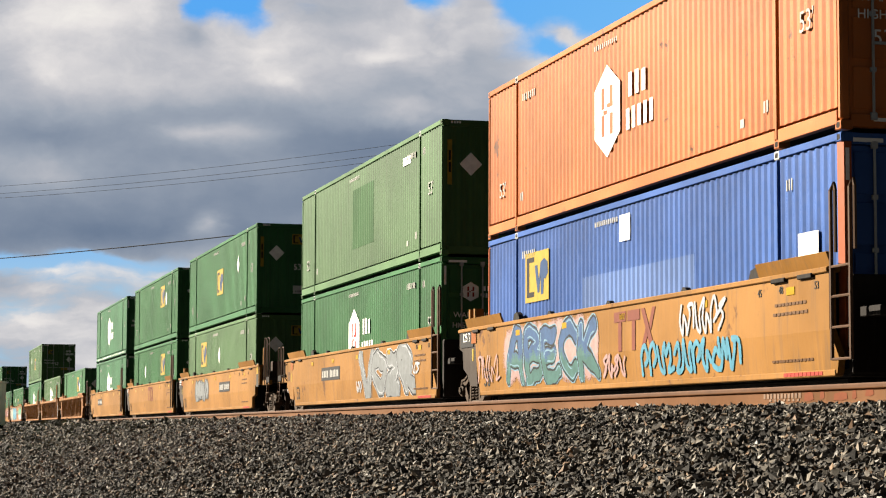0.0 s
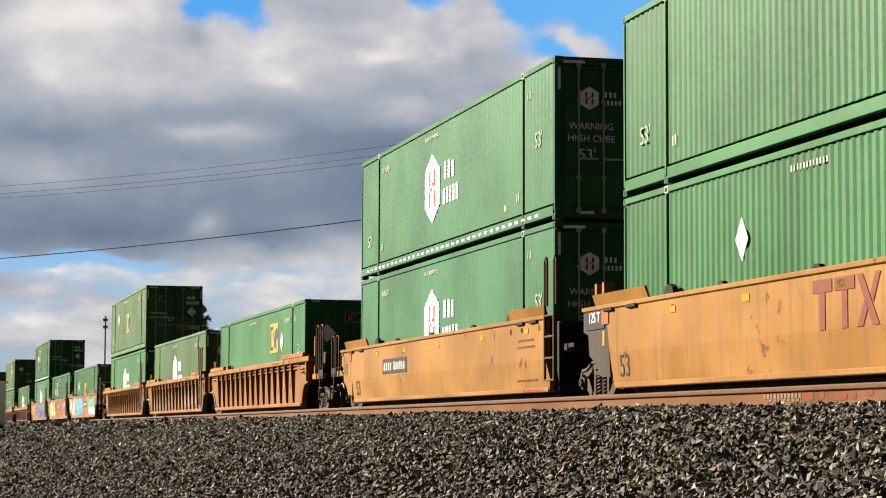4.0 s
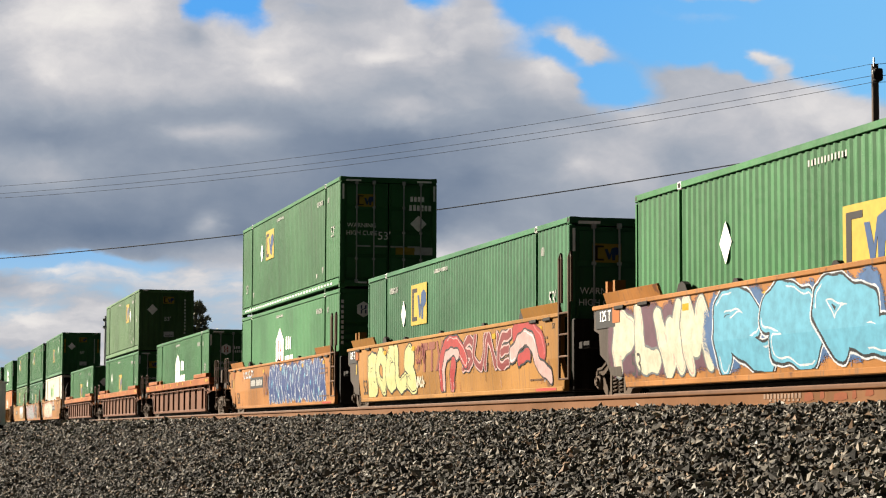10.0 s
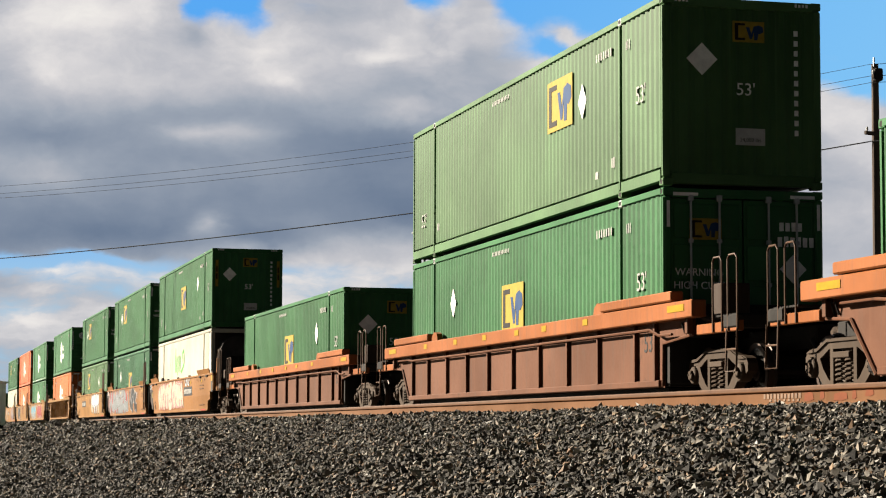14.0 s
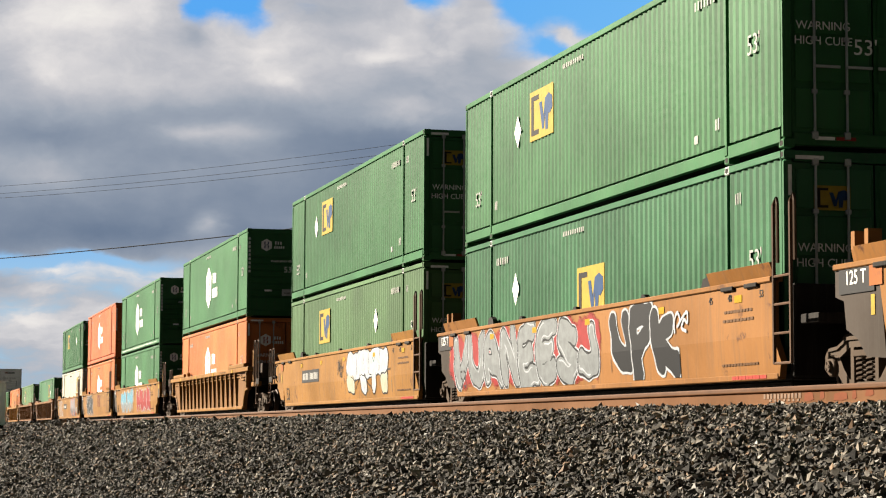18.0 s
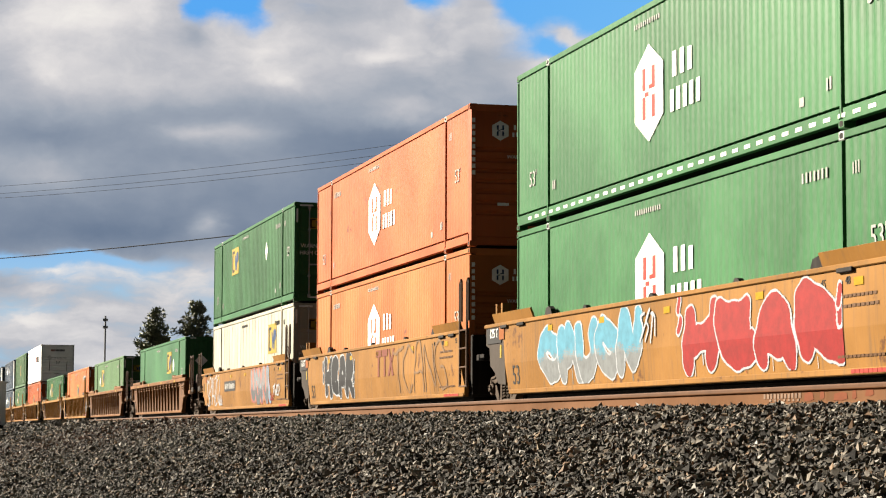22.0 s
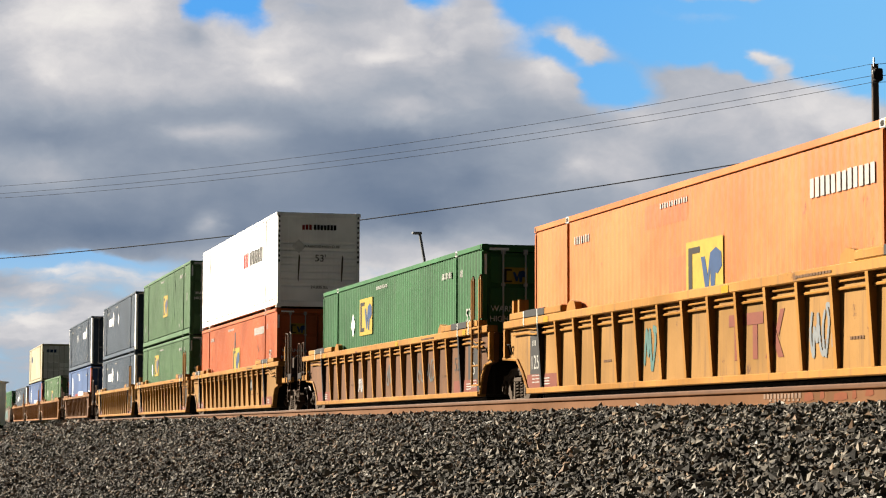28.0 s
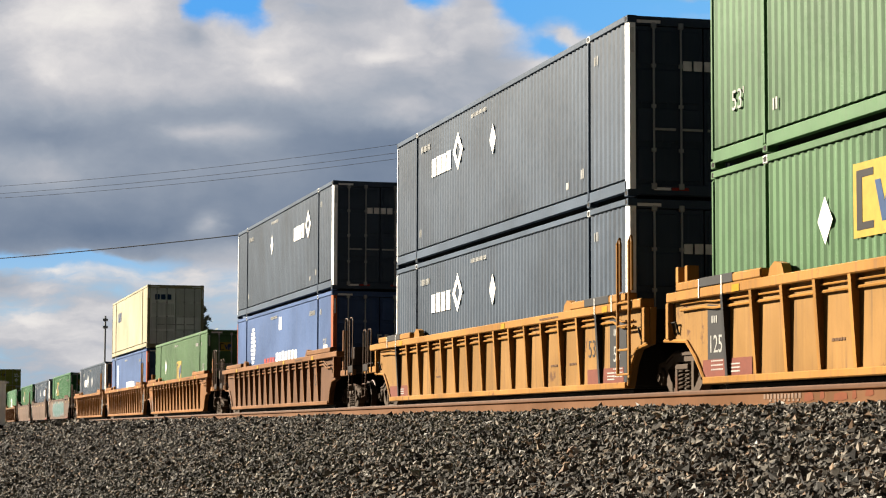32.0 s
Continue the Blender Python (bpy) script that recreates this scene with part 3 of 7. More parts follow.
def utility_pole():
    pole = thing("utility_pole", "dark weathered wooden utility pole with crossarms and insulators", "utility pole")
    part("post", Solid().lathe([(0, 0.17), (6, 0.15), (12.8, 0.115)], (0, 0, 0), "z", 12).mesh("post", POLE_WOOD), pole)
    # arms run across the line of the wires
    turn = Matrix.Rotation(radians(24), 4, "Z")
    for z, half in ((12.35, 0.22), (10.45, 0.62)):
        arm = part("crossarm", Solid().box(-half, half, -0.05, 0.05, -0.06, 0.06, 0.01).mesh("crossarm", POLE_WOOD), pole, at=Matrix.Translation((0, -0.15, z)) @ turn)
        for q in (-half * 0.85, half * 0.85):
            part("insulator", shared("insulator", lambda: Solid().lathe([(0, 0.02), (0.03, 0.045), (0.07, 0.03), (0.1, 0.045), (0.14, 0.02)], (0, 0, 0), "z", 8).mesh("insulator", SIGN_GREY)), arm, at=(q, 0, 0.06))
    part("pin", Solid().tube([(-0.08, -0.1, 12.7), (-0.08, -0.1, 13.0)], 0.03, 6).mesh("pin", GALV), pole)
    part("transformer", Solid().box(-0.14, 0.14, -0.35, -0.1, 12.2, 12.62, 0.04).mesh("transformer", GRIME), pole)
    pole.matrix_basis = Matrix.Translation((31.15, 64.6, -1.1))


def wire(a, b, sag, r, label):
    """A span that goes on beyond both of its ends."""
    a, b = Vector(a), Vector(b)
    path = []
    for i in range(41):
        t = i / 40
        path.append(tuple(a.lerp(b, t) - Vector((0, 0, 4 * sag * t * (1 - t)))))
    ob = new("overhead_wire", Solid().tube(path, r, 5).mesh("overhead_wire", WIRE))
    tagged(ob, label, "wire", "wires over the railway")


street_lamp()
radio_mast()
utility_pole()
for z0, z1, sag in ((10.98, 11.69, 1.09), (10.58, 11.30, 1.01), (10.44, 11.08, 1.05)):
    wire((-7.0, 110.0, z0), (31.0, 64.6, z1), sag, 0.008, "thin dark overhead power wire")
    wire((31.0, 64.6, z1), (69.0, 19.2, z1), 0.8, 0.011, "thin dark overhead power wire")
wire((-7.0, 110.0, 7.15), (31.0, 64.6, 9.13), 0.80, 0.022, "thick black overhead cable")
wire((31.0, 64.6, 9.13), (69.0, 19.2, 9.13), 0.6, 0.022, "thick black overhead cable")


def signal_hut():
    hut = thing("signal_hut", "plain grey metal railway equipment hut on the ballast", "hut")
    part("wall", Solid().box(-1.2, 1.2, -1.6, 1.6, 0.1, 2.15, 0.02).mesh("wall", HUT), hut)
    part("roof", Solid().prism([(-1.32, 2.15), (1.32, 2.15), (1.32, 2.2), (0, 2.34), (-1.32, 2.2)], "y", -1.72, 1.72).mesh("roof", HUT), hut)
    part("base", Solid().box(-1.1, 1.1, -1.5, 1.5, -0.35, 0.1).mesh("base", GRIME), hut)
    part("door", Solid().box(-0.45, 0.45, -1.64, -1.6, 0.2, 2.0, 0.01).mesh("door", HUT), hut, "grey steel door")
    hut.matrix_basis = Matrix.Translation((4.12, 108.7, -0.32))


signal_hut()


# ---------------------------------------------------------------- containers
HALF_L, HALF_W, TALL = 8.077, 1.295, 2.90
POST = 6.096


def wall_strip(s, y0, y1, z0, z1, style, side):
    """One bay of a container's side; side is -1 or 1."""
    xo = side * (HALF_W - 0.012)
    back = side * (HALF_W - 0.075)
    if style == "flat":
        s.box(min(xo, back), max(xo, back), y0, y1, z0, z1)
        return
    if style == "seam":
        s.box(min(xo, back), max(xo, back), y0 + 0.014, y1 - 0.014, z0, z1, 0.006)
        return
    n = max(2, round((y1 - y0) / (0.26 if style == "wide" else 0.21)))
    step = (y1 - y0) / n
    deep = side * (HALF_W - (0.021 if style == "soft" else 0.030 if style == "wide" else 0.036))
    line = [(back, y0), (xo, y0)]
    cuts = (0.22, 0.36, 0.70, 0.84) if style == "wide" else (0.10, 0.36, 0.62, 0.88)
    for i in range(n):
        a = y0 + i * step
        line += [(xo, a + step * cuts[0]), (deep, a + step * cuts[1]), (deep, a + step * cuts[2]), (xo, a + step * cuts[3])]
    line += [(xo, y1), (back, y1)]
    s.prism(line, "z", z0, z1)


def repaint_mesh(style, s0, z, w, h, mat):
    """A coat of fresh paint that follows the corrugation of the middle bay."""
    n = round((2 * POST - 0.15) / 0.21)
    step = (2 * POST - 0.15) / n
    i0, i1 = round((s0 - w / 2 + POST - 0.075) / step), round((s0 + w / 2 + POST - 0.075) / step)
    xo = -HALF_W + 0.012
    deep = -HALF_W + (0.021 if style == "soft" else 0.036)
    line = []
    for i in range(i0, i1):
        a = -POST + 0.075 + i * step
        line += [(xo, a + step * 0.10), (deep, a + step * 0.36), (deep, a + step * 0.62), (xo, a + step * 0.88)]
    front = [(x - 0.003, y) for x, y in line]
    return Solid().prism(front + [(x + 0.012, y) for x, y in reversed(line)], "z", z - h / 2, z + h / 2).mesh("patch", mat)


def bays(style):
    start = -7.35 if style == "cool" else -HALF_L + 0.13
    out = [(start, -POST - 0.075), (-POST + 0.075, POST - 0.075), (POST + 0.075, HALF_L - 0.13)]
    if style == "seam":
        parts = []
        for a, b in out:
            n = max(2, round((b - a) / 0.61))
            parts += [(a + (b - a) * k / n, a + (b - a) * (k + 1) / n) for k in range(n)]
        return parts
    return out


def side_mesh(colour, style, side, bay):
    def build():
        s = Solid()
        wall_strip(s, bay[0], bay[1], 0.295, 2.785, "flat" if style == "cool" else style, side)
        return s.mesh("side_panel", COLOURS[colour])
    return shared(("side", colour, style, side, bay), build)


def rail_mesh(colour, low, side):
    def build():
        s = Solid()
        a, b = sorted((side * (HALF_W + 0.008), side * (HALF_W - 0.10)))
        z0, z1 = (0.075, 0.25) if low else (2.80, 2.895)
        for p, q in ((-HALF_L + 0.11, -POST - 0.05), (-POST + 0.05, POST - 0.05), (POST + 0.05, HALF_L - 0.11)):
            s.box(a, b, p, q, z0, z1, 0.006)
        return s.mesh("rail", COLOURS[colour])
    return shared(("rail", colour, low, side), build)


def post_mesh(colour, y, side, mid):
    def build():
        s = Solid()
        a, b = sorted((side * (HALF_W + (0.016 if mid else 0.0)), side * (HALF_W - 0.13)))
        w = 0.036 if mid else 0.055
        yc = y if mid else y - math.copysign(0.055, y)
        if not mid and y < 0 and colour in ("white", "redorange"):
            xo, xi = side * HALF_W, side * (HALF_W - 0.13)
            s.prism([(xo, y + 0.13), (xo - side * 0.03, y), (xi, y), (xi, y + 0.13)], "z", 0.118, 2.78)
            return s.mesh("post", COLOURS[colour])
        s.box(a, b, yc - w, yc + w, 0.118, 2.78, 0.012 if mid else 0.03)
        return s.mesh("post", COLOURS[colour])
    return shared(("post", colour, y, side, mid), build)


def casting_mesh(mat):
    def build():
        s = Solid()
        s.box(-0.081, 0.081, -0.089, 0.089, -0.059, 0.059, 0.012)
        # dark oval plate stands in for the shade inside the casting's hole
        s.slot = 1
        s.prism([(-0.05 + 0, -0.02), (-0.03, -0.035), (0.03, -0.035), (0.05, -0.02), (0.05, 0.02), (0.03, 0.035), (-0.03, 0.035), (-0.05, 0.02)], "x", -0.083, -0.0805)
        return s.mesh("corner_casting", mat, GRIME)
    return shared(("casting", mat.name), build)


def end_door(colour, leaf):
    """One door leaf with pressed panels; leaf -1 or 1."""
    def build():
        s = Solid()
        a, b = sorted((leaf * 0.012, leaf * 1.17))
        s.box(a, b, -HALF_L + 0.045, -HALF_L + 0.09, 0.20, 2.74, 0.008)
        return s.mesh("door", COLOURS[colour])
    return shared(("door", colour, leaf), build)


def door_panel(colour, leaf):
    def build():
        a, b = sorted((leaf * 0.062, leaf * 1.12))
        return Solid().box(a, b, -HALF_L + 0.022, -HALF_L + 0.046, 0.0, 0.53, 0.018).mesh("panel", COLOURS[colour])
    return shared(("doorpanel", colour, leaf), build)


def lock_rod(x):
    def build():
        s = Solid()
        y = -HALF_L - 0.006
        s.tube([(x, y, 0.14), (x, y, 2.80)], 0.019, 7)
        for z in (0.17, 2.75):
            s.box(x - 0.045, x + 0.045, y - 0.02, y + 0.035, z - 0.05, z + 0.05, 0.01)
        for z in (0.75, 1.45, 2.1):
            s.box(x - 0.04, x + 0.04, y - 0.012, y + 0.03, z - 0.03, z + 0.03, 0.006)
        s.box(min(x, x - math.copysign(0.36, x)), max(x, x - math.copysign(0.36, x)), y - 0.03, y - 0.012, 1.06, 1.10, 0.004)
        return s.mesh("lock_rod", GALV)
    return shared(("rod", x), build)


def end_wall(colour, style):
    def build():
        s = Solid()
        y = -HALF_L
        if style == "hrib":
            line = [(y + 0.09, 0.2), (y + 0.012, 0.2), (y + 0.012, 0.62)]
            for i in range(7):
                z = 0.66 + i * 0.215
                line += [(y + 0.05, z), (y + 0.05, z + 0.04), (y + 0.012, z + 0.07), (y + 0.012, z + 0.18)]
            line += [(y + 0.012, 2.78), (y + 0.09, 2.78)]
            s.prism(line, "x", -1.18, 1.18)
        else:
            n = 9
            line = [(-1.18, y + 0.09), (-1.18, y + 0.015)]
            for i in range(n):
                a = -1.18 + 2.36 * i / n
                w = 2.36 / n
                line += [(a + w * 0.1, y + 0.015), (a + w * 0.34, y + 0.05), (a + w * 0.6, y + 0.05), (a + w * 0.84, y + 0.015)]
            line += [(1.18, y + 0.015), (1.18, y + 0.09)]
            s.prism(line, "z", 0.2, 2.78)
        return s.mesh("end_wall", COLOURS[colour])
    return shared(("endwall", colour, style), build)


def header_mesh(colour, low):
    def build():
        z0, z1 = (0.03, 0.2) if low else (2.75, 2.892)
        return Solid().box(-1.16, 1.16, -HALF_L, -HALF_L + 0.12, z0, z1, 0.012).mesh("header", COLOURS[colour])
    return shared(("header", colour, low), build)


def cool_unit(box):
    """The recessed nose of a refrigerated container with its machinery."""
    # nose wall and cooling unit carry the recess's shade in their dark paint
    part("nose_wall", Solid().box(-1.20, 1.20, -7.40, -7.34, 0.15, 2.8).mesh("nose_wall", PLATE_DARK), box)
    part("cooling_unit", Solid().prism([(-1.0, 0.75), (1.0, 0.75), (1.0, 2.0), (0.85, 2.4), (0.5, 2.62), (-0.5, 2.62), (-0.85, 2.4), (-1.0, 2.0)], "y", -7.95, -7.40).mesh("cooling_unit", PLATE_GREY), box, "rounded cooling unit darkened for shade in the recess")
    part("grille", Solid().box(-0.62, 0.62, -7.99, -7.95, 1.0, 1.9, 0.02).mesh("grille", GRIME), box, "dark grille")
    part("fuel_tank", Solid().lathe([(-0.8, 0.2), (-0.76, 0.24), (0.76, 0.24), (0.8, 0.2)], (0, -7.72, 0.42), "x", 14).mesh("fuel_tank", GALV), box)
    for side in (-1, 1):
        for a, b in (((-7.98, 0.2), (-7.45, 2.75)), ((-7.42, 0.2), (-7.42, 2.8))):
            part("brace", Solid().tube([(side * 1.23, a[0], a[1]), (side * 1.23, b[0], b[1])], 0.04, 6).mesh("brace", WHITE), box)


def emblem_yellow(box, at, scale=1.0):
    """Yellow plate with a dark bracket and blue strokes."""
    w, h = 0.72 * scale, 0.45 * scale
    plate = part("emblem", sheet([(-w, -h), (w, -h), (w, h), (-w, h)], SIGN_YELLOW, ("emb", scale)), box, "yellow plate with dark and blue shapes", at)
    k = scale
    part("bracket", sheet([(-0.62 * k, -0.36 * k), (-0.16 * k, -0.36 * k), (-0.16 * k, -0.27 * k), (-0.47 * k, -0.27 * k), (-0.47 * k, 0.27 * k), (-0.16 * k, 0.27 * k), (-0.16 * k, 0.36 * k), (-0.62 * k, 0.36 * k)], SIGN_BROWN, ("brk", scale)), plate, "", Matrix.Translation((0, 0, 0.004)))
    part("swoosh", sheet([(-0.12 * k, 0.20 * k), (0.03 * k, 0.20 * k), (0.14 * k, -0.08 * k), (0.24 * k, 0.24 * k), (0.46 * k, 0.30 * k), (0.66 * k, 0.22 * k), (0.68 * k, 0.02 * k), (0.52 * k, -0.08 * k), (0.44 * k, -0.06 * k), (0.40 * k, -0.34 * k), (0.26 * k, -0.34 * k), (0.24 * k, 0.02 * k), (0.16 * k, -0.30 * k), (0.06 * k, -0.30 * k)], SIGN_BLUE, ("swo", scale)), plate, "", Matrix.Translation((0, 0, 0.004)))


def emblem_hex(box, at, scale, inner, words=True, mat=None):
    mat = mat or SIGN_WHITE
    k = scale
    hexa = part("emblem", sheet([(0, -0.76 * k), (0.64 * k, -0.40 * k), (0.64 * k, 0.40 * k), (0, 0.76 * k), (-0.64 * k, 0.40 * k), (-0.64 * k, -0.40 * k)], mat, ("hex", k)), box, "white hexagon with upright bars", at)
    for sgn in (-1, 1):
        for u, v in ((0.05, 0.40), (-0.40, -0.05)):
            part("bar", sheet([(sgn * 0.21 * k - 0.07 * k, u * k), (sgn * 0.21 * k + 0.07 * k, u * k), (sgn * 0.21 * k + 0.07 * k, v * k), (sgn * 0.21 * k - 0.07 * k, v * k)], inner, ("hb", k, sgn, u)), hexa, "", Matrix.Translation((0, 0, 0.004)))
        part("bar", sheet([(min(0, sgn * 0.18 * k), 0.05 * k * sgn), (max(0, sgn * 0.18 * k), 0.05 * k * sgn), (max(0, sgn * 0.18 * k), 0.05 * k * sgn + 0.07 * k), (min(0, sgn * 0.18 * k), 0.05 * k * sgn + 0.07 * k)], inner, ("hc", k, sgn)), hexa, "", Matrix.Translation((0, 0, 0.004)))
    if words:
        part("lettering", bars(3, 0.95 * k, 0.38 * k, mat, 0.48, 2), hexa, "", Matrix.Translation((1.52 * k, 0.27 * k, 0)))
        part("lettering", bars(5, 1.35 * k, 0.36 * k, mat, 0.45, 3), hexa, "", Matrix.Translation((1.62 * k, -0.26 * k, 0)))


def diamond(box, at, r, mat=None):
    part("placard", sheet([(0, -r), (r, 0), (0, r), (-r, 0)], mat or SIGN_WHITE, ("dia", r)), box, "white diamond placard", at)


POST_COLOUR = {("dusty", "flat"): "redorange", ("slate", "corr"): "white", ("blue", "flat"): "redorange", ("blue", "corr"): "redorange"}


def container(spec, group):
    """spec: colour, side style, end style, marks on the near side, label."""
    colour, style, end, marks, label = spec
    paintwork = COLOURS[colour]
    box = thing("shipping_container", label, "container", group)
    for side in (-1, 1):
        for bay in bays(style):
            part("side_panel", side_mesh(colour, style, side, bay), box)
        if style == "seam":
            part("inner_skin", Solid().box(side * 1.20 - 0.01, side * 1.20 + 0.01, -HALF_L + 0.13, HALF_L - 0.13, 0.25, 2.8).mesh("inner_skin", GRIME), box)
        part("top_rail", rail_mesh(colour, False, side), box)
        part("bottom_rail", rail_mesh(colour, True, side), box)
        for y in (-HALF_L, HALF_L):
            part("corner_post", post_mesh(POST_COLOUR.get((colour, style), colour), y, side, False), box)
            for z in (0.059, TALL - 0.059):
                part("corner_casting", casting_mesh(paintwork), box, at=(side * 1.216, y - math.copysign(0.089, y), z))
        for y in (-POST, POST):
            part("middle_post", post_mesh(colour, y, side, True), box)
            if side < 0:
                for z in (0.059, TALL - 0.059):
                    part("middle_casting", casting_mesh(SIGN_GREY if z > 1 else paintwork), box, at=(side * 1.222, y, z))
    part("roof", shared(("roof", colour), lambda: Solid().box(-1.2, 1.2, -HALF_L + 0.1, HALF_L - 0.1, 2.84, 2.885).mesh("roof", paintwork)), box)
    part("floor", shared("cfloor", lambda: Solid().box(-1.19, 1.19, -HALF_L + 0.1, HALF_L - 0.1, 0.09, 0.2).mesh("floor", GRIME)), box)
    # unseen rear wall kept near-black to cut light bounced onto the next end
    part("rear_wall", shared("rear", lambda: Solid().box(-1.17, 1.17, HALF_L - 0.08, HALF_L - 0.03, 0.12, 2.84).mesh("rear_wall", LOW_BOUNCE)), box, "unseen steel wall painted near-black to cut bounced light")
    for low in (False, True):
        part("sill" if low else "header", header_mesh(colour, low), box)
    y = -HALF_L - 0.002
    kind = end.split(":")[0]
    deco = end.split(":")[1] if ":" in end else ""
    if kind == "door":
        for leaf in (-1, 1):
            tone = "dullgrey" if colour == "cream" else colour
            leaf_ob = part("door", end_door(tone, leaf), box)
            for i in range(4):
                part("panel", door_panel(tone, leaf), leaf_ob, "", (0, 0, 0.26 + i * 0.625))
        for x in (-0.86, -0.40, 0.40, 0.86):
            part("lock_rod", lock_rod(x), box)
        for sgn in (-1, 1):
            part("reflector", sheet([(-0.2, -0.025), (0.2, -0.025), (0.2, 0.025), (-0.2, 0.025)], SIGN_WHITE, "r1"), box, at=on_end(sgn * 0.95, y - 0.02, 2.80))
            part("reflector", sheet([(-0.025, -0.2), (0.025, -0.2), (0.025, 0.2), (-0.025, 0.2)], SIGN_WHITE, "r2"), box, at=on_end(sgn * 1.22, y, 2.5))
            for k, mat in enumerate((SIGN_RED, SIGN_WHITE)):
                part("reflective_tape", sheet([(-0.14, -0.022), (0.14, -0.022), (0.14, 0.022), (-0.14, 0.022)], mat, "tape"), box, at=on_end(sgn * (0.42 + 0.30 * k), y - 0.002, 0.13))
    elif kind == "cool":
        cool_unit(box)
    else:
        part("end_wall", end_wall(colour, kind), box)
    ye = y + 0.02
    if deco.startswith("emp"):
        if kind == "door":
            emblem_yellow(box, on_end(-0.62, ye, 2.28), 0.36)
            part("lettering", lettering("53'", 0.30, SIGN_WHITE), box, at=on_end(-0.12, ye - 0.004, 1.35))
            part("lettering", lettering("WARNING", 0.16, SIGN_WHITE), box, at=on_end(-0.72, ye - 0.004, 1.62))
            part("lettering", lettering("HIGH CUBE", 0.16, SIGN_WHITE), box, at=on_end(-0.72, ye - 0.004, 1.42))
            part("number", bars(4, 0.40, 0.14, SIGN_WHITE, 0.3, 7), box, at=on_end(0.78, ye - 0.004, 2.35))
            part("number", bars(6, 0.62, 0.16, SIGN_WHITE, 0.3, 8), box, at=on_end(0.86, ye - 0.004, 2.12))
            if colour != "redorange":
                diamond(box, on_end(0.80, ye - 0.004, 1.70), 0.22, SIGN_WHITE)
            part("notice", sheet([(-0.26, -0.1), (0.26, -0.1), (0.26, 0.1), (-0.26, 0.1)], SIGN_YELLOW, "nt"), box, at=on_end(0.45, ye, 0.98))
            part("notice", sheet([(-0.26, -0.1), (0.26, -0.1), (0.26, 0.1), (-0.26, 0.1)], SIGN_GREY, "nt"), box, at=on_end(0.95, ye, 0.98))
        else:
            emblem_yellow(box, on_end(0.1, ye - 0.006, 2.40), 0.36)
            part("lettering", lettering("53'", 0.27, SIGN_WHITE), box, at=on_end(0.05, ye - 0.006, 1.50))
            diamond(box, on_end(-0.66, ye - 0.006, 1.95), 0.25, SIGN_WHITE)
            plate = part("notice", sheet([(-0.24, -0.13), (0.24, -0.13), (0.24, 0.13), (-0.24, 0.13)], SIGN_GREY, "nt2"), box, "grey load notice", on_end(0.12, ye - 0.006, 0.78))
            part("lettering", lettering("24,000 lbs", 0.085, SIGN_BLACK), plate, "", Matrix.Translation((0, -0.05, 0.005)))
            part("number", bars(11, 1.7, 0.07, SIGN_WHITE, 0.45, 9), box, at=on_end(0.88, ye - 0.006, 1.6) @ Matrix.Rotation(radians(-90), 4, "Z"))
            for sgn in (-1, 1):
                part("hatch", bars(4, 0.24, 0.05, SIGN_WHITE, 0.4, 46), box, at=on_end(sgn * 0.98, y - 0.002, 2.84))
            for sgn in (-1, 1) if deco == "empy" else ():
                part("stripe", sheet([(-0.05, -0.48), (0.05, -0.48), (0.05, 0.48), (-0.05, 0.48)], SIGN_YELLOW, "st"), box, "yellow warning strip", on_end(sgn * 1.13, ye - 0.022, 1.98))
                part("marking", bars(2, 0.5, 0.05, SIGN_BROWN, 0.15, 45), box, at=on_end(sgn * 1.13, ye - 0.028, 1.98) @ Matrix.Rotation(radians(-90), 4, "Z"))
    elif deco == "hub":
        inner = SIGN_BLUE if kind == "hrib" else SIGN_RED
        emblem_hex(box, on_end(-0.66, ye - 0.018, 2.36 if kind == "hrib" else 2.16), 0.27, inner, True, SIGN_WHITE)
        part("lettering", lettering("53'", 0.27, SIGN_WHITE), box, at=on_end(0.08 if kind == "hrib" else -0.7, ye - 0.02, 1.55 if kind == "hrib" else 1.15))
        if kind == "hrib":
            part("lettering", lettering("WARNING HIGH CUBE", 0.11, SIGN_WHITE), box, at=on_end(0.05, ye - 0.02, 1.83))
            plate = part("notice", sheet([(-0.24, -0.11), (0.24, -0.11), (0.24, 0.11), (-0.24, 0.11)], SIGN_GREY, "nt3"), box, "grey load notice", on_end(0.1, ye - 0.02, 0.80))
            part("lettering", lettering("24,000 lbs", 0.085, SIGN_BLACK), plate, "", Matrix.Translation((0, -0.02, 0.005)))
            part("notice", sheet([(-0.12, -0.03), (0.12, -0.03), (0.12, 0.03), (-0.12, 0.03)], SIGN_WHITE, "nt5"), box, at=on_end(-0.60, ye - 0.02, 0.86))
            part("notice", sheet([(-0.075, -0.13), (0.075, -0.13), (0.075, 0.13), (-0.075, 0.13)], SIGN_WHITE, "nt6"), box, at=on_end(0.92, ye - 0.02, 0.78))
            for sgn in (-1, 1):
                part("number", bars(9, 1.2, 0.07, SIGN_WHITE, 0.35, 4), box, at=on_end(sgn * 1.22, y - 0.004, 2.0) @ Matrix.Rotation(radians(-90), 4, "Z"))
        else:
            part("lettering", lettering("WARNING", 0.17, SIGN_WHITE), box, at=on_end(-0.62, ye - 0.01, 1.66))
            part("lettering", lettering("HIGH CUBE", 0.17, SIGN_WHITE), box, at=on_end(-0.62, ye - 0.01, 1.44))
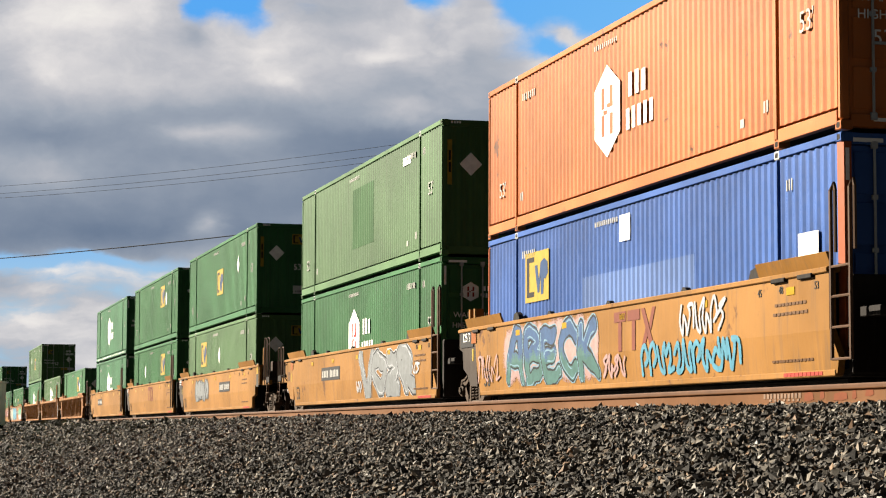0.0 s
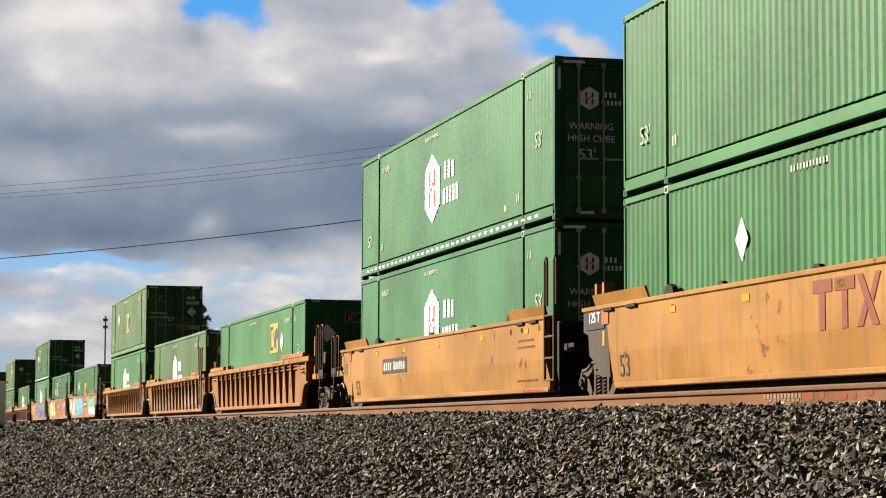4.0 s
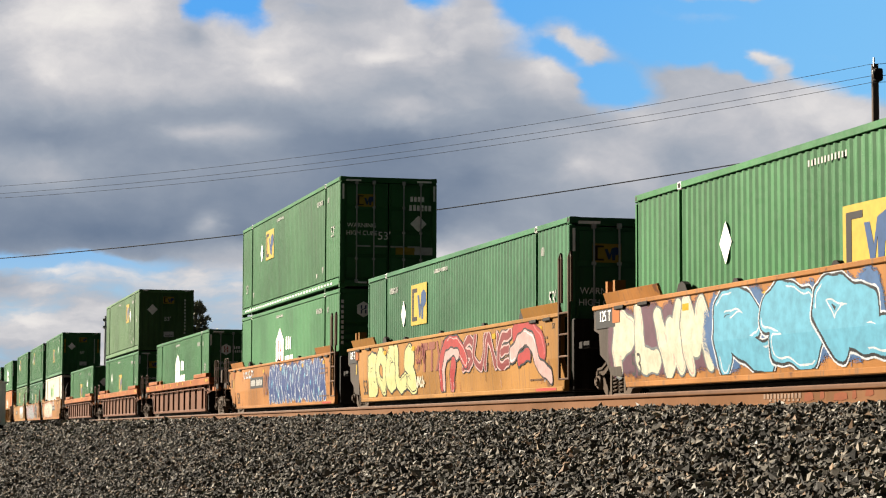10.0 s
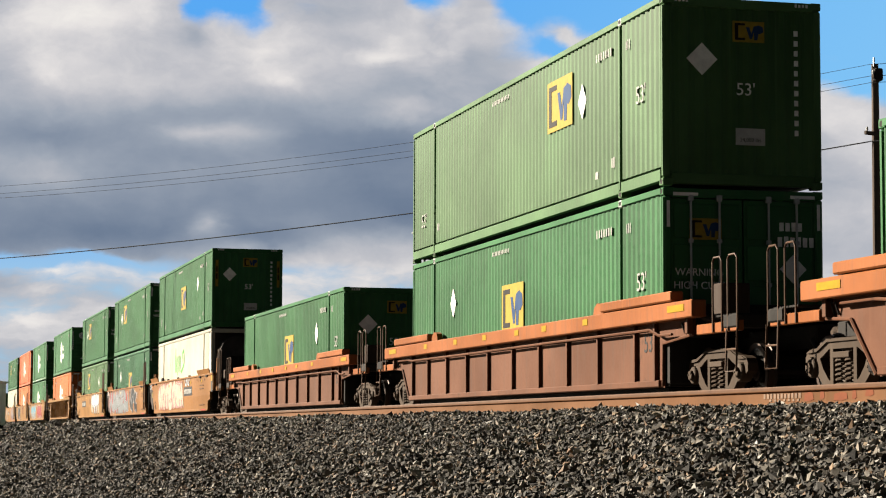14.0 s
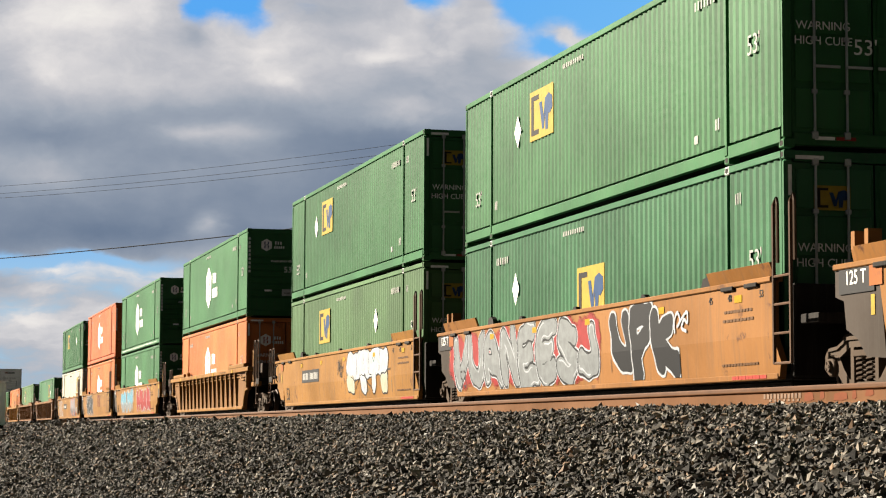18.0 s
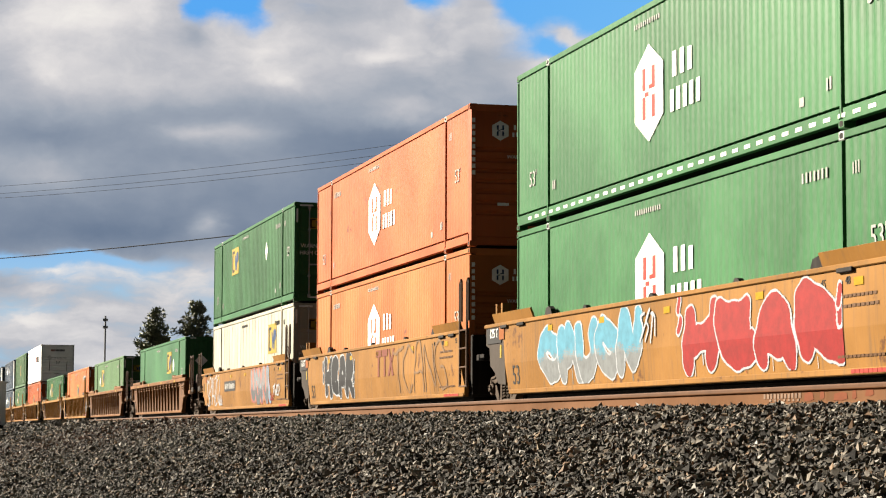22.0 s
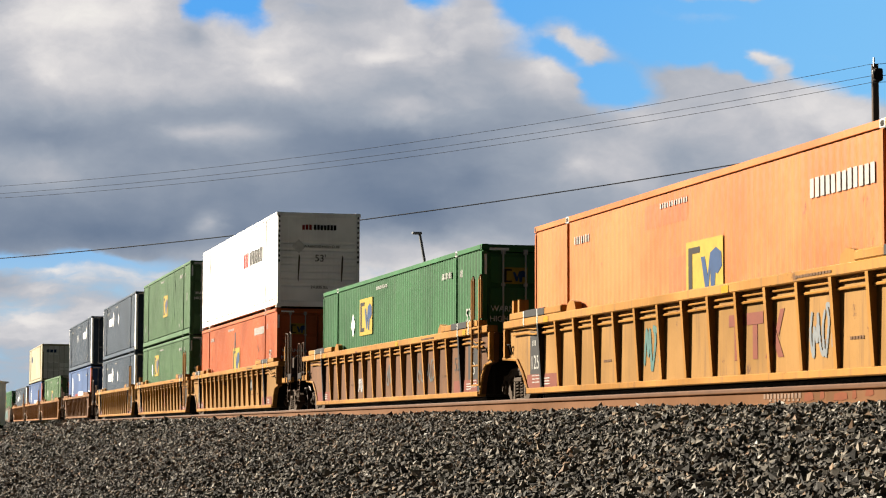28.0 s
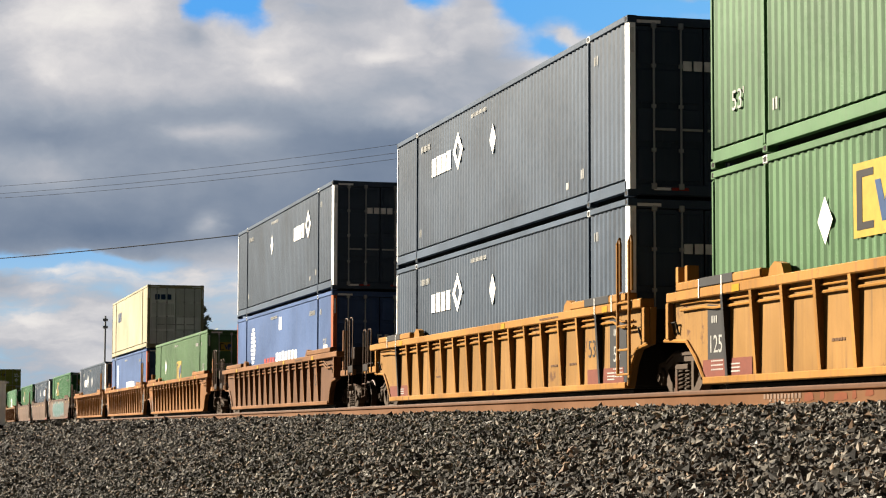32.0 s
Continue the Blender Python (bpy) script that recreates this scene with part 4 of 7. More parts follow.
            part("number", bars(4, 0.5, 0.17, SIGN_WHITE, 0.3, 5), box, at=on_end(0.62, ye - 0.004, 2.3))
            part("number", bars(6, 0.78, 0.19, SIGN_WHITE, 0.3, 6), box, at=on_end(0.72, ye - 0.004, 2.04))
    elif deco == "xpo":
        part("lettering", bars(3, 0.32, 0.16, SIGN_RED, 0.25, 1), box, at=on_end(-0.36, ye - 0.02, 2.45))
        part("lettering", bars(7, 0.72, 0.16, SIGN_BLACK, 0.25, 2), box, at=on_end(0.2, ye - 0.02, 2.45))
        part("lettering", lettering("53'", 0.30, SIGN_BLACK), box, at=on_end(0.05, ye - 0.02, 1.50))
        part("lettering", lettering("WARNING HIGH CUBE", 0.11, SIGN_BLACK), box, at=on_end(0.1, ye - 0.02, 1.86))
        part("lettering", lettering("24,000 lbs", 0.13, SIGN_BLACK), box, at=on_end(0.02, ye - 0.02, 0.62))
        diamond(box, on_end(-0.62, ye - 0.018, 1.86), 0.22, SIGN_WHITE)
        for sgn in (-1, 1):
            part("number", bars(10, 1.5, 0.05, SIGN_BLACK, 0.5, 4), box, at=on_end(sgn * 1.22, y - 0.004, 2.05) @ Matrix.Rotation(radians(-90), 4, "Z"))
        for x in (-0.62, 0.72):
            part("stain", sheet([(-0.03, -0.4), (0.0, -0.46), (0.03, 0.0), (0.045, 0.3), (0.0, 0.36), (-0.02, 0.1)], STREAK, "stn"), box, "dark streaks of grime", on_end(x, ye - 0.017, 1.25))
    elif deco == "umax":
        part("lettering", bars(4, 0.72, 0.17, SIGN_WHITE, 0.2, 3), box, at=on_end(0.0, ye - 0.012, 2.12))
        part("mark", sheet([(0, -0.2), (0.2, 0), (0, 0.2), (-0.2, 0), (-0.1, 0), (0, 0.1), (0.1, 0), (0, -0.1), (-0.1, 0), (-0.2, 0)], SIGN_WHITE, "umd"), box, at=on_end(0.62, ye - 0.012, 2.12))
    elif deco == "csx":
        part("lettering", bars(3, 0.8, 0.26, SIGN_BLUE, 0.2, 4), box, at=on_end(-0.55, ye - 0.02, 2.35))
    elif deco == "53":
        part("lettering", lettering("53", 0.42, SIGN_WHITE), box, at=on_end(0.1, ye - 0.01, 1.6))
    # near side
    xs = -HALF_W + 0.006
    pale = SIGN_BLACK if colour in ("white", "cream", "ivory") else STENCIL
    for what, s, z, *more in marks:
        at = on_side(xs, s, z)
        if what == "emp":
            emblem_yellow(box, at)
        elif what == "hub":
            emblem_hex(box, at, 1.0, more[0] if more else SIGN_RED)
        elif what == "dia":
            diamond(box, at @ Matrix.Diagonal((0.74, 1, 1, 1)), 0.30)
        elif what == "patch":
            w, h, mat = more
            part("patch", sheet([(-w / 2, -h / 2), (w / 2, -h / 2), (w / 2, h / 2), (-w / 2, h / 2)], mat, ("pt", w, h)), box, "repainted patch", at)
        elif what == "repaint":
            w, h, mat = more
            part("patch", repaint_mesh(style, s, z, w, h, mat), box, "repainted patch over the corrugation")
        elif what == "bars":
            n, w, h, mat = more
            part("lettering", bars(n, w, h, mat, 0.28, n), box, at=at)
        elif what == "umax":
            part("lettering", bars(4, 1.7, 0.42, SIGN_WHITE, 0.22, 3), box, at=at)
            ring = [(0, -0.40), (0.40, 0), (0, 0.40), (-0.40, 0), (-0.40, -0.001), (-0.20, -0.001), (-0.20, 0), (0, 0.20), (0.20, 0), (0, -0.20), (-0.20, -0.002), (-0.40, -0.002)]
            part("mark", sheet(ring, SIGN_WHITE, "um2"), box, "white open diamond", on_side(xs, s - 1.35, z + 0.1))
        elif what == "stripes":
            for i in range(9):
                w = 0.42 * math.sqrt(max(0.05, 1 - ((i - 4) / 4.6) ** 2))
                part("stripe", sheet([(-w, -0.045), (w, -0.045), (w, 0.045), (-w, 0.045)], SIGN_WHITE, ("sp", i)), box, at=on_side(xs, s, z + (i - 4) * 0.13))
        elif what == "dash":
            part("reflective_tape", bars(34, 14.6, 0.055, SIGN_WHITE, 0.52, 44), box, "dashed white tape on the bottom rail", on_side(-HALF_W - 0.009, s, z))
        elif what == "scrawl":
            part("lettering", shared("scrawl", scrawl_mesh), box, "faded green lettering", at)
    if colour not in ("cream", "lime") and "plain" not in end and "xpo" not in end:
        for sgn, z in ((-1, 1.52), (1, 0.85)) if colour != "slate" else ():
            part("lettering", lettering("53'", 0.40, pale), box, at=on_side(xs, sgn * 7.06, z))
        part("stencil", bars(12, 1.2, 0.085, pale, 0.52, 11), box, at=on_side(xs, 0.9, 2.62))
        part("stencil", bars(7, 0.85, 0.14, pale, 0.56, 12), box, at=on_side(xs, -5.3 if len(label) % 2 else 5.3, 2.45))
        part("stencil", bars(2, 0.20, 0.17, pale, 0.45, 13), box, at=on_side(xs, -5.75, 0.62))
        part("stencil", bars(2, 0.20, 0.17, pale, 0.45, 13), box, at=on_side(xs, 5.75, 0.62))
        part("stencil", bars(3, 0.24, 0.16, pale, 0.60, 14), box, at=on_side(xs, -6.5, 2.42))
        part("label", sheet([(-0.07, -0.06), (0.07, -0.06), (0.07, 0.06), (-0.07, 0.06)], pale, "lb"), box, at=on_side(xs, -4.9, 0.5))
    return box


# ---------------------------------------------------------------- strokes for tags and sprayed pieces
def smooth(points, n=6):
    out = []
    for i in range(len(points) - 1):
        p0, p1, p2, p3 = points[max(i - 1, 0)], points[i], points[i + 1], points[min(i + 2, len(points) - 1)]
        for k in range(n):
            t = k / n
            out.append(tuple(0.5 * (2 * p1[a] + (p2[a] - p0[a]) * t + (2 * p0[a] - 5 * p1[a] + 4 * p2[a] - p3[a]) * t * t + (3 * p1[a] - p0[a] - 3 * p2[a] + p3[a]) * t ** 3) for a in (0, 1)))
    return out + [points[-1]]


# sweeping strokes, none of them a letter
GLYPHS = (((0.0, 0.15), (0.3, 0.95), (0.55, 0.35), (0.75, 0.9), (1.0, 0.05)), ((0.95, 1.0), (0.2, 0.75), (0.7, 0.45), (0.05, 0.05)),
          ((0.05, 0.9), (0.35, 0.2), (0.85, 0.05), (0.7, 0.6), (1.0, 0.95)), ((0.0, 0.0), (0.45, 0.7), (0.2, 1.0), (0.9, 0.85), (0.95, 0.2)),
          ((0.3, 1.0), (0.05, 0.4), (0.5, 0.0), (0.6, 0.55), (1.0, 0.3)), ((0.85, 0.95), (0.95, 0.4), (0.5, 0.6), (0.1, 0.2), (0.75, 0.0)),
          ((0.0, 0.55), (0.5, 1.0), (0.6, 0.4), (0.25, 0.05), (0.95, 0.15)), ((0.15, 0.0), (0.1, 0.65), (0.6, 1.0), (0.95, 0.55), (0.55, 0.3)))


def scrawl_mesh():
    """Slanting green bars of uneven height with a curl after them."""
    gu, gv = np.meshgrid(np.arange(190) * 0.018, np.arange(110) * 0.011, indexing="ij")
    cells = np.full(gu.shape, -1)
    for i, (low, top) in enumerate(((0.1, 1.0), (0.1, 0.65), (-0.1, 0.65), (0.1, 0.7), (0.1, 0.65))):
        cells[near_line(gu, gv, [(0.2 + i * 0.36, 0.12 + low), (0.24 + i * 0.36, 0.1 + top)]) < 0.075] = 0
    curl = smooth([(2.0, 0.15), (2.5, 0.3), (2.9, 0.55), (2.7, 0.95), (2.35, 0.85), (2.5, 0.6)], 5)
    cells[near_line(gu, gv, curl) < 0.07] = 0
    verts, faces, _ = upright_runs(cells, 0.018, 0.011, None, 0.0)
    me = bpy.data.meshes.new("scrawl")
    me.from_pydata([(u - 1.5, v - 0.55, w + 0.003) for u, v, w in verts], [], faces)
    me.materials.append(SIGN_GREEN)
    return me


def spray(name, colour):
    return plain("spray_" + name, colour, 0.6, 0.16)


SPRAY = dict(white=spray("white", (0.232, 0.244, 0.262)), black=spray("black", (0.00195, 0.0021, 0.00318)), blue=spray("blue", (0.0181, 0.0486, 0.114)), cyan=spray("cyan", (0.0434, 0.151, 0.212)), teal=spray("teal", (0.032, 0.0811, 0.0753)), mint=spray("mint", (0.0478, 0.183, 0.114)), pink=spray("pink", (0.224, 0.14, 0.132)), red=spray("red", (0.155, 0.0056, 0.0052)), yellow=spray("yellow", (0.238, 0.233, 0.0987)), grey=spray("grey", (0.0543, 0.0604, 0.0632)), navy=spray("navy", (0.0025, 0.0165, 0.076)), silver=spray("silver", (0.109, 0.117, 0.122)), maroon=spray("maroon", (0.085, 0.0065, 0.0065)), rose=spray("rose", (0.216, 0.0543, 0.0565)), cream=spray("cream", (0.252, 0.232, 0.175)), violet=spray("violet", (0.0451, 0.0163, 0.0266)), paleblue=spray("paleblue", (0.0981, 0.17, 0.22)), salmon=spray("salmon", (0.212, 0.0942, 0.0678)), dull=spray("dull", (0.115, 0.0648, 0.0309)))


def near_line(gx, gy, path):
    """Distance of every cell from a broken line."""
    best = np.full(gx.shape, 9.0)
    for (ax, ay), (bx, by) in zip(path, path[1:]):
        dx, dy = bx - ax, by - ay
        t = np.clip(((gx - ax) * dx + (gy - ay) * dy) / (dx * dx + dy * dy + 1e-9), 0, 1)
        best = np.minimum(best, np.hypot(gx - ax - t * dx, gy - ay - t * dy))
    return best


def upright_runs(cells, step_u, step_v, fold, z0):
    """Joins cells of one colour into upright strips that lie side by side, never one over another."""
    verts, faces, mats = [], [], []
    for i in range(cells.shape[0]):
        col = cells[i]
        j = 0
        while j < len(col):
            k = j
            while k < len(col) and col[k] == col[j] and not (fold is not None and k > j and abs(z0 + k * step_v - fold) < step_v * 0.5):
                k += 1
            if col[j] >= 0:
                n = len(verts)
                for u, v in ((i * step_u, j * step_v), ((i + 1) * step_u, j * step_v), ((i + 1) * step_u, k * step_v), (i * step_u, k * step_v)):
                    w = -max(0.0, fold - (z0 + v)) * 0.07 if fold is not None else 0.0
                    verts.append((u, v, w))
                faces.append((n, n + 1, n + 2, n + 3))
                mats.append(int(col[j]))
            j = k
    return verts, faces, mats


# skeletons of the rounded sprayed forms: one or more strokes each
SHAPES = dict(A=(((0.05, 0.0), (0.3, 0.85), (0.5, 1.0), (0.7, 0.85), (0.95, 0.0)), ((0.22, 0.36), (0.8, 0.36))), B=(((0.15, 0.0), (0.12, 1.0), (0.65, 0.97), (0.78, 0.75), (0.3, 0.54)), ((0.3, 0.54), (0.9, 0.42), (0.85, 0.08), (0.15, 0.0))),
              C=(((0.9, 0.82), (0.5, 1.0), (0.12, 0.68), (0.12, 0.3), (0.5, 0.0), (0.92, 0.16)),), E=(((0.85, 0.97), (0.2, 0.95), (0.15, 0.05), (0.9, 0.03)), ((0.2, 0.5), (0.72, 0.52))), G=(((0.85, 0.84), (0.5, 1.0), (0.12, 0.7), (0.12, 0.25), (0.5, 0.0), (0.88, 0.12), (0.86, 0.45), (0.55, 0.45)),),
              H=(((0.15, 0.0), (0.12, 1.0)), ((0.85, 1.0), (0.88, 0.0)), ((0.15, 0.5), (0.86, 0.55))), J=(((0.75, 1.0), (0.8, 0.3), (0.5, 0.0), (0.1, 0.2)),), K=(((0.15, 0.0), (0.12, 1.0)), ((0.85, 1.0), (0.25, 0.5), (0.92, 0.0))), L=(((0.2, 1.0), (0.15, 0.05), (0.85, 0.06)),),
              M=(((0.05, 0.0), (0.2, 1.0), (0.5, 0.35), (0.8, 1.0), (0.95, 0.0)),), N=(((0.12, 0.0), (0.14, 1.0), (0.84, 0.05), (0.88, 1.0)),), O=(((0.5, 1.0), (0.12, 0.74), (0.12, 0.26), (0.5, 0.0), (0.88, 0.26), (0.88, 0.74), (0.5, 1.0)),),
              P=(((0.15, 0.0), (0.15, 1.0), (0.7, 0.97), (0.85, 0.7), (0.2, 0.45)),), R=(((0.15, 0.0), (0.12, 1.0), (0.7, 0.97), (0.82, 0.7), (0.25, 0.5), (0.95, 0.0)),), S=(((0.86, 0.88), (0.42, 1.0), (0.15, 0.76), (0.5, 0.52), (0.86, 0.28), (0.6, 0.02), (0.1, 0.1)),), T=(((0.05, 0.95), (0.95, 0.97)), ((0.5, 0.95), (0.5, 0.0))),
              U=(((0.12, 1.0), (0.14, 0.3), (0.5, 0.0), (0.86, 0.3), (0.88, 1.0)),), V=(((0.05, 1.0), (0.5, 0.0), (0.95, 1.0)),), W=(((0.05, 1.0), (0.25, 0.0), (0.5, 0.7), (0.75, 0.0), (0.95, 1.0)),), Z=(((0.1, 0.97), (0.9, 0.95), (0.1, 0.05), (0.92, 0.04)),))


def mural(parent, x, left, right, z0, z1, groups, label, seed, cloud=None, fold=None, pad=0.25):
    """Sprayed paint along the side, drawn in order. A group: strokes in metres from the left foot, width, fill, outline, lower fill, halo, glints."""
    width, high = left - right, z1 - z0
    su, sv_ = 0.017, 0.010
    gu, gv = np.meshgrid(np.arange(int((width + 2 * pad) / su)) * su - pad, np.arange(int(high / sv_)) * sv_, indexing="ij")
    cells = np.full(gu.shape, -1)
    names = []

    def ink(name):
        if name not in names:
            names.append(name)
        return names.index(name)
    rnd = random.Random(seed)
    mist = np.random.RandomState(seed).rand(*gu.shape)
    wave = 0.05 * np.sin(gu * 5.1 + seed) + 0.035 * np.sin(gu * 11.3 + seed * 3) + 0.02 * np.sin(gu * 23.0 + gv * 9)
    if cloud:
        ends = np.minimum(gu + pad, width + pad - gu)
        inside = np.minimum(np.minimum(high - 0.05 + wave - gv, gv - 0.04 - 0.7 * wave), ends - 0.06 - 0.9 * np.abs(gv - high / 2) ** 2 - wave)
        cells[inside > 0.10 * mist] = ink(cloud)
    wu = gu + 0.040 * np.sin(gv * 5.3 + gu * 1.7 + seed) + 0.016 * np.sin(gv * 15.0 + gu * 3)
    wv = gv + 0.045 * np.sin(gu * 4.1 + seed * 2) + 0.016 * np.sin(gu * 13.0 + gv * 4)
    for strokes, thick, fill, line, lower, halo, glint in groups:
        d = np.full(gu.shape, 9.0)
        for path in strokes:
            d = np.minimum(d, near_line(wu, wv, smooth(path, 5)))
        d = d / (1 + 0.10 * np.sin(gv * 4.2 + seed) + 0.06 * np.sin(gu * 6.0 + seed))
        edge = min(0.034, thick * 0.28)
        if halo:
            cells[d < thick / 2 + edge + 0.028] = ink(halo)
        if line:
            cells[d < thick / 2 + edge + 0.006 * mist] = ink(line)
        if fill:
            cells[d < thick / 2] = ink(fill)
            if lower:
                cells[(d < thick / 2) & (gv + 0.16 * (mist - 0.5) < high * 0.44 + wave)] = ink(lower)
        if glint:
            k = np.abs(d - thick * 0.36) < 0.012
            cells[k & (d < thick / 2) & (np.sin(gv * 6.1 + gu * 2.3 + seed) > 0.45)] = ink(glint)
    for _ in range(int(width * 1.5)):
        u, v, run = rnd.uniform(0, width), rnd.uniform(0.1, 0.35) * high, rnd.uniform(0.08, 0.3)
        if names:
            cells[(np.abs(gu - u) < 0.009) & (gv < v) & (gv > v - run) & (cells < 0)] = rnd.randrange(len(names))
    verts, faces, index = upright_runs(cells, su, sv_, fold, z0)
    me = bpy.data.meshes.new("graffiti")
    me.from_pydata([(u - pad, v, w + 0.003) for u, v, w in verts], [], faces)
    for name in names:
        me.materials.append(SPRAY[name])
    me.polygons.foreach_set("material_index", index)
    part("graffiti", me, parent, label, on_side(x, left, z0))


def sprayed(parent, x, left, right, z0, z1, forms, fill, line, fat, seed, lower=None, cloud=None, halo=None, glint=None, lean=0.0, drops=0, fold=None):
    """Packed rounded forms in a row."""
    rnd = random.Random(seed)
    width, high = left - right, z1 - z0
    cell = width / len(forms)
    fat = min(fat, cell * 0.40, high * 0.33)
    inset = fat * 0.5 + 0.035
    groups = []
    for i, f in enumerate(forms):
        low, tall = rnd.uniform(-0.06, 0.06) * high, rnd.uniform(-0.12, 0.04) * high
        sway = rnd.uniform(-0.30, 0.14)
        paths = []
        for stroke in SHAPES[f]:
            paths.append([(i * cell + fat * 0.42 + p * (cell * 1.16 - fat * 0.72) + rnd.uniform(-0.06, 0.06) * cell + (lean + sway) * (q - 0.5) * cell, inset + low * (1 - q) + tall * q + q * (high - 2 * inset)) for p, q in stroke])
        groups.append((paths, fat, fill, line, lower, halo, glint))
    for k in range(drops):
        u, v = (-0.1 if k % 2 else width + 0.1) + rnd.uniform(-0.12, 0.12), rnd.uniform(0.3, 0.85) * high
        groups.append(([[(u, v), (u + 0.05, v + 0.14)]], 0.13, fill, line, None, halo, None))
    mural(parent, x, left, right, z0, z1, groups, "sprayed %s lettering with %s outlines" % (fill or line, line or fill), seed, cloud, fold)


def stars(n, seed):
    """Small crossed strokes scattered over a piece."""
    rnd = random.Random(seed)
    out = []
    for i in range(n):
        u, v, r = 0.04 + 0.92 * (i + rnd.uniform(0.1, 0.9)) / n, rnd.uniform(0.12, 0.85), rnd.uniform(0.05, 0.10)
        for k in range(3):
            w = k * 1.05 + rnd.uniform(-0.2, 0.2)
            du, dv = r * 0.13 * math.cos(w), r * math.sin(w)
            out.append(([(u - du, v - dv), (u + du, v + dv)], 0.035, "paleblue" if i % 3 else "cyan", None, None))
    return tuple(out)


def spikes(thick, colour, n, seed):
    """A ragged band of upright strokes run into one another."""
    rnd = random.Random(seed)
    path = []
    for i in range(n):
        u = 0.05 + 0.86 * i / (n - 1)
        path += [(u, rnd.uniform(0.16, 0.36)), (u + 0.045, rnd.uniform(0.62, 0.90))]
    band = [(0.05, 0.5), (0.5, 0.46), (0.94, 0.52)]
    return ((band, thick * 1.8, colour, colour, None), (path, thick, colour, colour, None))


def painted(parent, x, left, right, z0, z1, strokes, seed, cloud=None, fold=None):
    """Free strokes, their places given as shares of the piece's length and height."""
    width, high = left - right, z1 - z0
    groups = [([[(p * width, q * high) for p, q in path]], thick, fill, line, None, None, glint) for path, thick, fill, line, glint in strokes]
    mural(parent, x, left, right, z0, z1, groups, "sprayed curling shapes in %s" % strokes[-1][2], seed, cloud, fold)


def tag(parent, x, left, right, z0, z1, colour, n, seed, pen=0.05, fold=None):
    """Thin sprayed handwriting."""
    rnd = random.Random(seed)
    width, high = left - right, z1 - z0
    su, sv_ = 0.016, 0.010
    gu, gv = np.meshgrid(np.arange(int(width / su) + 4) * su, np.arange(int(high / sv_) + 4) * sv_, indexing="ij")
    cells = np.full(gu.shape, -1)
    cell = width / n
    path = []
    for i in range(n):
        g = GLYPHS[rnd.randrange(len(GLYPHS))]
        path += [(i * cell + 0.04 + p * cell * 0.9, 0.03 + q * (high - 0.06) * rnd.uniform(0.8, 1.0)) for p, q in g]
        if rnd.random() < 0.55 or i == n - 1:
            cells[near_line(gu, gv, smooth(path, 4)) < pen / 2] = 0
            path = []
    verts, faces, _ = upright_runs(cells, su, sv_, fold, z0)
    me = bpy.data.meshes.new("tag")
    me.from_pydata([(u, v, w + 0.004) for u, v, w in verts], [], faces)
    me.materials.append(SPRAY[colour])
    part("graffiti", me, parent, "thin %s sprayed tag" % colour, on_side(x, left, z0))


def block_mark(parent, x, s, z):
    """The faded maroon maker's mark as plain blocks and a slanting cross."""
    for du, w in ((-0.66, 0.56), (-0.02, 0.56)):
        m = part("maker_mark", sheet([(-w / 2, 0.12), (w / 2, 0.12), (w / 2, 0.28), (-w / 2, 0.28)], SIGN_MAROON, ("mk", w)), parent, "", on_side(x, s - du, z))
        part("stem", sheet([(-0.08, -0.34), (0.08, -0.34), (0.08, 0.115), (-0.08, 0.115)], SIGN_MAROON, "mks"), m)
    m = part("maker_mark", sheet([(-0.30, 0.28), (-0.14, 0.28), (0.30, -0.34), (0.12, -0.34)], SIGN_MAROON, "mkx"), parent, "", on_side(x, s - 0.62, z))
    part("stem", sheet([(-0.30, -0.34), (-0.14, -0.34), (0.0, -0.12), (-0.09, -0.02)], SIGN_MAROON, "mkx2"), m)
    part("stem", sheet([(0.06, 0.03), (0.14, -0.07), (0.34, 0.28), (0.20, 0.28)], SIGN_MAROON, "mkx3"), m)


def number_panel(parent, x, s, z, w=2.4):
    plate = part("number_panel", sheet([(-w / 2, -0.17), (w / 2, -0.17), (w / 2, 0.17), (-w / 2, 0.17)], PLATE_DARK, ("np", w)), parent, "dark panel with pale markings", on_side(x, s, z))
    part("marking", bars(4, w * 0.36, 0.19, STENCIL, 0.38, 21), plate, "", Matrix.Translation((-w * 0.26, 0, 0.004)))
    part("marking", bars(6, w * 0.48, 0.19, STENCIL, 0.38, 22), plate, "", Matrix.Translation((w * 0.22, 0, 0.004)))


# ---------------------------------------------------------------- trucks and ends of the well cars
WHEEL_R = 0.42
WHEELSETS = []
END_DARK = paint("grimy_end_paint", (0.03, 0.018, 0.012), 0.7, 0.5)
HAND_BROWN = paint("worn_brown_rail_paint", (0.062, 0.034, 0.02), 0.6, 0.4)


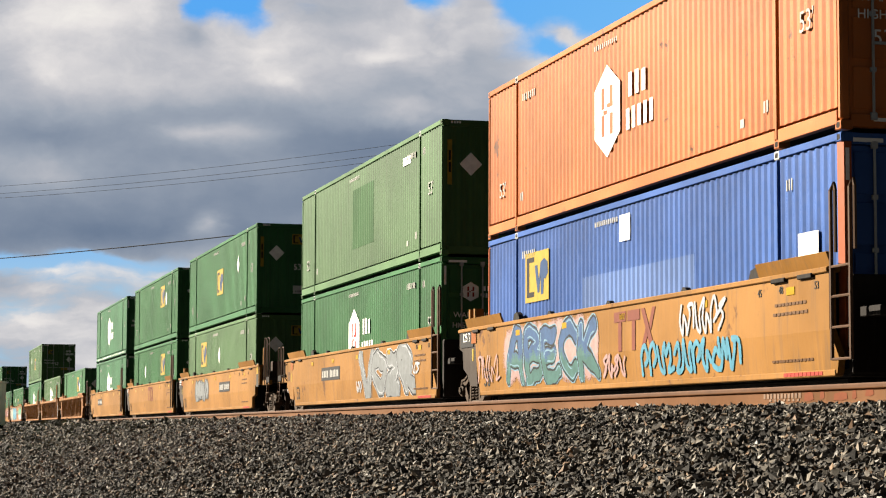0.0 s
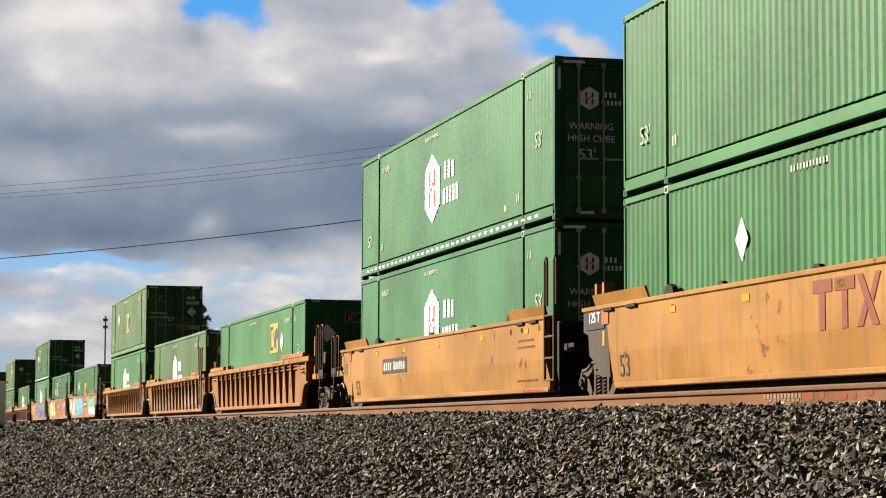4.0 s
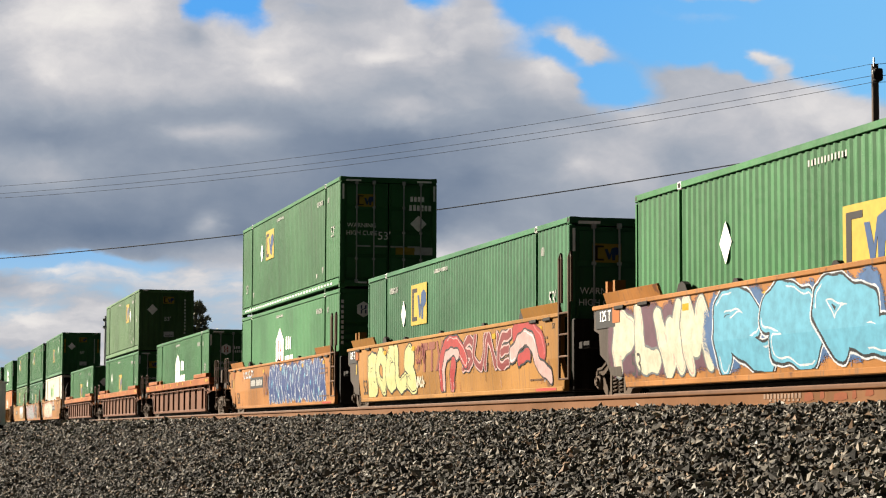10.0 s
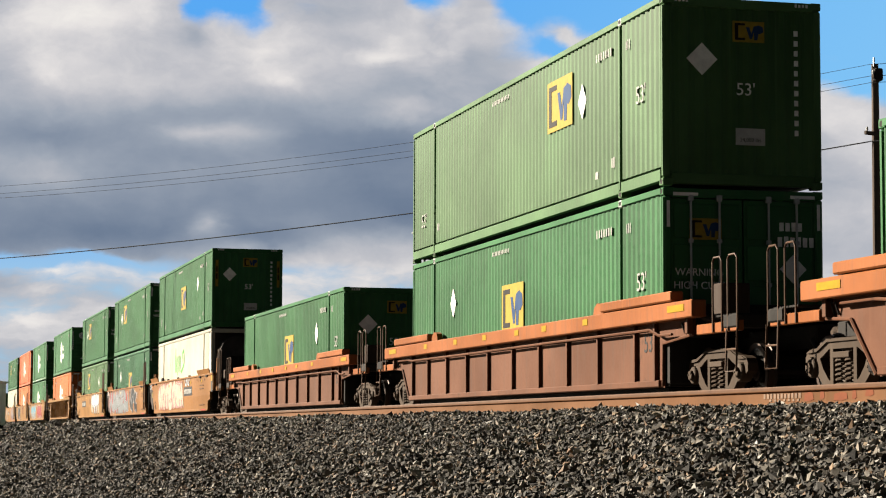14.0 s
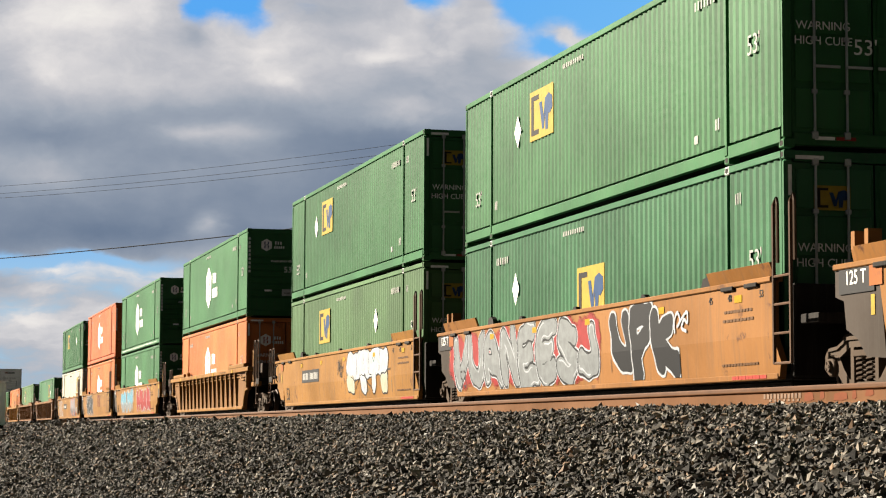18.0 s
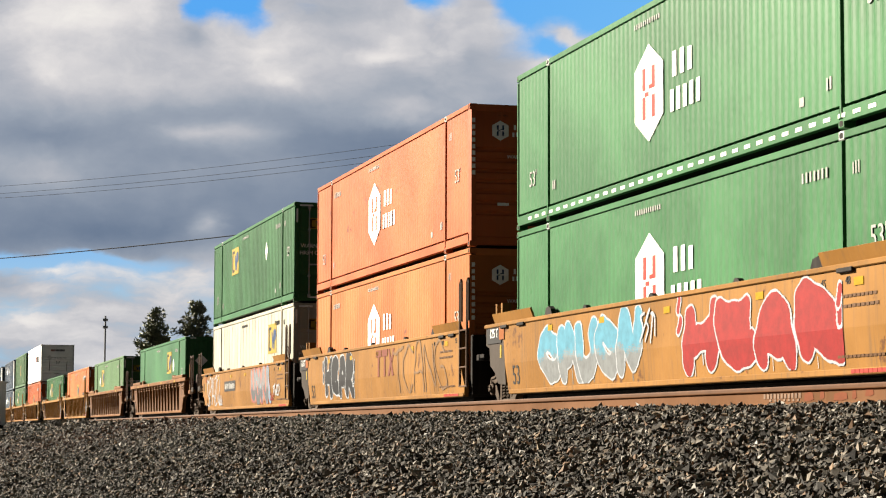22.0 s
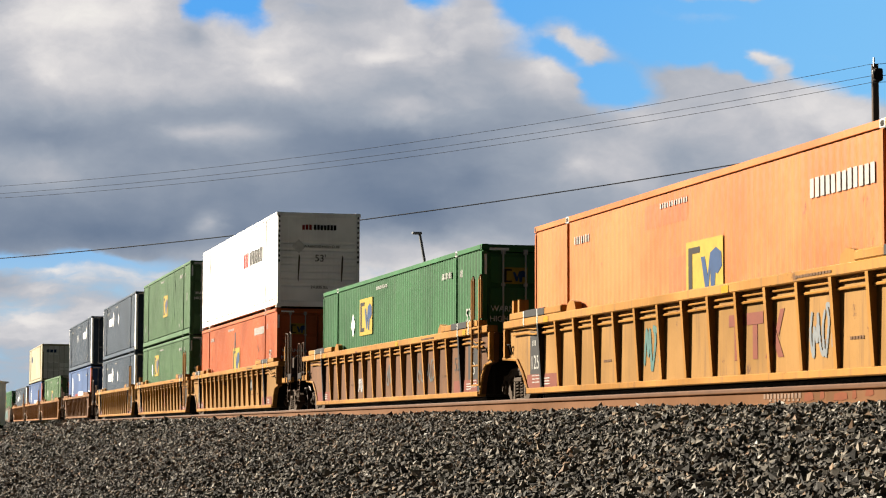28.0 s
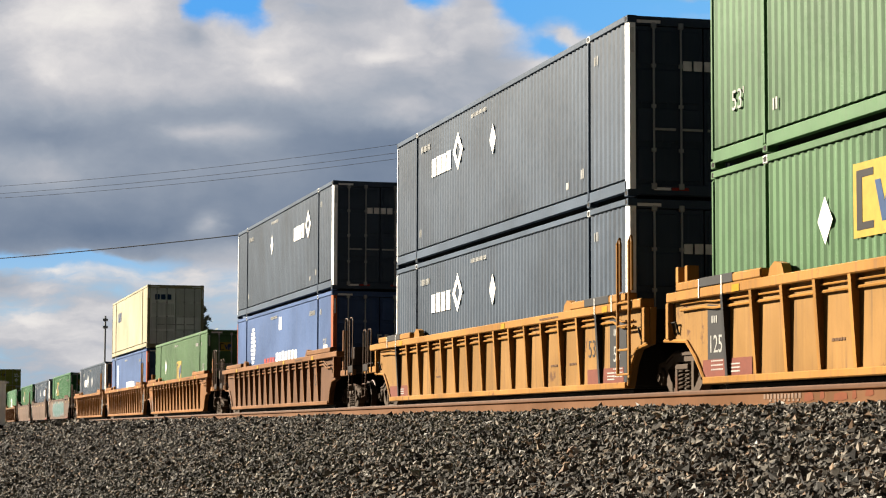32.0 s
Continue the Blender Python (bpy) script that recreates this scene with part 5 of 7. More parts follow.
def wheelset_mesh():
    s = Solid()
    for side in (-1, 1):
        c = side * 0.77
        s.slot = 0
        s.lathe([(-0.07 * side, 0.10), (-0.07 * side, 0.33), (-0.072 * side, 0.40), (-0.072 * side, 0.455), (-0.045 * side, 0.455), (-0.035 * side, 0.425), (0.065 * side, WHEEL_R - 0.001), (0.068 * side, 0.35), (0.02 * side, 0.32), (0.02 * side, 0.14), (0.07 * side, 0.11)], (c, 0, 0), "x", 22)
        s.slot = 1
        s.lathe([(-0.028 * side, WHEEL_R + 0.002), (0.055 * side, WHEEL_R)], (c, 0, 0), "x", 22)
        s.slot = 2
        s.lathe([(0, 0.13), (0.15 * side, 0.13), (0.165 * side, 0.115), (0.17 * side, 0.075), (0.205 * side, 0.07)], (side * 0.93, 0, 0), "x", 14)
        for k in range(3):
            w = k * 2.094
            s.box(*sorted((side * 1.125, side * 1.145)), 0.045 * math.cos(w) - 0.013, 0.045 * math.cos(w) + 0.013, 0.045 * math.sin(w) - 0.013, 0.045 * math.sin(w) + 0.013)
    s.slot = 0
    s.lathe([(-0.95, 0.08), (0.95, 0.08)], (0, 0, 0), "x", 10)
    return s.mesh("wheelset", WHEEL, TREAD, IRON)


def side_frame_mesh(side):
    """A cast frame: arched top member, dropped lower member, columns beside the springs and a jaw over each bearing."""
    s = Solid()
    x0, x1 = sorted((side * 1.05, side * 0.90))
    half = [(0.0, 0.78), (0.44, 0.78), (0.60, 0.73), (0.74, 0.67), (0.96, 0.655), (1.07, 0.62), (1.13, 0.55), (1.13, 0.44), (1.06, 0.40), (1.03, 0.50), (0.98, 0.56), (0.80, 0.56), (0.72, 0.52), (0.58, 0.57), (0.42, 0.64), (0.0, 0.64)]
    s.prism([(-p, q) for p, q in half[:0:-1]] + half[:-1], "x", x0, x1)
    for sgn in (-1, 1):
        s.prism([(sgn * p, q) for p, q in ((0.86, 0.56), (0.88, 0.44), (0.82, 0.36), (0.64, 0.22), (0.50, 0.12), (0.36, 0.095), (0.30, 0.20), (0.44, 0.26), (0.60, 0.40), (0.70, 0.54))], "x", x0, x1)
        a, b = sorted((sgn * 0.28, sgn * 0.40))
        s.box(x0, x1, a, b, 0.18, 0.66, 0.015)
    s.box(x0, x1, -0.40, 0.40, 0.095, 0.215, 0.03)
    lip0, lip1 = sorted((side * 1.075, side * 1.045))
    s.prism([(p, q - 0.004) for p, q in ((-1.06, 0.615), (-0.95, 0.65), (-0.74, 0.665), (-0.44, 0.775), (0.44, 0.775), (0.74, 0.665), (0.95, 0.65), (1.06, 0.615), (0.95, 0.61), (0.74, 0.625), (0.44, 0.735), (-0.44, 0.735), (-0.74, 0.625), (-0.95, 0.61))], "x", lip0, lip1)
    return s.mesh("side_frame", IRON)


def spring_mesh():
    s = Solid()
    path = []
    for i in range(41):
        w = i / 40 * 5 * 2 * math.pi
        path.append((0.060 * math.cos(w), 0.105 * math.sin(w), 0.23 + 0.30 * i / 40))
    s.tube(path, 0.019, 5)
    return s.mesh("spring", IRON)


def spring_seat():
    return Solid().box(-0.09, 0.09, -0.25, 0.25, 0.52, 0.60, 0.01).mesh("spring_seat", IRON)


def truck(car, y):
    bolster = part("truck", shared("bolster", lambda: Solid().box(-1.0, 1.0, -0.17, 0.17, 0.45, 0.70, 0.03).mesh("truck", IRON)), car, "grimy cast steel truck with coil springs", (0, y, 0))
    for side in (-1, 1):
        part("side_frame", shared(("sf", side), lambda: side_frame_mesh(side)), bolster)
        part("spring_seat", shared("seat", spring_seat), bolster, "", (side * 1.0, 0, 0))
        for dy in (-0.14, 0.14):
            part("spring", shared("spring", spring_mesh), bolster, "", (side * 1.0, dy, 0))
    for dy in (-0.89, 0.89):
        w = part("wheelset", shared("wheelset", wheelset_mesh), bolster, "", (0, dy, WHEEL_R))
        WHEELSETS.append((w, dy, car))


def hoop(x, y0, y1, z0, z1, r=0.02):
    c = min(0.06, abs(y1 - y0) * 0.3)
    return [(x, y0, z0), (x, y0, z1 - c), (x, y0 + math.copysign(c, y1 - y0), z1), (x, y1 - math.copysign(c, y1 - y0), z1), (x, y1, z1 - c), (x, y1, z0)]


def tube_mesh(key, path, r, mat, n=6):
    return shared(("tube", key, r, mat.name), lambda: Solid().tube(path, r, n).mesh("tube", mat))


def car_end(car, sgn, coupled, paintwork, tall, ladder=None, trim=None):
    """Platform, draft sill, steps and rails beyond the well; sgn -1 is the leading end."""
    key = (sgn, coupled, paintwork.name)
    reach = 11.75 if coupled else 9.75
    trim = trim or paintwork

    def sill():
        s = Solid()
        a, b = sorted((sgn * 8.3, sgn * (reach - 0.35)))
        s.box(-0.32, 0.32, a, b, 0.74, 1.06, 0.02)
        a, b = sorted((sgn * 8.3, sgn * 9.0))
        s.box(-1.25, 1.25, a, b, 0.98, 1.10, 0.01)
        a, b = sorted((sgn * 8.25, sgn * 8.40))
        s.box(-1.32, 1.32, a, b, 0.30, 1.50, 0.02)
        return s.mesh("end_sill", GRIME)
    part("end_sill", shared(("sill",) + key, sill), car)
    if coupled:
        def deck():
            s = Solid()
            a, b = sorted((sgn * 9.0, sgn * 11.2))
            s.box(-1.0, 1.0, a, b, 1.10, 1.18, 0.01)
            a, b = sorted((sgn * 10.7, sgn * 11.2))
            s.box(-1.40, -0.9, a, b, 1.02, 1.20, 0.02)
            s.box(0.9, 1.40, a, b, 1.02, 1.20, 0.02)
            return s.mesh("end_deck", GRIME)
        part("end_deck", shared(("deck",) + key, deck), car)

        def coupler():
            s = Solid()
            a, b = sorted((sgn * 11.2, sgn * 11.55))
            s.box(-0.11, 0.11, a, b, 0.78, 0.98, 0.03)
            a, b = sorted((sgn * 11.5, sgn * 11.86))
            s.box(-0.2, 0.16, a, b, 0.70, 1.02, 0.06)
            return s.mesh("coupler", IRON)
        part("coupler", shared(("coupler",) + key, coupler), car)
        top = 2.40 if tall else 2.02
        for q in (10.30, 10.86):
            part("handrail", tube_mesh(("hr", sgn, q, top), hoop(-1.39, sgn * q, sgn * (q + 0.34), 0.98, top), 0.015, HAND_BROWN), car)
        if tall and sgn < 0 and paintwork is not CAR_YELLOW:
            part("stake", shared(("post", trim.name), lambda: Solid().box(-1.34, -1.22, -9.80, -9.68, 1.10, 2.14, 0.012).mesh("stake", trim)), car, "upright post at the platform")
        part("end_beam", shared(("ebeam", sgn, trim.name), lambda: Solid().box(-1.375, -1.30, min(sgn * 9.62, sgn * 11.22), max(sgn * 9.62, sgn * 11.22), 0.97, 1.115, 0.012).mesh("end_beam", trim)), car, "painted beam along the end platform")
        part("step", tube_mesh(("st", sgn), [(-1.40, sgn * 10.84, 1.0), (-1.42, sgn * 10.84, 0.42), (-1.42, sgn * 11.22, 0.42), (-1.40, sgn * 11.22, 1.0)], 0.016, HAND_BROWN), car, "bent steel step")
        part("rung", tube_mesh(("erung", sgn), [(-1.41, sgn * 10.84, 0.72), (-1.41, sgn * 11.22, 0.72)], 0.014, HAND_BROWN), car)
        # grating and bracing on the end platform
        part("brace", tube_mesh(("ebrace", sgn), [(-1.20, sgn * 8.45, 1.45), (-1.20, sgn * 9.9, 1.14)], 0.045, END_DARK), car)
        part("grating", shared(("grat", sgn), lambda: Solid().box(-1.36, -0.35, min(sgn * 10.3, sgn * 11.1), max(sgn * 10.3, sgn * 11.1), 1.185, 1.215, 0.006).mesh("grating", GRIME)), car)
        part("end_box", shared(("ebox", sgn, paintwork.name), lambda: Solid().box(-1.05, -0.62, min(sgn * 9.45, sgn * 9.8), max(sgn * 9.45, sgn * 9.8), 1.20, 1.72, 0.02).mesh("end_box", END_DARK)), car)
        part("air_hose", tube_mesh(("hose", sgn), [(-0.35, sgn * 11.3, 0.86), (-0.36, sgn * 11.6, 0.62), (-0.3, sgn * 11.75, 0.42)], 0.028, RUBBER), car)
        if tall:
            def reservoir():
                s = Solid()
                s.lathe([(-0.42, 0.12), (-0.38, 0.2), (0.38, 0.2), (0.42, 0.12)], (-0.25, sgn * 9.6, 1.42), "x", 14)
                return s.mesh("air_tank", GRIME)
            part("air_tank", shared(("tank", sgn), reservoir), car)

            def brake():
                s = Solid()
                s.lathe([(0, 0.03), (0.03, 0.03)], (0.55, sgn * 10.4, 2.0), "y", 10)
                path = [(0.55 + 0.26 * math.cos(w / 10 * math.pi), sgn * 10.42, 2.0 + 0.26 * math.sin(w / 10 * math.pi)) for w in range(21)]
                s.tube(path, 0.018, 6)
                for w in range(3):
                    s.tube([(0.55, sgn * 10.42, 2.0), (0.55 + 0.26 * math.cos(w * 2.094), sgn * 10.42, 2.0 + 0.26 * math.sin(w * 2.094))], 0.013, 5)
                s.box(0.49, 0.61, sgn * 10.36 - 0.06, sgn * 10.36 + 0.06, 1.1, 2.0, 0.01)
                return s.mesh("brake_wheel", GRIME)
            part("brake_wheel", shared(("brake", sgn), brake), car)

            if paintwork is not CAR_YELLOW:
                return

            def locker():
                a, b = sorted((sgn * 9.25, sgn * 9.36))
                return Solid().box(-1.25, -1.05, a, b, 1.10, 2.05, 0.01).mesh("stake", paintwork)
            part("stake", shared(("stake",) + key, locker), car)
    else:
        # ladder beside an articulated joint
        if sgn < 0:
            for q in (8.32, 8.86):
                part("handrail", tube_mesh(("lad", q), [(-1.56, -q, 0.46), (-1.56, -q, 2.5), (-1.56, -q - 0.10, 2.58), (-1.56, -q - 0.13, 2.5), (-1.56, -q - 0.13, 1.75)], 0.026, ladder or HAND_BROWN), car)
            for z in (0.47, 0.85, 1.22, 1.58):
                part("rung", tube_mesh(("rung", z), [(-1.56, -8.32, z), (-1.56, -8.86, z)], 0.018, ladder or HAND_BROWN), car)
            part("arm", shared("conn_arm", lambda: Solid().box(-0.35, 0.35, -9.95, -8.4, 0.72, 0.98, 0.04).mesh("arm", GRIME)), car)


def guide_posts(car, mat, z):
    """Short flared posts over the trailing end that steer a container down."""
    for x in (-1.22, 1.22):
        for y in (9.05, 9.42):
            part("guide_post", shared(("gp", mat.name, z), lambda: Solid().prism([(-0.05, z), (0.05, z), (0.09, z + 0.18), (0.09, z + 0.40), (-0.09, z + 0.40), (-0.09, z + 0.18)], "y", -0.05, 0.05).mesh("guide_post", mat)), car, at=(x, y, 0))


def well_floor(car, mat):
    def build():
        s = Solid()
        s.box(-1.30, 1.30, -8.3, 8.3, 0.27, 0.36)
        return s.mesh("well_floor", GRIME)
    part("well_floor", shared("well_floor", build), car)
    # added dark slab that blocks the sky showing under the well
    part("underframe", shared("underframe", lambda: Solid().box(-1.15, 1.15, -7.9, 7.9, 0.13, 0.268, 0.02).mesh("underframe", GRIME)), car)


def reflectors(car, x, z, spots, w=0.13):
    for q in spots:
        part("reflector", sheet([(-w, -0.05), (w, -0.05), (w, 0.05), (-w, 0.05)], REFLECT, ("rf", w)), car, "", on_side(x, q, z))


# ---------------------------------------------------------------- smooth-sided well car
def smooth_side(front_coupled):
    if front_coupled:
        lead = [(-8.25, 0.31), (-8.40, 0.62), (-9.0, 0.70), (-9.05, 0.98), (-9.80, 1.0), (-9.82, 1.60)]
    else:
        lead = [(-8.18, 0.31), (-8.26, 0.5), (-8.05, 0.85), (-8.05, 1.60)]
    trail = [(8.42, 1.60), (8.42, 1.50), (8.13, 0.31)]
    return trail + lead


FOLD, LEAN = 0.84, 0.07
END_BROWN = paint("grimy_brown_paint", (0.024, 0.0168, 0.012), 0.65, 0.5, 0.2)


def folded_sheet(outline, side, mat):
    """The side sheet, upright above the fold and leaning in below it."""
    s = Solid()
    upper, lower = [], []
    n = len(outline)
    for i in range(n):
        (a, p), (b, q) = outline[i], outline[(i + 1) % n]
        (upper if p >= FOLD else lower).append((a, p))
        if (p - FOLD) * (q - FOLD) < 0:
            t = (FOLD - p) / (q - p)
            cut = (a + (b - a) * t, FOLD)
            upper.append(cut)
            lower.append(cut)
    for ring in (upper, lower):
        k, m = len(s.v), len(ring)
        for depth in (0.0, 0.09):
            for y, z in ring:
                s.v.append((side * (1.47 - max(0.0, FOLD - z) * LEAN - depth), y, z))
        s.face(*range(k, k + m))
        s.face(*range(k + 2 * m - 1, k + m - 1, -1))
        for i in range(m):
            j = (i + 1) % m
            s.face(k + i, k + m + i, k + m + j, k + j)
    return s.mesh("side_sheet", mat)


def on_lower(s, z):
    """Reads on the sheet below the fold."""
    return on_side(-1.476 + max(0.0, FOLD - z) * LEAN, s, z) @ Matrix.Rotation(math.atan(LEAN), 4, "X")


def car_smooth(spec, front, rear):
    mat, label, art = spec["paint"], spec["label"], spec.get("art", ())
    car = thing("well_car", label, "well car", "cars of the freight train")
    key = (mat.name, front)
    for side in (-1, 1):
        part("side_sheet", shared(("ss", side) + key, lambda: folded_sheet(smooth_side(front), side, mat)), car)

        def sill():
            c, d = sorted((side * 1.445, side * 1.33))
            return Solid().box(c, d, -8.15, 8.10, 0.275, 0.36, 0.012).mesh("bottom_sill", mat)
        part("bottom_sill", shared(("bs", side) + key, sill), car)

        def chord():
            c, d = sorted((side * 1.50, side * 1.31))
            return Solid().box(c, d, (-9.8 if front else -8.05), 9.6, 1.54, 1.612, 0.012).mesh("top_chord", mat)
        part("top_chord", shared(("tc", side) + key, chord), car)
    for a, b in (((-8.95 if front else -8.1), -5.87), (6.45, 8.95)):
        def flap():
            return Solid().prism([(-1.43, 1.612), (-1.47, 1.612), (-1.53, 1.785), (-1.495, 1.795)], "y", a, b).mesh("guide_flap", mat)
        part("guide_flap", shared(("fl", a, mat.name), flap), car, "folded-out guide plate on the top edge")
        for q in (a + 0.7, b - 0.7):
            part("hinge", shared("hinge", lambda: Solid().box(-1.515, -1.45, -0.22, 0.22, 1.50, 1.56, 0.01).mesh("hinge", GRIME)), car, at=(0, q, 0))
        part("lock_block", shared("lockb", lambda: Solid().prism([(-0.22, 1.61), (0.22, 1.61), (0.14, 1.74), (-0.02, 1.77), (-0.14, 1.72)], "x", -1.42, -1.33).mesh("lock_block", GRIME)), car, at=(0, 5.7 if a > 0 else -5.6, 0))
    well_floor(car, mat)
    for s0 in (-3.0, 0.4, 3.6):
        part("lock_block", shared("lockb2", lambda: Solid().prism([(-0.14, 1.61), (0.14, 1.61), (0.04, 1.68), (-0.05, 1.67)], "x", -1.44, -1.36).mesh("lock_block", GRIME)), car, at=(0, s0, 0))
    x = -1.475
    reflectors(car, x, 1.38, (-6.9, -3.9, -0.4, 2.6, 5.4))
    part("lettering", lettering("53", 0.50, SIGN_BLACK), car, "black stencilled length", on_lower(7.55, 0.60))
    for q, w in ((-5.9, "45"), (-6.6, "48"), (-7.7, "53"), (5.4, "40")):
        part("lettering", lettering(w, 0.14, SIGN_BLACK), car, "", on_side(x, q, 1.40))
    part("stencil", bars(9, 1.0, 0.04, SIGN_FAINT, 0.2, 31), car, "", on_side(x, -6.9, 1.22))
    part("stencil", bars(9, 1.1, 0.04, SIGN_FAINT, 0.2, 32), car, "", on_side(x, -6.9, 1.10))
    part("stencil", bars(12, 1.3, 0.035, SIGN_FAINT, 0.2, 33), car, "", on_lower(-6.9, 0.50))
    part("warning_strip", bars(10, 1.2, 0.05, SIGN_RED, 0.1, 34), car, "red strip on the sill", on_side(-1.447, -7.2, 0.32))
    for side in (-1, 1):
        a, b = sorted((side * 1.462, side * 1.38))
        part("end_plate", shared(("eplate", side, rear and mat.name), lambda: Solid().prism([(9.60, 1.535), (9.60, 1.22), (9.36, 1.16), (9.30, 0.82), (9.0, 0.70), (8.75, 0.48), (8.24, 0.45), (8.41, 1.535)], "x", a, b).mesh("end_plate", mat if rear else END_BROWN)), car, "" if rear else "dark grimy plate over the truck")
    part("end_tab", sheet([(-0.05, -0.12), (0.05, -0.12), (0.05, 0.12), (-0.05, 0.12)], SIGN_YELLOW, "etab"), car, "pale yellow tab", on_side(-1.466, 8.56, 1.08))
    part("end_square", sheet([(-0.17, -0.12), (0.17, -0.12), (0.17, 0.12), (-0.17, 0.12)], CHORD_ORANGE, "esq"), car, "orange square", on_side(x - 0.006, 8.45, 1.42))
    if not rear:
        guide_posts(car, mat, 1.612)
        part("end_panel", sheet([(-0.48, -0.18), (0.48, -0.18), (0.48, 0.18), (-0.48, 0.18)], PLATE_DARK, "ep"), car, "dark panel at the end", on_side(x, 8.98, 1.42))
        part("lettering", lettering("125 T", 0.24, SIGN_WHITE), car, "", on_side(x - 0.005, 9.0, 1.42))
    else:
        part("placard", sheet([(-0.12, -0.13), (0.12, -0.13), (0.12, 0.13), (-0.12, 0.13)], SIGN_FAINT, "plc"), car, "small dull placard", on_side(-1.466, 8.98, 1.12))
        part("hand_hold", tube_mesh("ahold", [(-1.47, 9.3, 1.0), (-1.53, 9.3, 1.12), (-1.53, 9.3, 1.42), (-1.47, 9.3, 1.5)], 0.016, GRIME), car)
    if front:
        part("placard_frame", sheet([(-0.2, -0.36), (0.2, -0.36), (0.2, 0.36), (-0.2, 0.36)], PLATE_GREY, "pf"), car, "dark grey placard frame", on_side(x, -9.5, 1.3))
        part("placard", sheet([(-0.15, 0), (0.15, 0), (0.15, 0.3), (-0.15, 0.3)], REFLECT, "pf2"), car, "", on_side(x - 0.004, -9.5, 1.33))
    if "number" in spec:
        number_panel(car, x, spec["number"], 1.06)
    if "maker" in spec:
        block_mark(car, x, spec["maker"], 1.18)
    for layer, one in enumerate(art):
        kind, x = one[0], -1.475 - 0.002 * layer
        if kind == "w":
            sprayed(car, x, *one[1:-1], **one[-1], fold=FOLD)
        elif kind == "m":
            painted(car, x, *one[1:], fold=FOLD)
        else:
            tag(car, x - 0.004, *one[1:], fold=FOLD)
    if spec.get("tank"):
        def vessel():
            return Solid().lathe([(-1.30, 0.06), (-1.27, 0.14), (-1.20, 0.165), (0.85, 0.165), (0.92, 0.13), (0.95, 0.06)], (0.0, -9.95, 2.02), "x", 16).mesh("air_reservoir", END_BROWN)
        part("air_reservoir", shared("vessel", vessel), car, "dark steel air reservoir across the end")
        for q in (-1.0, 0.6):
            part("bracket", shared(("tbr", q), lambda: Solid().prism([(-10.35, 1.18), (-9.75, 1.18), (-9.83, 1.90), (-10.07, 1.90)], "x", q, q + 0.06).mesh("bracket", END_DARK)), car)
        part("brake_platform", shared("bplat", lambda: Solid().box(-1.30, 1.30, -10.9, -10.35, 1.52, 1.57, 0.01).mesh("brake_platform", GRIME)), car)
    car_end(car, -1, front, mat, spec.get("tall", True))
    car_end(car, 1, rear, mat, spec.get("rear_tall", False))
    return car


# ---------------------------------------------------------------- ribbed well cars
# sheets between the ribs: base darker than the ribs, plus streaked dirt and rust
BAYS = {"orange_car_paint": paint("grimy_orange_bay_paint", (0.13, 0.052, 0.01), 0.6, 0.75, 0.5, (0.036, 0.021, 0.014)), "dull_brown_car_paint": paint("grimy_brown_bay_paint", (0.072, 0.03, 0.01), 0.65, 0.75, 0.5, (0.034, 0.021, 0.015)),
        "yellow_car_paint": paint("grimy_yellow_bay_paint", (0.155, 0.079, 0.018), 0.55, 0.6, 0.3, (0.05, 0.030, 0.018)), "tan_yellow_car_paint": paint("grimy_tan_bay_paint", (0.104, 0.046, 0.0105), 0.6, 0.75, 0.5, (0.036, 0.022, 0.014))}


def rib_mesh(mat, face, deep, low, top):
    def build():
        s = Solid()
        if deep < 0.1:
            s.box(-face - deep * 0.6, -face, -0.018, 0.018, low, top, 0.004)
            s.box(-face - deep * 0.6 - 0.010, -face - deep * 0.6, -0.034, 0.034, low, top)
            return s.mesh("rib", mat)
        s.prism([(-face, low), (-face - deep * 0.38, low + 0.02), (-face - deep, top), (-face, top)], "y", -0.024, 0.024)
        s.prism([(-face - deep * 0.38 - 0.010, low), (-face - deep * 0.38, low), (-face - deep, top), (-face - deep - 0.010, top)], "y", -0.042, 0.042)
        return s.mesh("rib", mat)
    return shared(("rib", mat.name, face, deep, low, top), build)


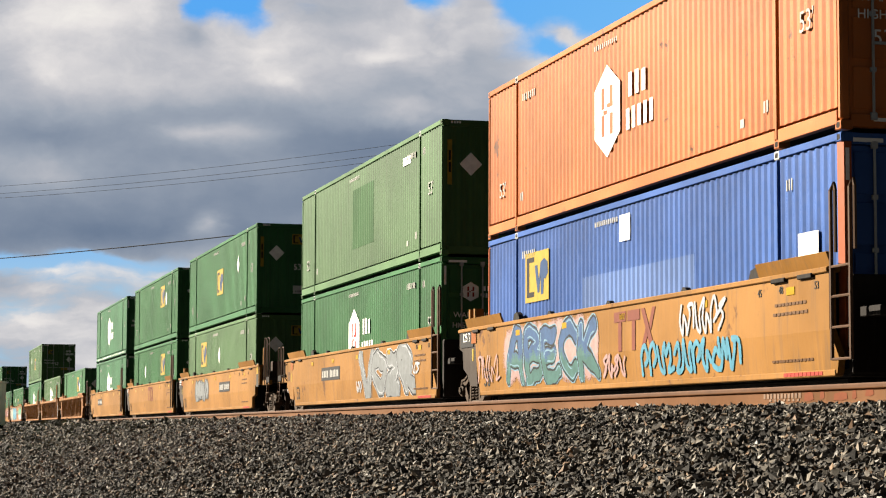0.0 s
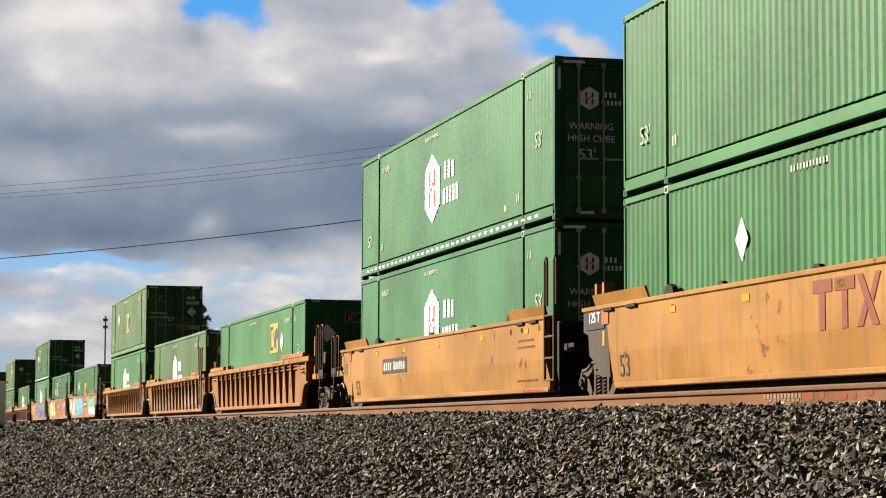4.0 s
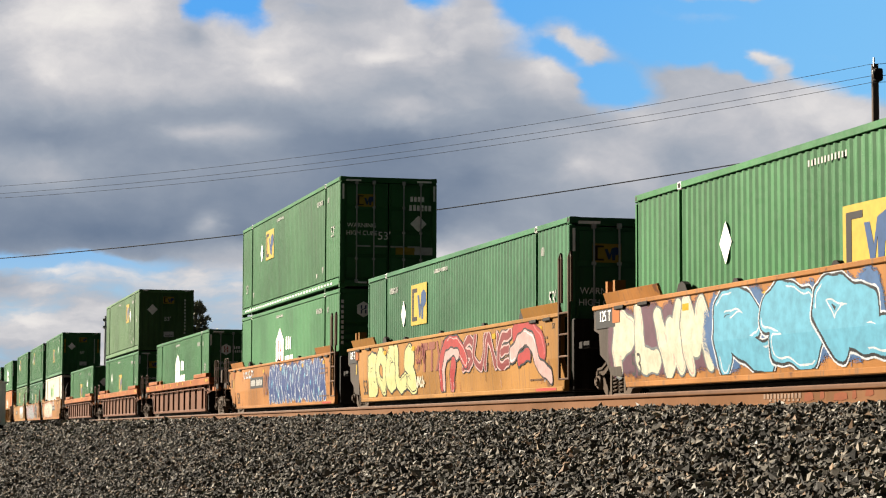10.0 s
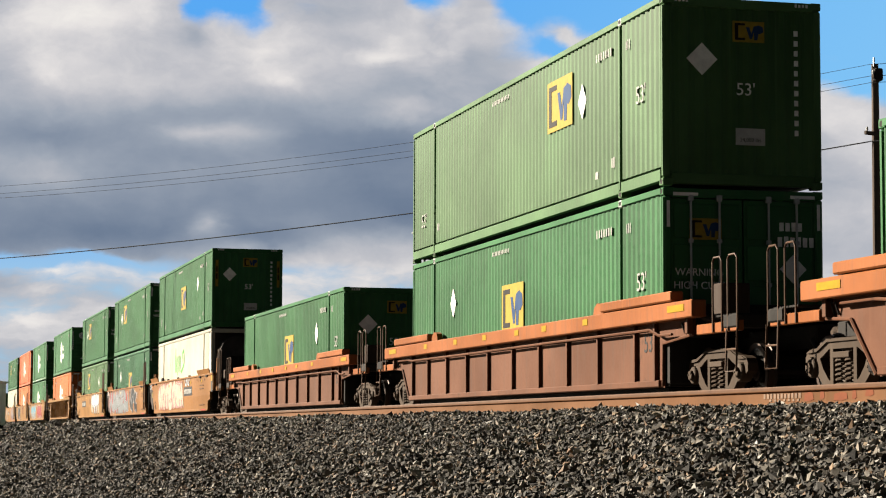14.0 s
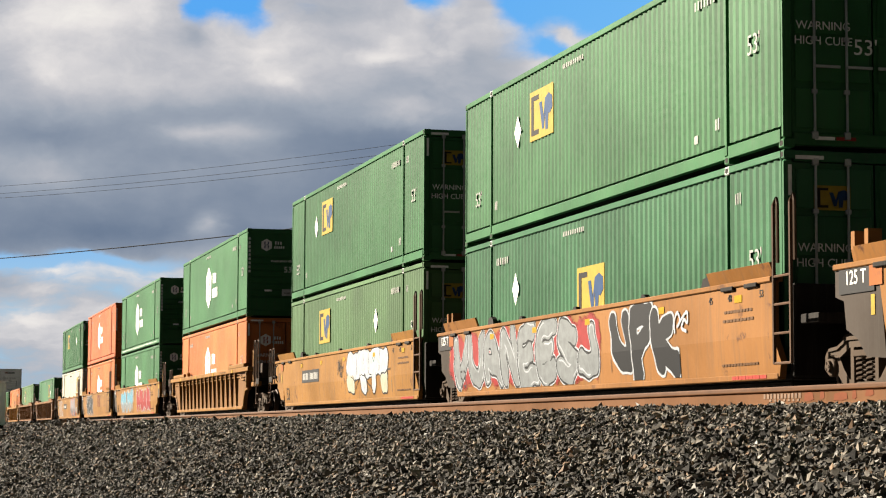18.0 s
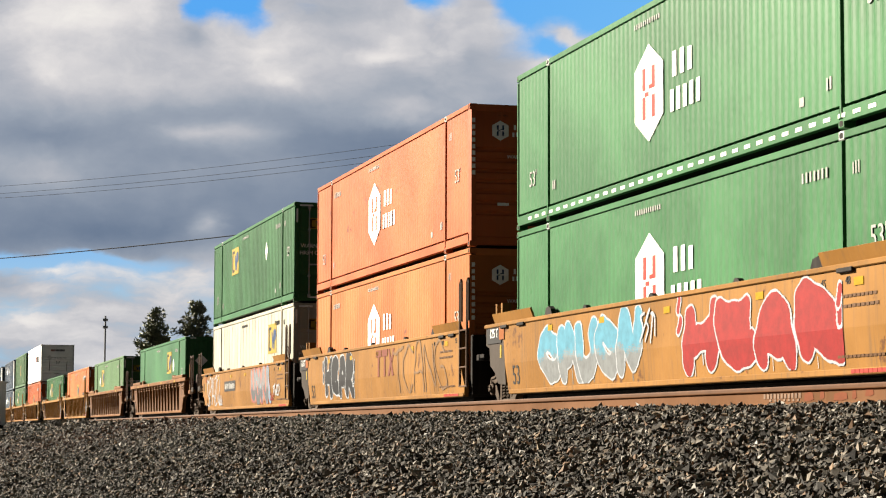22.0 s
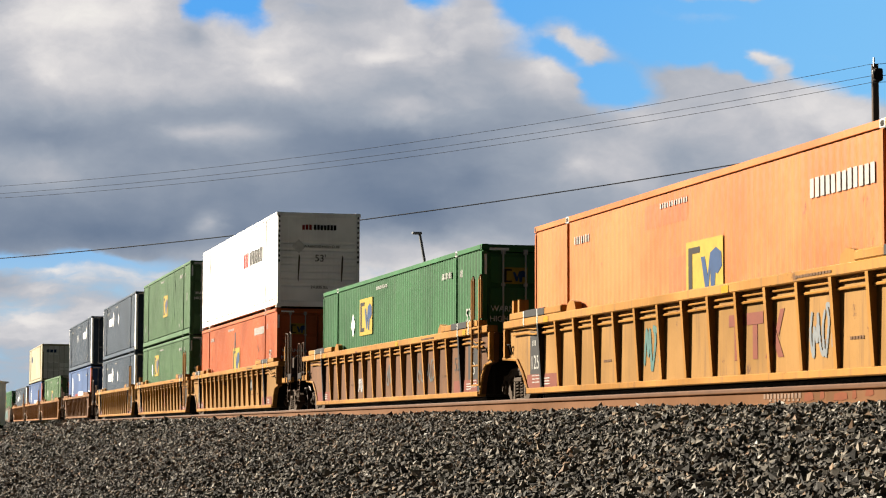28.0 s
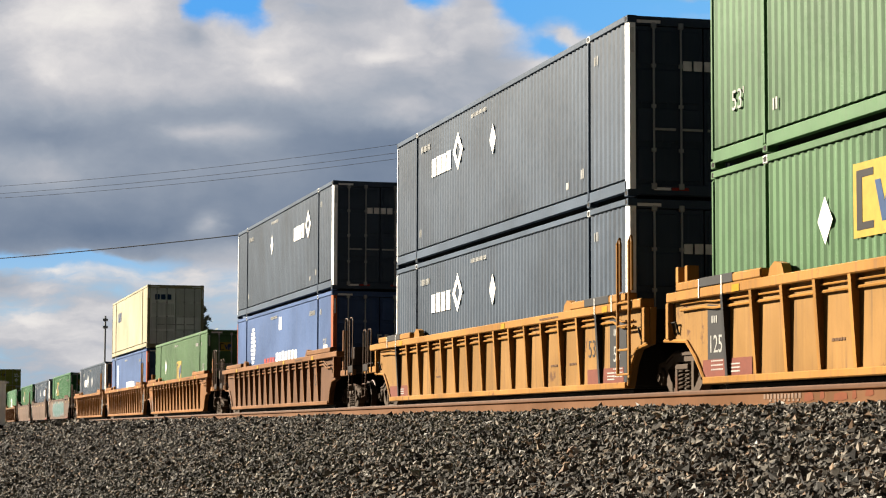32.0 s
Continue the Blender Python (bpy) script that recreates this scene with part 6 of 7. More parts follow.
def car_ribbed(spec, front, rear):
    mat, label, style = spec["paint"], spec["label"], spec.get("style", "B")
    car = thing("well_car", label, "well car", "cars of the freight train")
    chord_mat = spec.get("chord", mat)
    chord_lo, chord_hi = (1.22, 1.47) if style == "C" else (1.47, 1.61)
    key = (mat.name, style, front, rear)
    face = 1.415 if style == "B" else 1.335

    def panel_outline():
        lead = [(-8.45, 0.30), (-8.62, 0.64), (-8.85, 0.85), (-9.37, 0.91), (-9.42, chord_lo)]
        if style == "B":
            return [(9.62, chord_lo), (9.60, 0.92), (8.70, 0.88), (8.34, 0.64), (7.98, 0.30)] + lead
        return [(9.45, chord_lo), (9.45, 0.99), (8.75, 0.95), (8.08, 0.25), (-8.2, 0.25), (-8.22, 0.90), (-9.45, 0.99), (-9.45, chord_lo)]
    for side in (-1, 1):
        a, b = sorted((side * face, side * 1.316))
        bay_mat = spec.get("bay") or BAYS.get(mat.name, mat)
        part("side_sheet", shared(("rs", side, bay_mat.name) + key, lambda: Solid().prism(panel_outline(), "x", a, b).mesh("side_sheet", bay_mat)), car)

        def chord():
            s = Solid()
            c, d = sorted((side * 1.53, side * 1.31))
            s.box(c, d, -9.85 if front else -9.3, 9.85 if rear else 9.3, chord_lo, chord_hi, 0.015)
            return s.mesh("top_chord", chord_mat)
        part("top_chord", shared(("rc", side, chord_mat.name) + key, chord), car)

        def sill():
            s = Solid()
            c, d = sorted((side * (face + 0.06), side * 1.30))
            s.box(c, d, -8.4 if style == "B" else -8.1, 8.0, 0.26, 0.36, 0.012)
            return s.mesh("bottom_sill", mat)
        part("bottom_sill", shared(("rb", side) + key, sill), car)
    spots = [-7.12 + i * 1.017 for i in range(15)] if style == "B" else [-7.9, -7.0, -5.2, -3.55, -1.9, -0.2, 1.5, 3.1, 4.7, 6.3, 7.7]
    deep = 0.112 if style == "B" else 0.09
    black = spec.get("black", False)
    for i, q in enumerate(spots):
        m = PLATE_DARK if black and i in (0, len(spots) - 1) else mat
        part("rib", rib_mesh(m, face, deep, 0.36, chord_lo), car, at=(0, q, 0))
    part("inner_ribs", shared(("far", mat.name, style), lambda: ribs_far(spots, mat, chord_lo)), car)
    px0 = -1.45 if style == "B" else -1.42
    for z, r in ((1.405, 0.015), (1.315, 0.021)) if style == "B" else ((1.12, 0.022),):
        path = [(px0, -8.75, z - 0.10), (px0, -8.2, z - 0.10), (px0, -7.8, z), (px0, -3, z + 0.006), (px0, 2, z - 0.004), (px0, 7.6, z), (px0, 8.0, z + 0.03), (px0, 8.9, z + 0.03)]
        part("pipe", tube_mesh(("pipe", z, style, mat.name), path, r, mat), car, "long brake pipe under the top chord")
    hi = chord_hi
    for a, b in ((-9.0 if front else -8.6, -5.75), (5.75, 8.9)):
        part("end_rail", shared(("er", a, b, chord_mat.name, hi), lambda: Solid().box(-1.53, -1.33, a, b, hi + (0.02 if style == "C" else 0.0), hi + (0.17 if style == "C" else 0.13), 0.02).mesh("end_rail", chord_mat)), car, "raised guide rail on the chord")
        if black:
            m0 = (a + b) / 2
            part("black_band", shared(("bb", a, hi), lambda: Solid().box(-1.536, -1.325, m0 - 0.62, m0 + 0.62, hi + 0.004, hi + 0.136, 0.01).mesh("black_band", PLATE_DARK)), car, "black painted band", at=(0, 0, 0))
        part("lock_block", shared(("lb", hi, chord_mat.name), lambda: Solid().prism([(-0.26, hi), (0.26, hi), (0.2, hi + 0.12), (0.05, hi + 0.19), (-0.18, hi + 0.15)], "x", -1.46, -1.34).mesh("lock_block", chord_mat)), car, at=(0, -5.45 if a < 0 else 5.4, 0))
    if style == "C":
        reflectors(car, -1.534, 1.37, (-5.0, -2.7, -1.0, 1.2, 3.4, 5.9))
        reflectors(car, -1.534, 1.37, (-9.2, 9.0), 0.34)
    else:
        reflectors(car, -1.534, 1.53, (-6.6, -2.2, 2.4, 6.6) if not black else (-7.6, 6.6, -1.7))
    well_floor(car, mat)
    xs = -face - 0.003
    if style == "B":
        tone = PLATE_DARK if black else PLATE_GREY
        for q, w in (() if front else ((-7.94, 0.41),)) + (() if rear else ((7.55, 0.365),)):
            p = part("end_panel", sheet([(-w, -0.58), (w, -0.58), (w * 0.94, 0.40), (-w, 0.46)], tone, ("bp", w)), car, "dark end panel with white figures", on_side(xs, q, 0.92))
            part("lettering", lettering("125" if q > 0 else "53", 0.35, STENCIL), p, "", Matrix.Translation((-0.06, -0.12, 0.006)))
            part("marking", bars(3, 0.24, 0.11, STENCIL, 0.5, 41), p, "", Matrix.Translation((-0.08, 0.24, 0.006)))
            for dv in (-0.34, -0.40, -0.46):
                part("marking", bars(6, 0.46, 0.022, STENCIL, 0.3, 43), p, "", Matrix.Translation((0.0, dv, 0.006)))
        # rim over the truck, stiffener and hand hold at each end
        for sgn in (-1, 1):
            rim = [(9.40, 0.92), (8.87, 0.86), (8.64, 0.65), (8.47, 0.31)] if sgn < 0 else [(9.60, 0.93), (8.70, 0.89), (8.34, 0.65), (7.98, 0.31)]
            part("rim", tube_mesh(("rim", sgn), [(xs - 0.02, sgn * a, z) for a, z in rim], 0.028, mat), car)
            part("end_post", shared(("epost", sgn, mat.name), lambda: Solid().box(-face - 0.09, -face, sgn * 9.33 - 0.06, sgn * 9.33 + 0.06, 0.94, chord_lo, 0.01).mesh("end_post", mat)), car)
            part("hand_hold", tube_mesh(("hh", sgn), [(xs - 0.01, sgn * 9.04, 1.0), (xs - 0.06, sgn * 9.04, 1.18), (xs - 0.06, sgn * 9.18, 1.18), (xs - 0.01, sgn * 9.18, 1.0)], 0.016, GRIME), car)
            if spec.get("straps"):
                part("painted_band", shared(("pband", sgn), lambda: Solid().box(-1.535, -1.326, min(sgn * 6.95, sgn * 7.95), max(sgn * 6.95, sgn * 7.95), chord_hi + 0.005, chord_hi + 0.134, 0.01).mesh("painted_band", PLATE_GREY)), car, "dark grey painted band")
            if black or spec.get("straps"):
                for a in (7.1, 7.95):
                    part("strap", shared("strap", lambda: Solid().box(-1.542, -1.53, -0.013, 0.013, 1.47, 1.735).mesh("strap", SIGN_WHITE)), car, "white painted mark", (0, sgn * a, 0))
    else:
        for sgn, rim in ((1, [(9.45, 0.99), (8.75, 0.95), (8.08, 0.27)]), (-1, [(9.45, 0.99), (8.22, 0.90), (8.2, 0.27)])):
            part("rim", tube_mesh(("rimc", sgn), [(xs - 0.02, sgn * a, z) for a, z in rim], 0.024, mat), car)
            part("end_post", shared(("epostc", sgn, mat.name), lambda: Solid().box(-face - 0.10, -face, sgn * 9.36 - 0.06, sgn * 9.36 + 0.06, 1.0, chord_lo, 0.01).mesh("end_post", mat)), car)
            part("hand_hold", tube_mesh(("hhc", sgn), [(xs - 0.01, sgn * 9.10, 1.02), (xs - 0.06, sgn * 9.10, 1.17), (xs - 0.06, sgn * 9.22, 1.17), (xs - 0.01, sgn * 9.22, 1.02)], 0.016, GRIME), car)
    if black:
        for q in (-7.3, 7.2):
            p = part("maroon_base", sheet([(-0.9, -0.13), (0.9, -0.13), (0.9, 0.13), (-0.9, 0.13)], SIGN_MAROON, "mb"), car, "maroon strip at the foot", on_side(xs - 0.004, q, 0.47))
            for dv in (-0.05, 0.0, 0.05):
                part("marking", bars(1, 0.36, 0.020, STENCIL, 0.0, 42), p, "", Matrix.Translation((0.3, dv, 0.005)))
    if style == "B" and not rear:
        guide_posts(car, chord_mat, chord_hi)
    part("lettering", lettering("53", 0.40, SIGN_BLACK), car, "", on_side(xs, -6.62 if style == "B" else -7.5, 0.92))
    if style == "B":
        if "number" in spec:
            number_panel(car, xs, spec["number"], 1.02, 0.86)
        for q in (3.6, -4.55, -5.6):
            part("stencil", bars(5, 0.4, 0.04, SIGN_FAINT, 0.2, 51), car, "", on_side(xs, q, 0.72))
        part("stencil", bars(12, 1.1, 0.035, SIGN_FAINT, 0.2, 52), car, "", on_side(-1.534, -4.6, 1.535))
    if "maker" in spec:
        block_mark(car, xs, spec["maker"], 0.9)
    for one in spec.get("art", ()):
        xs -= 0.002
        if one[0] == "w":
            sprayed(car, xs, *one[1:-1], **one[-1])
        else:
            tag(car, xs, *one[1:])
    car_end(car, -1, front, mat, spec.get("tall", style != "C"), mat if style == "B" else None, chord_mat)
    car_end(car, 1, rear, mat, False, None, chord_mat)
    return car


def ribs_far(spots, mat, top):
    s = Solid()
    for q in spots:
        s.box(1.335, 1.5, q - 0.03, q + 0.03, 0.36, top)
    return s.mesh("far_ribs", mat)


# ---------------------------------------------------------------- the train
def emp(z_hi, s, d, end, colour="green", style="corr", label="", extra=()):
    marks = [("emp", s, 2.0 if z_hi else 1.52)]
    if d is not None:
        marks.append(("dia", d, 1.85))
    return (colour, style, end, tuple(marks) + tuple(extra), label or {"green": "green corrugated container with a yellow emblem plate", "sea": "dark green corrugated container with a yellow emblem plate", "faded": "faded green corrugated container with a yellow emblem plate",
                                                                     "orange": "orange corrugated container with a yellow emblem plate", "redorange": "red-orange corrugated container with a yellow emblem plate", "ivory": "white panelled container with a yellow emblem plate", "olive": "olive green corrugated container with a yellow emblem plate", "blue": "blue corrugated container with a yellow emblem plate"}[colour])


def hub(end, colour="sea", label="", extra=(), soft=True):
    return (colour, "soft" if soft else "corr", end, (("hub", 0.85, 1.5) + ((ORANGE_RED,) if "orange" in colour else (SIGN_RED,)),) + tuple(extra), label or {"sea": "dark green corrugated container with a white hexagon", "green": "green corrugated container with a white hexagon",
                                                                                                                     "orange": "orange corrugated container with a white hexagon", "redorange": "red-orange corrugated container with a white hexagon"}[colour])


UMAX = ("slate", "corr", "door:umax", (("umax", 3.9, 1.95), ("dia", -0.12, 1.95)), "dark slate corrugated container with white diamond marks")
UMAX_B = ("slate", "corr", "door:umax", (("umax", -3.2, 1.95), ("dia", 1.4, 1.95)), "dark slate corrugated container with white diamond marks")
TAN = "tan yellow smooth-sided well car"
# each unit: centre along the line, lower container, upper container, car
TRAIN = []


def unit(centre, lower, upper, car):
    TRAIN.append((centre, lower, upper, car))


unit(32.17, emp(True, 4.81, None, "door:53", "blue", extra=(("patch", 0.0, 2.45, 0.5, 0.42, SIGN_WHITE), ("patch", -7.05, 1.5, 0.62, 0.5, SIGN_WHITE), ("repaint", -0.4, 1.42, 5.2, 0.75, BLUE_PALE))), hub("door:hub", "orange", soft=False),
     dict(kind="A", paint=CAR_TAN, label=TAN + " with blue and cyan graffiti", maker=-0.95, art=[("w", 6.15, 0.9, 0.40, 1.56, "ABECK", "blue", "black", 0.24, 11, dict(lower="teal", cloud="pink", glint="paleblue", halo="paleblue", lean=0.08)), ("t", -1.2, -5.2, 0.42, 0.98, "cyan", 11, 12, 0.085), ("t", -2.9, -4.7, 0.95, 1.5, "white", 6, 13, 0.06), ("t", 0.6, -0.5, 0.42, 0.85, "pink", 4, 14, 0.06), ("t", 8.2, 6.6, 0.5, 1.1, "pink", 4, 15, 0.05)]))
unit(51.99, hub("door:hub", "green", soft=False), ("faded", "corr", "corr:empy", (("repaint", -0.05, 1.6, 2.6, 1.5, GREEN_PATCH), ("bars", -4.85, 2.4, 4, 0.8, 0.2, SIGN_WHITE)), "faded green corrugated container with a repainted patch"),
     dict(kind="A", paint=CAR_TAN, label=TAN + " with grey graffiti", number=2.9, art=[("w", -0.7, -6.2, 0.36, 1.53, "VOZR", "silver", "black", 0.38, 21, dict(halo="white", glint="white", lean=-0.05)), ("t", -6.2, -6.9, 0.8, 1.1, "white", 2, 22), ("t", -0.3, -0.9, 0.5, 0.8, "white", 3, 23)]))
unit(75.97, emp(True, 3.83, -0.06, "corr:emp", "faded"), emp(False, -0.07, -4.2, "corr:empy", "green", "wide"),
     dict(kind="A", paint=CAR_TAN, label=TAN + " with a pale sprayed name", number=-2.6, art=[("w", 4.6, 1.4, 0.62, 1.44, "BRAVO", "silver", "black", 0.26, 31, dict(cloud="grey", glint="black"))]))
unit(95.70, emp(True, -3.30, 3.17, "corr:emp"), emp(True, -2.93, -4.22, "corr:emp"), dict(kind="A", paint=CAR_TAN, label=TAN + " with faded maroon letters", maker=-0.5))
unit(115.49, hub("door:hub"), hub("door:hub", extra=(("dash", 0.0, 0.16),)), dict(kind="A", paint=CAR_TAN, label=TAN + " without graffiti", number=3.6))
unit(139.09, emp(True, -2.96, -4.30, "corr:emp", "green", "soft"), None, dict(kind="B", paint=CAR_ORANGE, label="worn orange ribbed well car with shadowed ribs"))
unit(158.92, hub("door:hub", "faded", "faded green corrugated container with a white hexagon", soft=False), None, dict(kind="B", straps=True, paint=CAR_ORANGE, label="worn orange ribbed well car with dark graffiti between ribs", maker=-2.4, art=[("w", 6.2, 0.4, 0.40, 1.30, "NOMEAS", "dull", "black", 0.22, 61, dict(glint="cream", cloud="dull")), ("w", -2.4, -6.8, 0.38, 1.34, "AKAM", "grey", "silver", 0.30, 62, dict(lower="salmon", cloud="grey"))]))
unit(178.58, hub("door:hub", "green", soft=True), emp(False, -0.09, 4.31, "door:emp", "faded"), dict(kind="B", paint=CAR_ORANGE, label="worn orange ribbed well car in long shadowed bays"))
unit(202.48, emp(False, -0.23, 4.31, "door:emp"), None, dict(kind="A", tank=True, paint=CAR_ORANGE, label="orange smooth-sided well car covered in white, blue and mint graffiti", number=-2.5, art=[("w", 8.7, 4.6, 0.38, 1.57, "PLWM", "cream", "grey", 0.36, 81, dict(cloud="violet", glint="pink")), ("w", 4.5, -0.9, 0.38, 1.57, "RSR", "cyan", "black", 0.42, 82, dict(halo="white", glint="white", cloud="blue")), ("m", -4.5, -8.5, 0.70, 1.60, spikes(0.16, "mint", 11, 83), 83), ("m", -4.5, -8.7, 0.38, 0.90, spikes(0.17, "white", 9, 84), 84)]))
unit(221.98, emp(True, 2.86, 4.33, "door:emp", "sea"), None, dict(kind="A", paint=CAR_TAN, label="tan smooth-sided well car covered in yellow and red graffiti", maker=0.9, art=[("w", 7.3, 2.5, 0.38, 1.53, "BOGLS", "yellow", "black", 0.40, 91, dict(glint="black")), ("w", -1.5, -5.0, 0.72, 1.48, "SUNE", "maroon", "pink", 0.15, 92, dict(halo="black", lean=0.1)), ("m", 0.35, -7.9, 0.38, 1.57, (([(0.03, 0.1), (0.04, 0.55), (0.11, 0.86), (0.2, 0.72), (0.26, 0.52)], 0.34, "red", "black", "pink"), ([(0.05, 0.05), (0.07, 0.55), (0.12, 0.70), (0.19, 0.58)], 0.17, "pink", "black", None), ([(0.145, 0.45), (0.135, 0.14)], 0.36, "red", "black", "pink"), ([(0.70, 0.86), (0.78, 0.88), (0.86, 0.74), (0.90, 0.5)], 0.36, "red", "maroon", "rose"), ([(0.66, 0.52), (0.74, 0.70), (0.83, 0.66), (0.87, 0.36), (0.95, 0.10)], 0.26, "pink", "black", "white"), ([(0.72, 0.40), (0.80, 0.46)], 0.20, "red", "black", None)), 93), ("t", 2.4, 1.5, 1.0, 1.5, "maroon", 4, 94), ("t", 2.4, 1.6, 0.5, 0.8, "cream", 4, 95)]))
unit(241.60, hub("hrib:hub", "green"), emp(True, 2.77, 4.24, "door:emp", extra=(("dash", 0.0, 0.16),)), dict(kind="A", paint=CAR_ORANGE, label="orange smooth-sided well car with blue and white graffiti", number=3.9, art=[("w", 1.6, -7.0, 0.36, 1.57, "MKVNAVKMHNKA", "navy", "white", 0.27, 101, dict(cloud="navy", lean=-0.10)), ("m", 1.5, -6.9, 0.36, 1.57, stars(26, 107), 107), ("t", 6.5, 4.5, 1.2, 1.5, "white", 4, 102), ("t", 2.6, 1.7, 0.6, 1.4, "violet", 3, 103)]))
unit(265.43, hub("door:hub", "green", soft=False), None, dict(kind="B", style="C", paint=CAR_BROWN, chord=CHORD_ORANGE, label="brown ribbed well car with an orange top chord"))
# upper box: its paler green stands in for sheen off the corrugation
unit(288.89, emp(False, 0.10, 4.49, "door:emp"), emp(True, -2.86, -4.13, "corr:emp", "faded"), dict(kind="B", style="C", paint=CAR_BROWN, chord=CHORD_ORANGE, label="brown ribbed well car with an orange top chord"))
unit(312.58, emp(False, -0.15, -4.35, "corr:emp"), None, dict(kind="B", style="C", paint=CAR_BROWN, chord=CHORD_ORANGE, label="brown ribbed well car with an orange top chord"))
unit(336.34, ("ivory", "cool", "cool:plain", (("scrawl", 0.9, 1.92),), "white refrigerated container with green lettering"), emp(False, -0.07, -4.19, "corr:empy"),
     dict(kind="A", paint=CAR_RUSTY, label="brownish orange smooth-sided well car with pale pink graffiti", number=-3.1, art=[("w", 6.3, 2.0, 0.38, 1.52, "NOTE", "cream", "rose", 0.38, 141, dict(cloud="pink", glint="rose")), ("w", 1.7, -1.5, 0.38, 1.57, "OSH", "cream", "rose", 0.36, 142, dict(cloud="pink", glint="rose")), ("t", -2.2, -3.6, 1.25, 1.56, "white", 2, 143, 0.09)]))
unit(355.90, emp(False, -0.01, 4.43, "door:emp", "sea"), emp(True, 2.78, 4.29, "door:emp"), dict(kind="A", paint=CAR_RUSTY, label="brownish orange smooth-sided well car with white and red graffiti", art=[("w", 8.4, -0.9, 0.38, 1.55, "VUANEESJ", "silver", "black", 0.34, 151, dict(cloud="red", halo="white", glint="white")), ("w", -1.5, -4.4, 0.38, 1.57, "UPK", "black", "white", 0.42, 152, dict()), ("t", -4.4, -5.0, 1.0, 1.35, "white", 2, 153)]))
unit(375.55, emp(True, 3.10, -3.23, "door:emp", "faded"), emp(True, 2.85, 4.36, "door:emp"), dict(kind="A", paint=CAR_TAN, label=TAN + " with white outlined graffiti", number=4.1, art=[("m", -0.3, -5.8, 0.36, 1.54, (([(0.14, 0.68), (0.86, 0.70)], 0.60, "white", "black", None), ([(0.13, 0.30), (0.22, 0.28)], 0.46, "cream", "black", None), ([(0.82, 0.30), (0.88, 0.30)], 0.46, "cream", "black", None), ([(0.40, 0.62), (0.42, 0.26), (0.46, 0.24)], 0.44, "white", "black", None), ([(0.66, 0.66), (0.64, 0.26)], 0.46, "white", "black", None), ([(0.15, 0.70), (0.5, 0.72), (0.85, 0.72)], 0.56, "white", None, None), ([(0.28, 0.98), (0.28, 0.46), (0.18, 0.44)], 0.028, "black", None, None), ([(0.45, 0.98), (0.45, 0.52)], 0.024, "black", None, None), ([(0.56, 0.98), (0.54, 0.55), (0.60, 0.50)], 0.028, "black", None, None), ([(0.76, 0.98), (0.76, 0.5)], 0.028, "black", None, None), ([(0.80, 0.50), (0.96, 0.52)], 0.036, "black", None, None), ([(0.28, 0.26), (0.38, 0.44), (0.50, 0.38), (0.62, 0.16)], 0.026, "black", None, None), ([(0.65, 0.70), (0.67, 0.80), (0.65, 0.86), (0.63, 0.78), (0.65, 0.70)], 0.03, "teal", None, None)), 161), ("t", 0.4, -0.3, 0.9, 1.45, "black", 2, 162, 0.04)]))
unit(399.89, hub("door:hub", "orange"), hub("hrib:hub", "green"), dict(kind="B", paint=CAR_TAN, label="tan yellow ribbed well car with grimy bays"))
unit(423.71, hub("hrib:hub", "green"), hub("hrib:hub", "green", extra=(("dash", 0.0, 0.16),)), dict(kind="A", paint=CAR_TAN, label=TAN + " with pale blue and red graffiti", art=[("w", 6.1, 0.9, 0.38, 1.52, "CMUON", "cyan", "white", 0.40, 181, dict(lower="silver")), ("w", -1.0, -6.2, 0.38, 1.56, "HEAR", "red", "white", 0.46, 182, dict(drops=4)), ("t", 0.8, 0.1, 0.9, 1.5, "white", 3, 183, 0.05)]))
unit(443.24, hub("hrib:hub", "orange"), hub("hrib:hub", "redorange"), dict(kind="A", paint=CAR_TAN, label=TAN + " with black and white graffiti", maker=-1.2, art=[("w", 6.0, 2.4, 0.38, 1.52, "HEAR", "black", "white", 0.38, 191, dict(drops=5)), ("w", -2.0, -6.8, 0.42, 1.54, "TCANG", None, "dull", 0.035, 192, dict())]))
unit(462.86, emp(True, -4.44, None, "door:emp", "ivory", "seam"), emp(True, 3.09, -3.23, "door:emp", "green", "wide"), dict(kind="A", rear_tall=True, paint=CAR_TAN, label=TAN + " with white scribbles", number=2.8, art=[("w", 8.3, 5.2, 0.42, 1.52, "SPAZO", None, "white", 0.045, 201, dict()), ("t", 5.4, 4.6, 0.40, 0.8, "white", 3, 204, 0.06), ("m", -4.3, -5.5, 0.38, 1.56, (([(0.30, 0.84), (0.42, 0.5), (0.70, 0.18)], 0.44, "paleblue", "rose", None),), 206), ("w", -1.6, -4.75, 0.38, 1.56, "UOVU", "silver", "rose", 0.40, 202, dict(lower="grey", cloud="salmon", glint="paleblue")), ("t", -5.7, -6.9, 0.6, 1.0, "white", 4, 203, 0.05), ("t", -5.1, -5.8, 0.45, 0.75, "red", 3, 205, 0.04)]))
unit(486.63, emp(True, -2.91, -4.31, "corr:emp", "green", "flat", "green smooth-sided container with a yellow emblem plate"), None, dict(kind="B", paint=CAR_DULL, label="brown ribbed well car with grimy bays"))
unit(510.21, emp(True, 2.92, 4.45, "door:emp", "faded", "soft"), None, dict(kind="B", paint=CAR_DULL, label="brown ribbed well car with grimy bays"))
